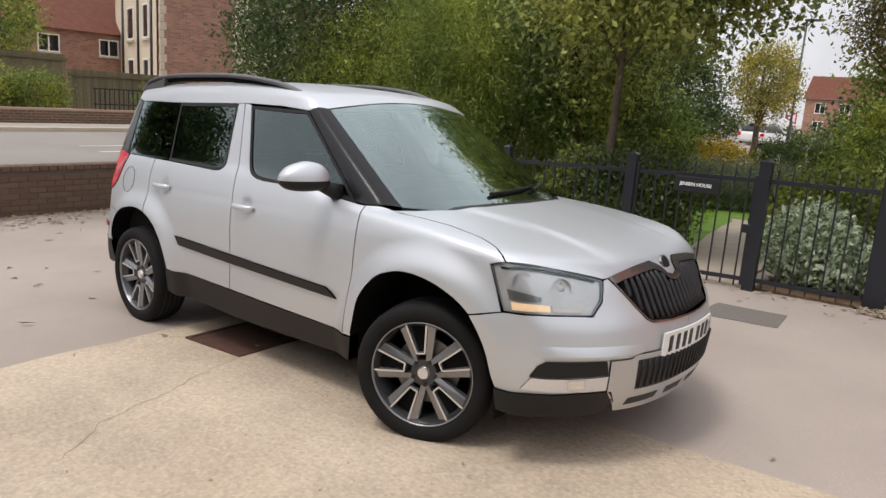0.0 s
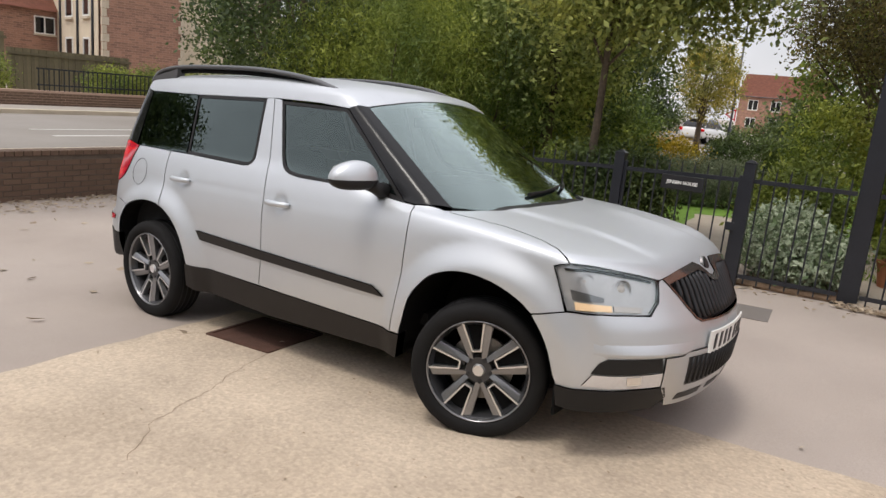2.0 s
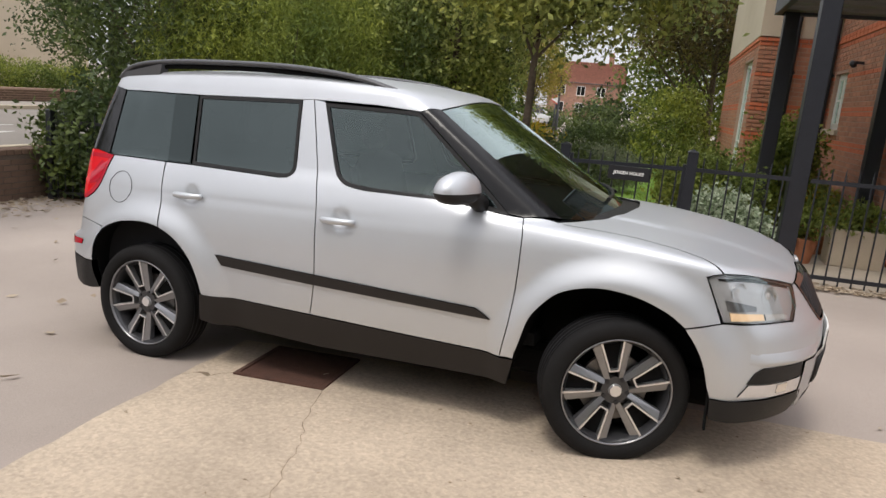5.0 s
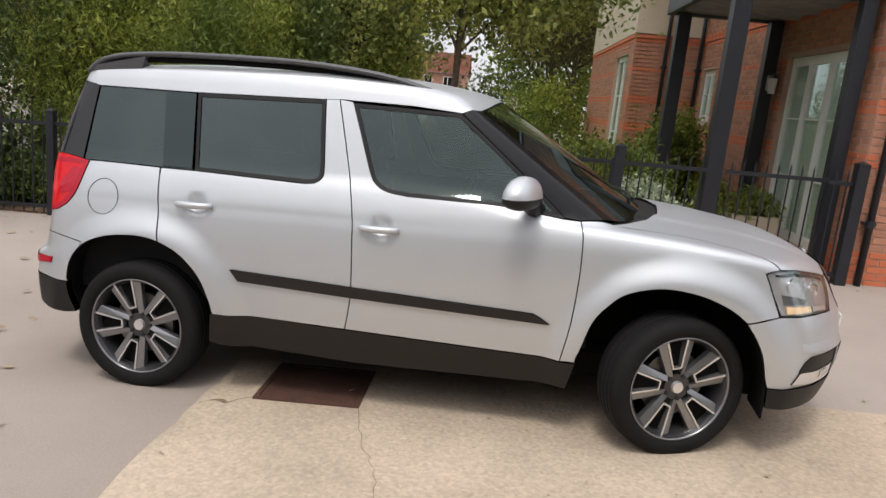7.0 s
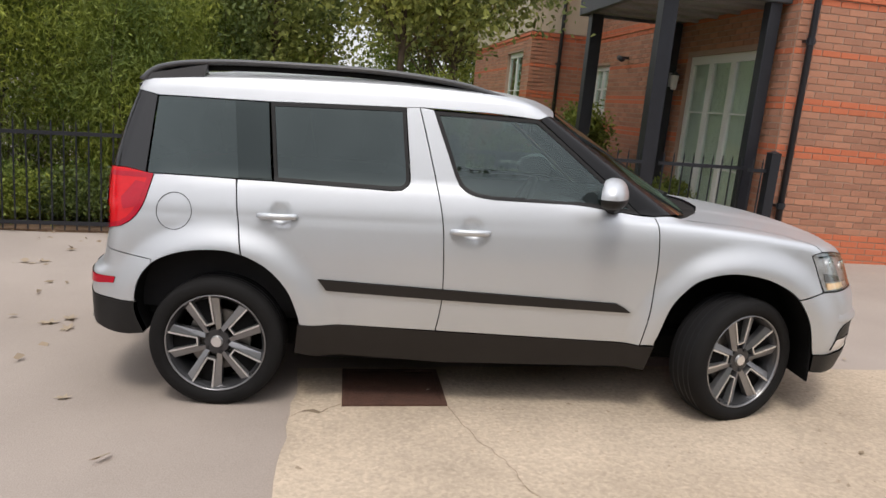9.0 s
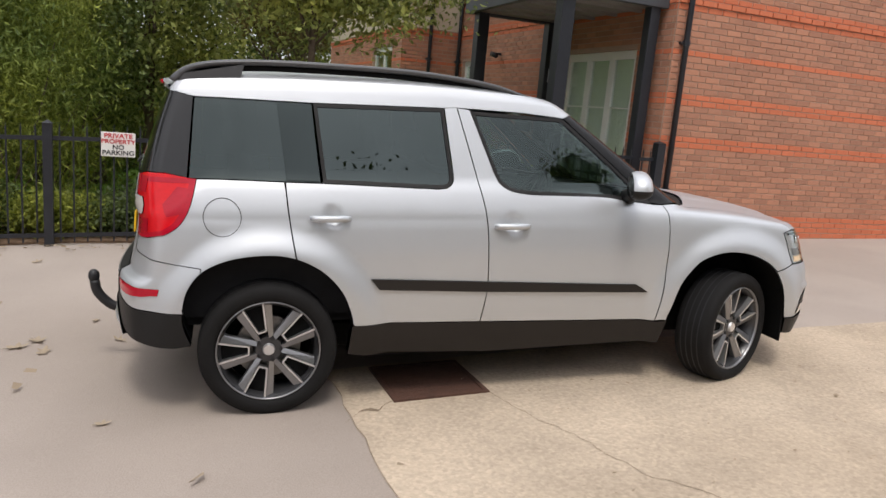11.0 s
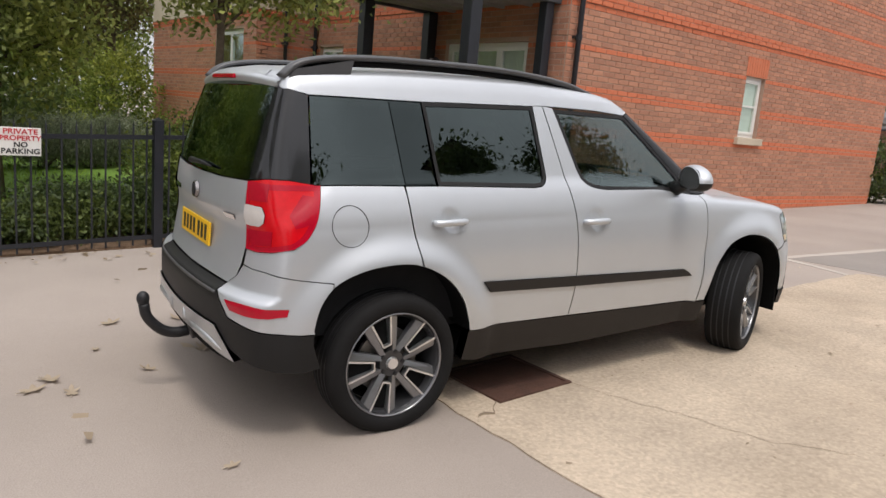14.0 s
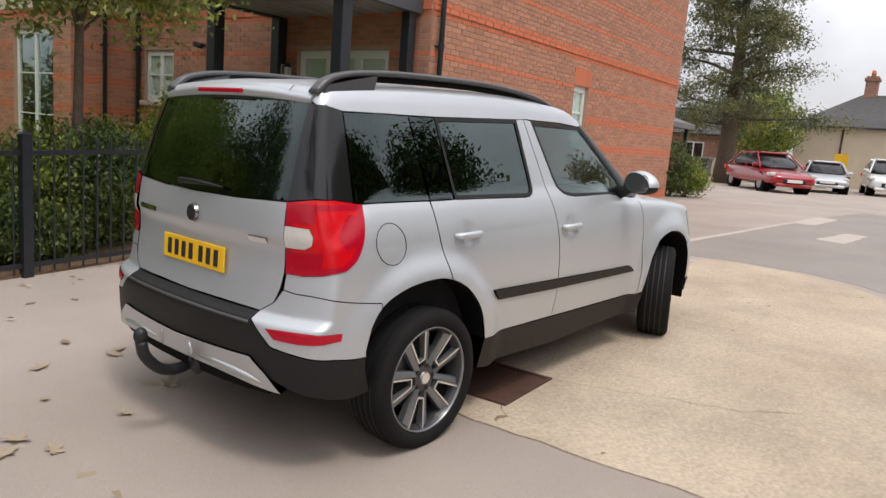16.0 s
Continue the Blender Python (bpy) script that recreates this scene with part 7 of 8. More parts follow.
def board_fence(a, b, low, high, label):
    d = math.dist(a, b)
    n = int(d / 0.15)
    f = thing("wooden_fence", label=label, category="fence")
    turn = math.degrees(math.atan2(b[1] - a[1], b[0] - a[0]))
    base = Matrix.Translation((a[0], a[1], 0)) @ pose(0, 0, 0, 0, 0, turn)
    board = mesh_of(boxed((0.0, 0.142, -0.012, 0.012, low, high)), "board", OLDWOOD)
    for i in range(n):
        ob = new("board", board)
        ob.parent = f
        ob.matrix_basis = base @ Matrix.Translation((i * 0.15, 0.012 * (i % 2), 0))
    for z in (low + 0.3, high - 0.2):
        part("rail", boxed((0, d, -0.05, -0.015, z, z + 0.08)), OLDWOOD, f, at=base)


board_fence((-24.7, 2.0), (-24.5, 12.4), 0.0, 2.25, "tall weathered board fence behind the hedge")
board_fence((-24.5, 12.4), (-25.6, 17.6), 0.0, 1.80, "weathered board fence running back from the street")


def far_house(label, x0, x1, y0, y1, eave, ridge, wallmat, roofmat, along_x, windows=(), chimneys=(), hip=0.0, at=None, quoins=False):
    """A house: walls, pitched roof with overhang, windows on chosen faces, chimneys, gutters."""
    h = thing("house", label=label, category="house", at=at)
    bm = boxed((x0, x1, y0, y1, -0.3, eave))
    if hip == 0:
        for k in (0, 1):
            if along_x:
                x = (x0, x1)[k]
                bm.faces.new([bm.verts.new(p) for p in ((x, y0, eave), (x, y1, eave), (x, (y0 + y1) / 2, ridge - 0.08))])
            else:
                y = (y0, y1)[k]
                bm.faces.new([bm.verts.new(p) for p in ((x0, y, eave), (x1, y, eave), ((x0 + x1) / 2, y, ridge - 0.08))])
    part("wall", bm, wallmat, h)
    o = 0.3
    bm = bmesh.new()
    if along_x:
        a, b, c = x0 - o, x1 + o, (y0 + y1) / 2
        for s, y in ((-1, y0 - o), (1, y1 + o)):
            quad = [(a, y, eave - 0.1), (b, y, eave - 0.1), (b - hip, c, ridge), (a + hip, c, ridge)]
            bm.faces.new([bm.verts.new(p) for p in quad])
        if hip:
            for e, f in ((a, a + hip), (b, b - hip)):
                bm.faces.new([bm.verts.new(p) for p in ((e, y0 - o, eave - 0.1), (e, y1 + o, eave - 0.1), (f, c, ridge))])
    else:
        a, b, c = y0 - o, y1 + o, (x0 + x1) / 2
        for s, x in ((-1, x0 - o), (1, x1 + o)):
            quad = [(x, a, eave - 0.1), (x, b, eave - 0.1), (c, b - hip, ridge), (c, a + hip, ridge)]
            bm.faces.new([bm.verts.new(p) for p in quad])
        if hip:
            for e, f in ((a, a + hip), (b, b - hip)):
                bm.faces.new([bm.verts.new(p) for p in ((x0 - o, e, eave - 0.1), (x1 + o, e, eave - 0.1), (c, f, ridge))])
    bmesh.ops.solidify(bm, geom=bm.faces[:], thickness=0.12)
    part("roof", bm, roofmat, h)
    for face, u, z, w, hh in windows:
        if face in ("x0", "x1"):
            s = -1 if face == "x0" else 1
            m = Matrix.Translation((x0 if s < 0 else x1, u, z)) @ pose(0, 0, 0, 0, 0, 90 * s)
        else:
            s = -1 if face == "y0" else 1
            m = Matrix.Translation((u, y0 if s < 0 else y1, z)) @ pose(0, 0, 0, 0, 0, 0 if s < 0 else 180)
        win = part("window", boxed((-w / 2, w / 2, -0.03, 0.02, -0.06, 0.0), (-w / 2, w / 2, -0.03, 0.02, hh, hh + 0.06), (-w / 2 - 0.06, -w / 2, -0.03, 0.02, -0.06, hh + 0.06), (w / 2, w / 2 + 0.06, -0.03, 0.02, -0.06, hh + 0.06), (-0.035, 0.035, -0.025, 0.02, 0, hh)), WHITEPAINT, h, at=m)
        part("pane", boxed((-w / 2, w / 2, -0.012, -0.004, 0, hh)), GLOSSBLACK, win)
        part("sill", boxed((-w / 2 - 0.1, w / 2 + 0.1, -0.09, 0.0, -0.14, -0.062)), STONE, win)
    for x, y, z0, z1 in chimneys:
        c = part("chimney", boxed((x - 0.35, x + 0.35, y - 0.3, y + 0.3, z0, z1), (x - 0.42, x + 0.42, y - 0.37, y + 0.37, z1 - 0.25, z1 - 0.1)), FARBRICK, h)
        for d in (-0.18, 0.18):
            bm = bmesh.new()
            tube(bm, [(x + d, y, z1 - 0.02), (x + d, y, z1 + 0.32)], [0.11, 0.09], 8)
            part("chimney_pot", bm, TERRACOTTA, c, smooth=True)
    if quoins:
        for i in range(int(eave / 0.35)):
            w = 0.5 if i % 2 else 0.3
            for x, y in ((x1, y0), (x0, y0), (x1, y1)):
                part("quoin", boxed((x - w / 2, x + 0.03, y - 0.03, y + w / 2, i * 0.35, i * 0.35 + 0.33) if x == x1 and y == y0 else (x - 0.03, x + w / 2, y - 0.03, y + w / 2, i * 0.35, i * 0.35 + 0.33) if x == x0 else (x - w / 2, x + 0.03, y - w / 2, y + 0.03, i * 0.35, i * 0.35 + 0.33)), STONE, h)
    bm = bmesh.new()
    if along_x:
        tube(bm, [(x0 - o, y0 - o, eave - 0.12), (x1 + o, y0 - o, eave - 0.12)], 0.06, 6)
    else:
        tube(bm, [(x0 - o, y0 - o, eave - 0.12), (x0 - o, y1 + o, eave - 0.12)], 0.06, 6)
    part("gutter", bm, BLACKPAINT, h)
    return h


# across the street
far_house("brown brick house with a red tiled roof and white windows", -46, -37.5, 13, 24, 3.9, 6.5, FARBRICK, CLAYTILE, False, [("x1", 15.3, 2.7, 0.95, 0.75), ("x1", 18.1, 2.7, 0.95, 0.75), ("x1", 21.2, 2.7, 0.95, 0.75)], [(-41.5, 16, 5, 7.2)])
GABLE = Matrix.Translation((-30.0, 19.4, 0)) @ pose(0, 0, 0, 0, 0, 71)
far_house("brown brick gabled house with pale stone corners", 0, 3.5, 0, 9, 6.2, 7.8, FARBRICK, SLATE, False, [], [(1.7, 7, 7.0, 8.6)], quoins=True, at=GABLE)
annex = thing("rendered_annex", boxed((3.51, 8.5, 0.4, 8, -0.3, 6.0), (-0.12, -0.07, 0.35, 9, 0, 6.0), bevel=0.02), CREAM, "cream rendered walls of the gabled house", "house wall", kind="structure", at=GABLE)
for y0, y1 in ((1.6, 2.7), (4.6, 6.0)):
    for z0, z1 in ((1.1, 2.6), (3.5, 5.1)):
        win = part("window", boxed((-0.17, -0.12, y0, y0 + 0.09, z0, z1), (-0.17, -0.12, y1 - 0.09, y1, z0, z1), (-0.17, -0.12, y0 + 0.09, y1 - 0.09, z0, z0 + 0.09), (-0.17, -0.12, y0 + 0.09, y1 - 0.09, z1 - 0.09, z1)), WHITEPAINT, annex)
        part("pane", boxed((-0.14, -0.125, y0 + 0.09, y1 - 0.09, z0 + 0.09, z1 - 0.09)), GLOSSBLACK, win)
        part("sill", boxed((-0.24, -0.12, y0 - 0.1, y1 + 0.1, z0 - 0.1, z0)), STONE, win)
for y in (1.0, 3.6, 7.0):
    bm = bmesh.new()
    tube(bm, [(-0.17, y, 0), (-0.17, y, 6.0)], 0.06, 8)
    part("downpipe", bm, BLACKPAINT, annex, smooth=True)
gap_rail = thing("street_railing", label="low dark railing on the wall across the street", category="railing")
for z in (0.80, 1.25):
    part("rail", boxed((-21.08, -21.04, 11.4, 15.2, z, z + 0.04)), BLACKPAINT, gap_rail)
bar = mesh_of(boxed((-0.012, 0.012, -0.012, 0.012, 0.66, 1.28)), "bar", BLACKPAINT)
for i in range(26):
    ob = new("bar", bar)
    ob.parent = gap_rail
    ob.matrix_basis = Matrix.Translation((-21.06, 11.45 + 0.15 * i, 0))
tree((-31.0, 13.2), 4.0, 0.2, (0, 0), (-31.0, 13.0, 3.6), (1.6, 1.6, 1.7), 160, 22, 0.25, 0.18, LEAF_LIGHT, "yellow-green tree behind the board fence", 99, 0.12)
far_house("red-roofed terraced houses far beyond the garden", -18, -8, 104, 112, 5.0, 8.0, FARBRICK, CLAYTILE, True, [("y0", -16.2 + 2.8 * i, z, 1.1, 1.2) for i in range(3) for z in (0.9, 3.2)], [(-10, 108, 7.4, 9.2)])

# trees and lamps beyond the garden
tree((-8.8, 39), 5.0, 0.2, (0, 0), (-8.6, 39, 3.6), (1.6, 1.6, 2.1), 520, 24, 0.22, 0.13, LEAF_AUTUMN, "yellow-green rounded tree far across the garden", 101, 0.18)
tree((-14.5, 34), 6.5, 0.2, (0, 0), (-14.5, 34, 5.2), (3.6, 3.0, 4.2), 330, 20, 0.45, 0.28, LEAF_MID, "broad green tree far across the garden", 102, 0.22)
tree((-17.5, 24), 6.0, 0.2, (0, 0), (-17.5, 24, 4.8), (3.0, 3.0, 4.0), 330, 22, 0.38, 0.22, LEAF_DARK, "broad dark tree beside the street", 103, 0.22)
tree((-8.3, 17.5), 6.0, 0.25, (0, 0), (-8.3, 17.3, 4.4), (2.8, 2.2, 3.6), 900, 26, 0.26, 0.12, LEAF_MID, "green tree on the far side of the lawn", 104, 0.14)
tree((0.5, 30), 7.0, 0.25, (0, 0), (0.2, 30, 5.6), (3.2, 2.6, 4.2), 330, 22, 0.38, 0.22, LEAF_DARK, "dark tree behind the brick building", 106, 0.2)
tree((-12.5, 28), 5.5, 0.2, (0, 0), (-12.5, 28, 3.8), (2.8, 2.4, 3.2), 330, 24, 0.32, 0.20, LEAF_MID, "bushy green tree beyond the garden", 107, 0.16)
tree((-1.0, 26), 5.5, 0.2, (0, 0), (-0.8, 26, 3.3), (2.3, 2.0, 3.0), 320, 26, 0.28, 0.18, LEAF_MID, "bushy green tree behind the rear wing", 108, 0.16)
for i, (x, y, a, h, m) in enumerate(((-11.0, 21.5, 2.2, 6.0, LEAF_DARK), (-15.0, 20.0, 2.4, 6.4, LEAF_MID), (-19.5, 31.0, 3.0, 7.0, LEAF_DARK), (-10.4, 31.0, 2.2, 5.0, LEAF_DARK))):
    tree((x, y), h * 0.8, 0.2, (0, 0), (x, y, h * 0.5), (a, a * 0.7, h * 0.48), 620, 24, 0.3, 0.15, m, "dense leafy tree screening the back of the garden", 210 + i, 0.16)
for i, (x, y, h) in enumerate(((-14.5, 52, 1.2), (-10.5, 54, 0.7), (-6.0, 50, 1.2), (-2.5, 31, 1.6), (-9.5, 25, 1.5))):
    shrub((x, y), (2.2, 1.2, h), 150, 24, 0.30, 0.20, LEAF_DARK, "dark bushes beyond the garden", 200 + i, name="bush")
lamp = thing("street_lamp", label="tall grey street lamp far beyond the garden", category="street lamp", at=Matrix.Translation((-7.3, 39.3, 0)))
bm = bmesh.new()
tube(bm, [(0, 0, -0.1), (0, 0, 1.2), (0, 0, 1.25), (0, 0, 6.5)], [0.09, 0.09, 0.06, 0.045], 10)
part("pole", bm, LEADGREY, lamp, smooth=True)
part("lamp_head", boxed((-0.1, 0.65, -0.1, 0.1, 6.5, 6.62), bevel=0.03), LEADGREY, lamp)
warn = thing("warning_sign", label="triangular red-edged warning sign on a pole", category="road sign", at=Matrix.Translation((-8.2, 44.5, 0)))
bm = bmesh.new()
tube(bm, [(0, 0, -0.1), (0, 0, 2.3)], 0.04, 8)
part("pole", bm, LEADGREY, warn, smooth=True)
for name, s, mat, y in (("border", 0.42, REDPRINT, -0.05), ("face", 0.28, WHITEPLATE, -0.062)):
    bm = bmesh.new()
    bmesh.ops.create_cone(bm, cap_ends=True, segments=3, radius1=s, radius2=s, depth=0.01, matrix=Matrix.Translation((0, y, 1.95)) @ pose(0, 0, 0, 90) @ pose(0, 0, 0, 0, 0, 90))
    part(name, bm, mat, warn)

# past the end of the building
for i, (x, y, a, h, m) in enumerate(((11.7, 6.9, 0.55, 0.75, LEAF_DARK), (12.3, 6.6, 0.55, 0.5, LEAF_MID), (12.0, 7.6, 0.6, 0.85, LEAF_DARK))):
    shrub((x, y), (a, 0.5, h), 130, 24, 0.11, 0.08, m, "leafy bush at the corner of the building", 120 + i)
porch = thing("entrance_porch", label="small dark entrance porch beside the building", category="porch")
bm = bmesh.new()
eave = [bm.verts.new(p) for p in ((11.25, 7.0, 2.25), (13.7, 7.0, 2.25), (13.7, 8.6, 2.75), (11.25, 8.6, 2.75))]
under = [bm.verts.new(p) for p in ((11.25, 7.0, 2.12), (13.7, 7.0, 2.12), (13.7, 8.6, 2.12), (11.25, 8.6, 2.12))]
bm.faces.new(eave), bm.faces.new(under[::-1])
for i in range(4):
    bm.faces.new((under[i], under[(i + 1) % 4], eave[(i + 1) % 4], eave[i]))
part("porch_roof", bm, SLATE, porch)
for x in (11.5, 13.5):
    part("post", boxed((x - 0.05, x + 0.05, 7.1, 7.2, 0.25, 2.13), bevel=0.005), BLACKPAINT, porch)
part("rear_wall", boxed((11.25, 15.4, 8.6, 8.8, 0.2, 2.6)), FARBRICK, porch)
binn = thing("wheelie_bin", label="dark grey wheeled rubbish bin", category="bin", at=Matrix.Translation((16.2, 7.5, ground_z(16.2, 7.5))))
bm = bmesh.new()
lo = [bm.verts.new((a * 0.22, b * 0.26, 0.03)) for a, b in ((-1, -1), (1, -1), (1, 1), (-1, 1))]
hi = [bm.verts.new((a * 0.29, b * 0.36, 0.98)) for a, b in ((-1, -1), (1, -1), (1, 1), (-1, 1))]
bm.faces.new(lo[::-1]), bm.faces.new(hi)
for i in range(4):
    bm.faces.new((lo[i], lo[(i + 1) % 4], hi[(i + 1) % 4], hi[i]))
part("body", bm, LEADGREY, binn)
part("lid", boxed((-0.31, 0.31, -0.40, 0.38, 0.98, 1.06), bevel=0.025), LEADGREY, binn)
for s in (-1, 1):
    bm = bmesh.new()
    tube(bm, [(s * 0.24, 0.27, 0.1), (s * 0.30, 0.27, 0.1)], 0.1, 14)
    part("wheel", bm, RUBBER, binn)


def cedar(x, y, label):
    """A cedar: a stout trunk and level tiers of foliage with gaps between."""
    rs = np.random.RandomState(5)
    t = thing("tree", label=label, category="tree")
    z = ground_z(x, y)
    bm = bmesh.new()
    tube(bm, [(x, y, z - 0.05), (x, y, z + 1.2), (x + 0.1, y, z + 5), (x, y, z + 10.5)], [0.48, 0.37, 0.26, 0.05], 12)
    part("trunk", bm, BARK, t, smooth=True)
    pts = []
    for i in range(36):
        h = 2.5 + 7.9 * i / 36 + rs.uniform(-0.2, 0.2)
        ang = i * 2.4 + rs.uniform(-0.4, 0.4)
        reach = (3.4 - 2.2 * (h / 10.5) ** 2) * rs.uniform(0.65, 1.1)
        tip = np.array((x + math.cos(ang) * reach, y + math.sin(ang) * reach, z + h + rs.uniform(-0.3, 0.5)))
        bm = bmesh.new()
        limb(bm, (x, y, z + h - 0.3), tip, 0.10, 0.02, rs, 0.08)
        part("limb", bm, BARK, t, smooth=True)
        for k in range(11):
            c = np.array((x, y, z + h)) + (tip - np.array((x, y, z + h))) * rs.uniform(0.35, 1.1) + rs.normal(size=3) * (0.38, 0.38, 0.20)
            pts.append(c + rs.normal(size=(110, 3)) * (0.32, 0.32, 0.17) - (0, 0, 0.08))
    ob = new("crown", leaf_mesh("crown", np.vstack(pts), 0.15, NEEDLES, rs, 3.0, 0.3, 0.1))
    ob.parent = t


cedar(26, 9.2, "tall dark cedar with level tiers of foliage")
far_house("cream rendered bungalow with a hipped slate roof", 35, 44, -0.5, 8.1, 3.5, 5.4, CREAM, SLATE, False, [("x0", 0.8, 1.2, 1.2, 1.2)], [(39.5, 5.4, 4.6, 6.4), (40.5, 3.9, 4.6, 6.5), (41.5, 2.8, 4.6, 6.5)], hip=2.6)
far_house("red brick building with a slate roof beyond the cedar", 34, 46, 11.5, 22, 2.7, 4.3, FARBRICK, SLATE, False, [("x0", 13, 0.9, 1.0, 1.2), ("x0", 16, 0.9, 1.0, 1.2), ("x0", 19, 0.9, 1.0, 1.2)])
tree((33, 9.4), 5.0, 0.2, (0, 0), (33, 9.3, 3.2), (1.6, 1.8, 2.2), 420, 24, 0.3, 0.16, LEAF_MID, "mid-green tree beside the bungalow", 130, 0.16)
tree((47, -1), 8.0, 0.2, (0, 0), (47, -1, 4.6), (3.0, 4.0, 3.4), 220, 20, 0.5, 0.32, LEAF_MID, "broad tree behind the bungalow", 131, 0.2)
thing("wall_yard", boxed((30.0, 30.25, 5.6, 12.0, 0.1, 1.35)), CREAM, "pale rendered yard wall beyond the parked cars", "wall", kind="structure")


def parked_car(name, at, paint, label, long=4.5, wide=1.8, high=1.45, van=0.0):
    """A parked car: a lofted body and cabin, windows, lamps, bumpers, wheels; its nose points along +x."""
    c = thing(name, label=label, category="car", at=at)
    L, W = long / 2, wide / 2

    def loft(sections, mat, nm):
        bm = bmesh.new()
        rings = []
        for x, z0, z1, w0, w1 in sections:
            zs = [(w0 * 0.90, z0), (w0, z0 + (z1 - z0) * 0.25), (w0, z0 + (z1 - z0) * 0.65), (w1, z0 + (z1 - z0) * 0.93), (w1 * 0.8, z1)]
            rings.append([bm.verts.new((x, s, z)) for s, z in zs] + [bm.verts.new((x, -s, z)) for s, z in zs[::-1]])
        for a, b in zip(rings, rings[1:]):
            for i in range(10):
                bm.faces.new((a[i], a[(i + 1) % 10], b[(i + 1) % 10], b[i]))
        bm.faces.new(rings[0]), bm.faces.new(rings[-1][::-1])
        ob = part(nm, bm, mat, c, smooth=True)
        soft_form = ob.modifiers.new("rounded_form", "SUBSURF")
        soft_form.levels = soft_form.render_levels = 2
        return ob
    belt = high * 0.63
    body = loft([(-L, 0.42, belt * 0.92, W * 0.82, W * 0.80), (-L + 0.12, 0.28, belt, W * 0.93, W * 0.88), (-L * 0.55, 0.22, belt * 1.03, W, W * 0.93), (0.1, 0.22, belt, W, W * 0.93),
                 (L * 0.45, 0.22, belt * 0.97, W, W * 0.92), (L - 0.35, 0.25, belt * 0.83, W * 0.96, W * 0.85), (L - 0.06, 0.30, belt * 0.72, W * 0.84, W * 0.76), (L, 0.40, belt * 0.62, W * 0.74, W * 0.70)], paint, "body")
    cab = [(-L * (0.86 + 0.1 * van), belt * 0.98, belt * 1.02, W * 0.84, W * 0.80), (-L * (0.5 + 0.4 * van), belt * 0.96, high * 0.96, W * 0.88, W * 0.66), (-L * 0.1, belt * 0.96, high, W * 0.90, W * 0.66),
           (L * 0.12, belt * 0.96, high * 0.97, W * 0.90, W * 0.66), (L * (0.50 + 0.1 * van), belt * 0.92, belt * 0.98, W * 0.88, W * 0.80)]
    loft(cab, GLOSSBLACK, "cabin_glass")
    part("roof", boxed((-L * (0.52 + 0.38 * van), L * 0.14, -W * 0.60, W * 0.60, high - 0.07, high + 0.012), bevel=0.03), paint, c)
    for s in (-1, 1):
        for x0, z0, x1, z1 in ((-L * 0.86, belt, -L * 0.5, high - 0.03), (-L * 0.06, belt, -L * 0.10, high - 0.02), (L * 0.51, belt * 0.97, L * 0.12, high - 0.03)):
            bm = bmesh.new()
            tube(bm, [(x0, s * W * 0.885, z0), (x1, s * W * 0.67, z1)], 0.035, 6)
            part("pillar", bm, paint, c)
        part("headlamp", boxed((L - 0.42, L - 0.10, s * W * 0.80 - 0.13, s * W * 0.80 + 0.08, belt * 0.66, belt * 0.80), bevel=0.03), CLEARLENS, c)
        part("tail_lamp", boxed((-L - 0.005, -L + 0.2, s * W * 0.80 - 0.13, s * W * 0.80 + 0.09, belt * 0.74, belt * 0.92), bevel=0.03), REDLENS, c)
        part("door_mirror", boxed((L * 0.36, L * 0.42, s * W * 1.0 - 0.09, s * W * 1.0 + 0.09, belt * 0.98, belt * 1.12), bevel=0.03), paint, c)
        for x in (-L * 0.60, L * 0.60):
            w = new("wheel")
            w.parent = c
            w.matrix_basis = Matrix.Translation((x, s * (W - 0.16), 0.31))
            bm = bmesh.new()
            tube(bm, [(0, -0.11, 0), (0, -0.095, 0), (0, 0.095, 0), (0, 0.11, 0)], [0.28, 0.31, 0.31, 0.28], 24)
            part("tyre", bm, RUBBER, w)
            bm = bmesh.new()
            tube(bm, [(0, -0.118, 0), (0, 0.118, 0)], 0.20, 20)
            part("rim", bm, WHEELGREY, w)
            # near-black drum stands in for the shaded wheel well
            bm = bmesh.new()
            tube(bm, [(x, s * (W - 0.35), 0.33), (x, s * (W - 0.045), 0.33)], 0.37, 20)
            part("wheel_arch", bm, VOID, c)
    part("grille", boxed((L - 0.10, L + 0.006, -W * 0.45, W * 0.45, belt * 0.40, belt * 0.58), bevel=0.02), INK, c)
    part("bumper", boxed((L - 0.25, L + 0.03, -W * 0.72, W * 0.72, 0.24, 0.36), bevel=0.04), paint, c)
    part("number_plate", boxed((L + 0.004, L + 0.034, -0.26, 0.26, 0.40, 0.51)), WHITEPLATE, c)
    return c


REDPAINT = material("red_car_paint", (0.30, 0.008, 0.014), 0.22, spread=0.05, scale=3, fine=500, coat=0.8)
WHITECAR = material("white_car_paint", (0.75, 0.75, 0.74), 0.25, spread=0.02, coat=0.6)
parked_car("parked_car", Matrix.Translation((22.6, 6.7, ground_z(22.6, 6.7))) @ pose(0, 0, 0, 0, 0, 214), REDPAINT, "glossy red saloon parked beneath the cedar", 4.6, 1.8, 1.42)
parked_car("parked_car", Matrix.Translation((26.4, 5.3, ground_z(26.4, 5.3))) @ pose(0, 0, 0, 0, 0, 192), PAINT, "low silver car parked beside the red one", 4.0, 1.7, 1.25)
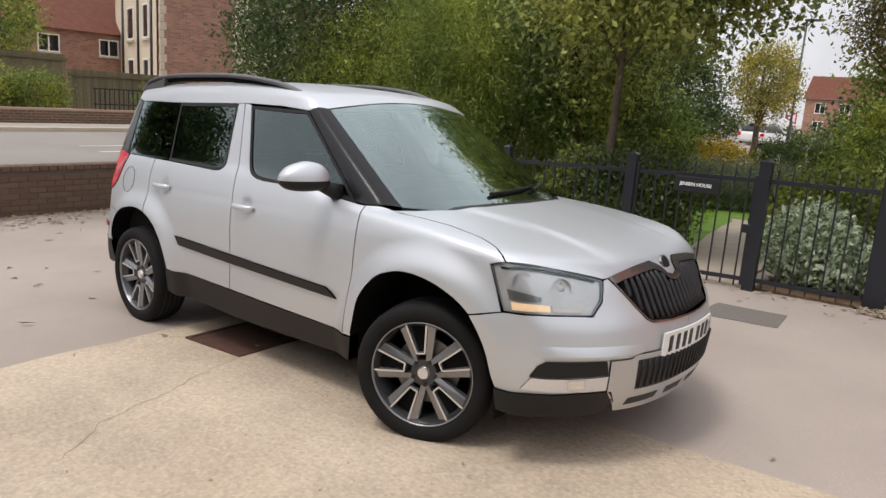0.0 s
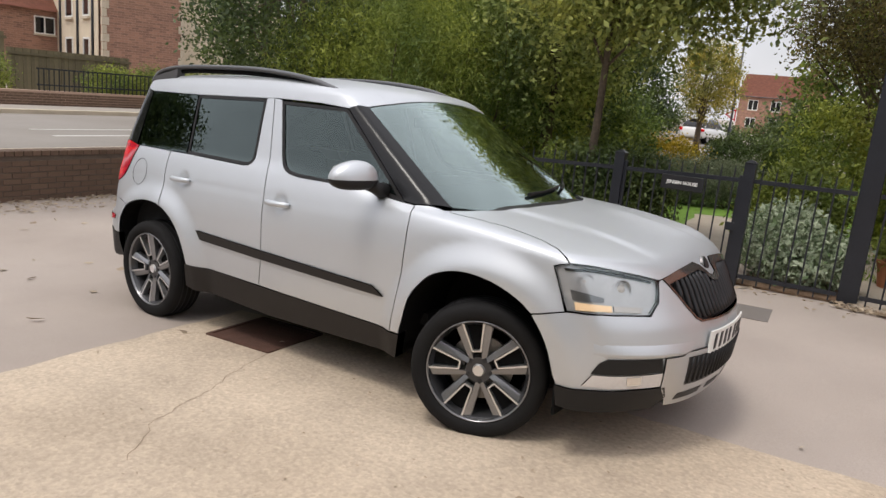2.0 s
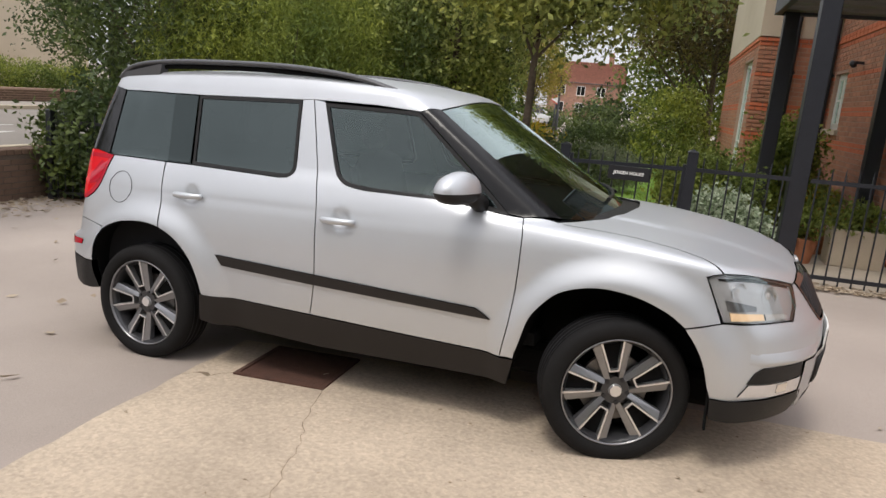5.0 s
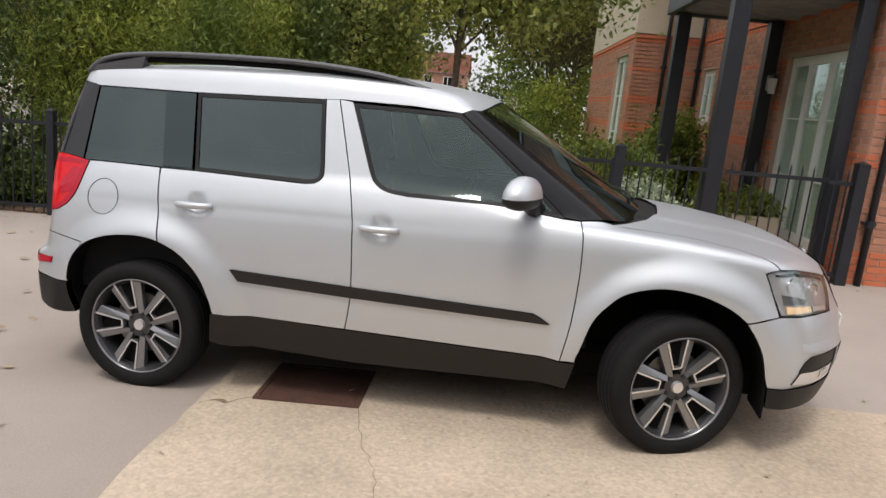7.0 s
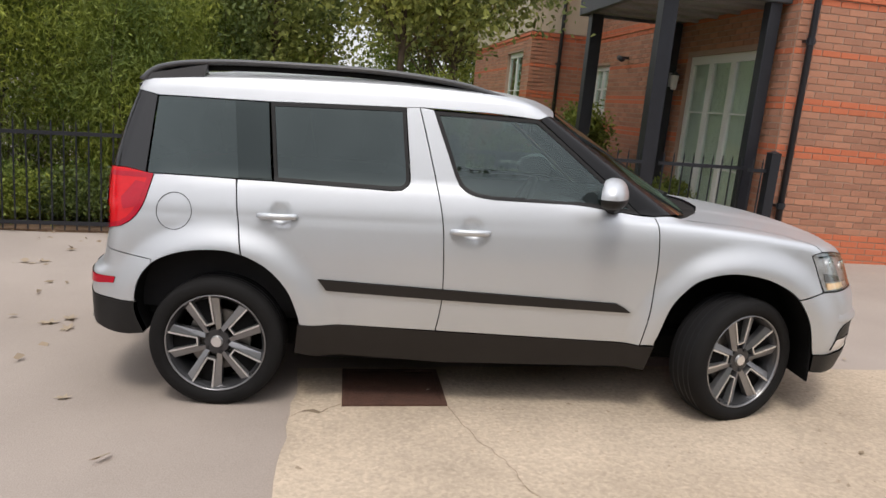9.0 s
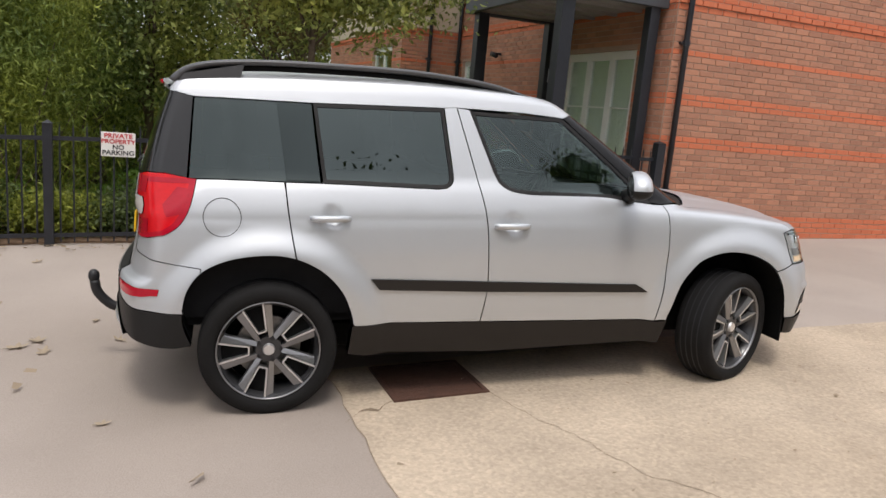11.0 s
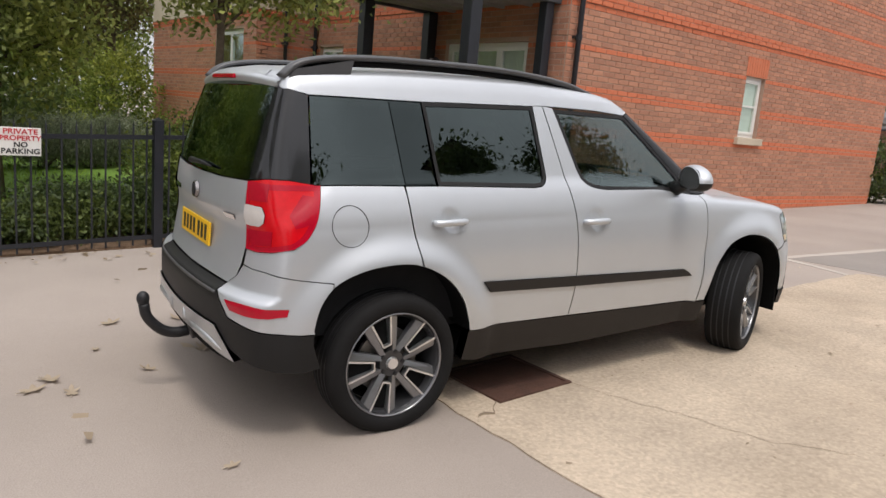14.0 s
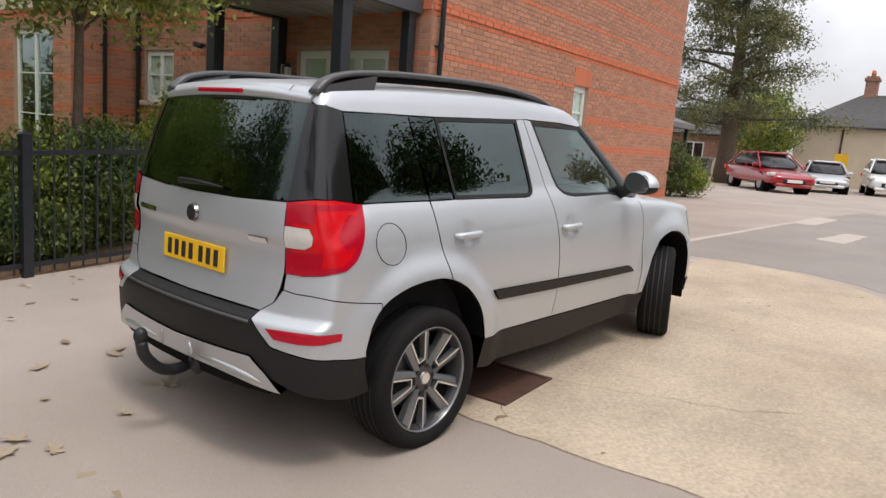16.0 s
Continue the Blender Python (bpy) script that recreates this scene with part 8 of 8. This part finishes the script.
parked_car("parked_car", Matrix.Translation((28.4, 3.2, ground_z(28.4, 3.2))) @ pose(0, 0, 0, 0, 0, 190), WHITECAR, "white car parked in front of the bungalow", 4.2, 1.75, 1.5, van=0.6)
parked_car("parked_car", Matrix.Translation((-10.8, 50.5, ground_z(-10.8, 50.5))) @ pose(0, 0, 0, 0, 0, 78), WHITECAR, "white car parked far beyond the garden", 4.3, 1.8, 1.6, van=0.7)
bm = bmesh.new()
tube(bm, [(34.94, 5.9, 0.2), (34.94, 5.9, 3.4)], 0.05, 8)
thing("downpipe", bm, RUST, "brown rainwater pipe on the cream bungalow", "downpipe", smooth=True)
ysign = thing("yellow_sign", label="yellow notice board on a post", category="sign", at=Matrix.Translation((27.5, 4.9, ground_z(27.5, 4.9))))
part("post", boxed((-0.03, 0.03, -0.03, 0.03, -0.05, 1.3)), LEADGREY, ysign)
part("board", boxed((-0.045, -0.03, -0.26, 0.26, 1.05, 1.6), bevel=0.004), YELLOWPLATE, ysign)

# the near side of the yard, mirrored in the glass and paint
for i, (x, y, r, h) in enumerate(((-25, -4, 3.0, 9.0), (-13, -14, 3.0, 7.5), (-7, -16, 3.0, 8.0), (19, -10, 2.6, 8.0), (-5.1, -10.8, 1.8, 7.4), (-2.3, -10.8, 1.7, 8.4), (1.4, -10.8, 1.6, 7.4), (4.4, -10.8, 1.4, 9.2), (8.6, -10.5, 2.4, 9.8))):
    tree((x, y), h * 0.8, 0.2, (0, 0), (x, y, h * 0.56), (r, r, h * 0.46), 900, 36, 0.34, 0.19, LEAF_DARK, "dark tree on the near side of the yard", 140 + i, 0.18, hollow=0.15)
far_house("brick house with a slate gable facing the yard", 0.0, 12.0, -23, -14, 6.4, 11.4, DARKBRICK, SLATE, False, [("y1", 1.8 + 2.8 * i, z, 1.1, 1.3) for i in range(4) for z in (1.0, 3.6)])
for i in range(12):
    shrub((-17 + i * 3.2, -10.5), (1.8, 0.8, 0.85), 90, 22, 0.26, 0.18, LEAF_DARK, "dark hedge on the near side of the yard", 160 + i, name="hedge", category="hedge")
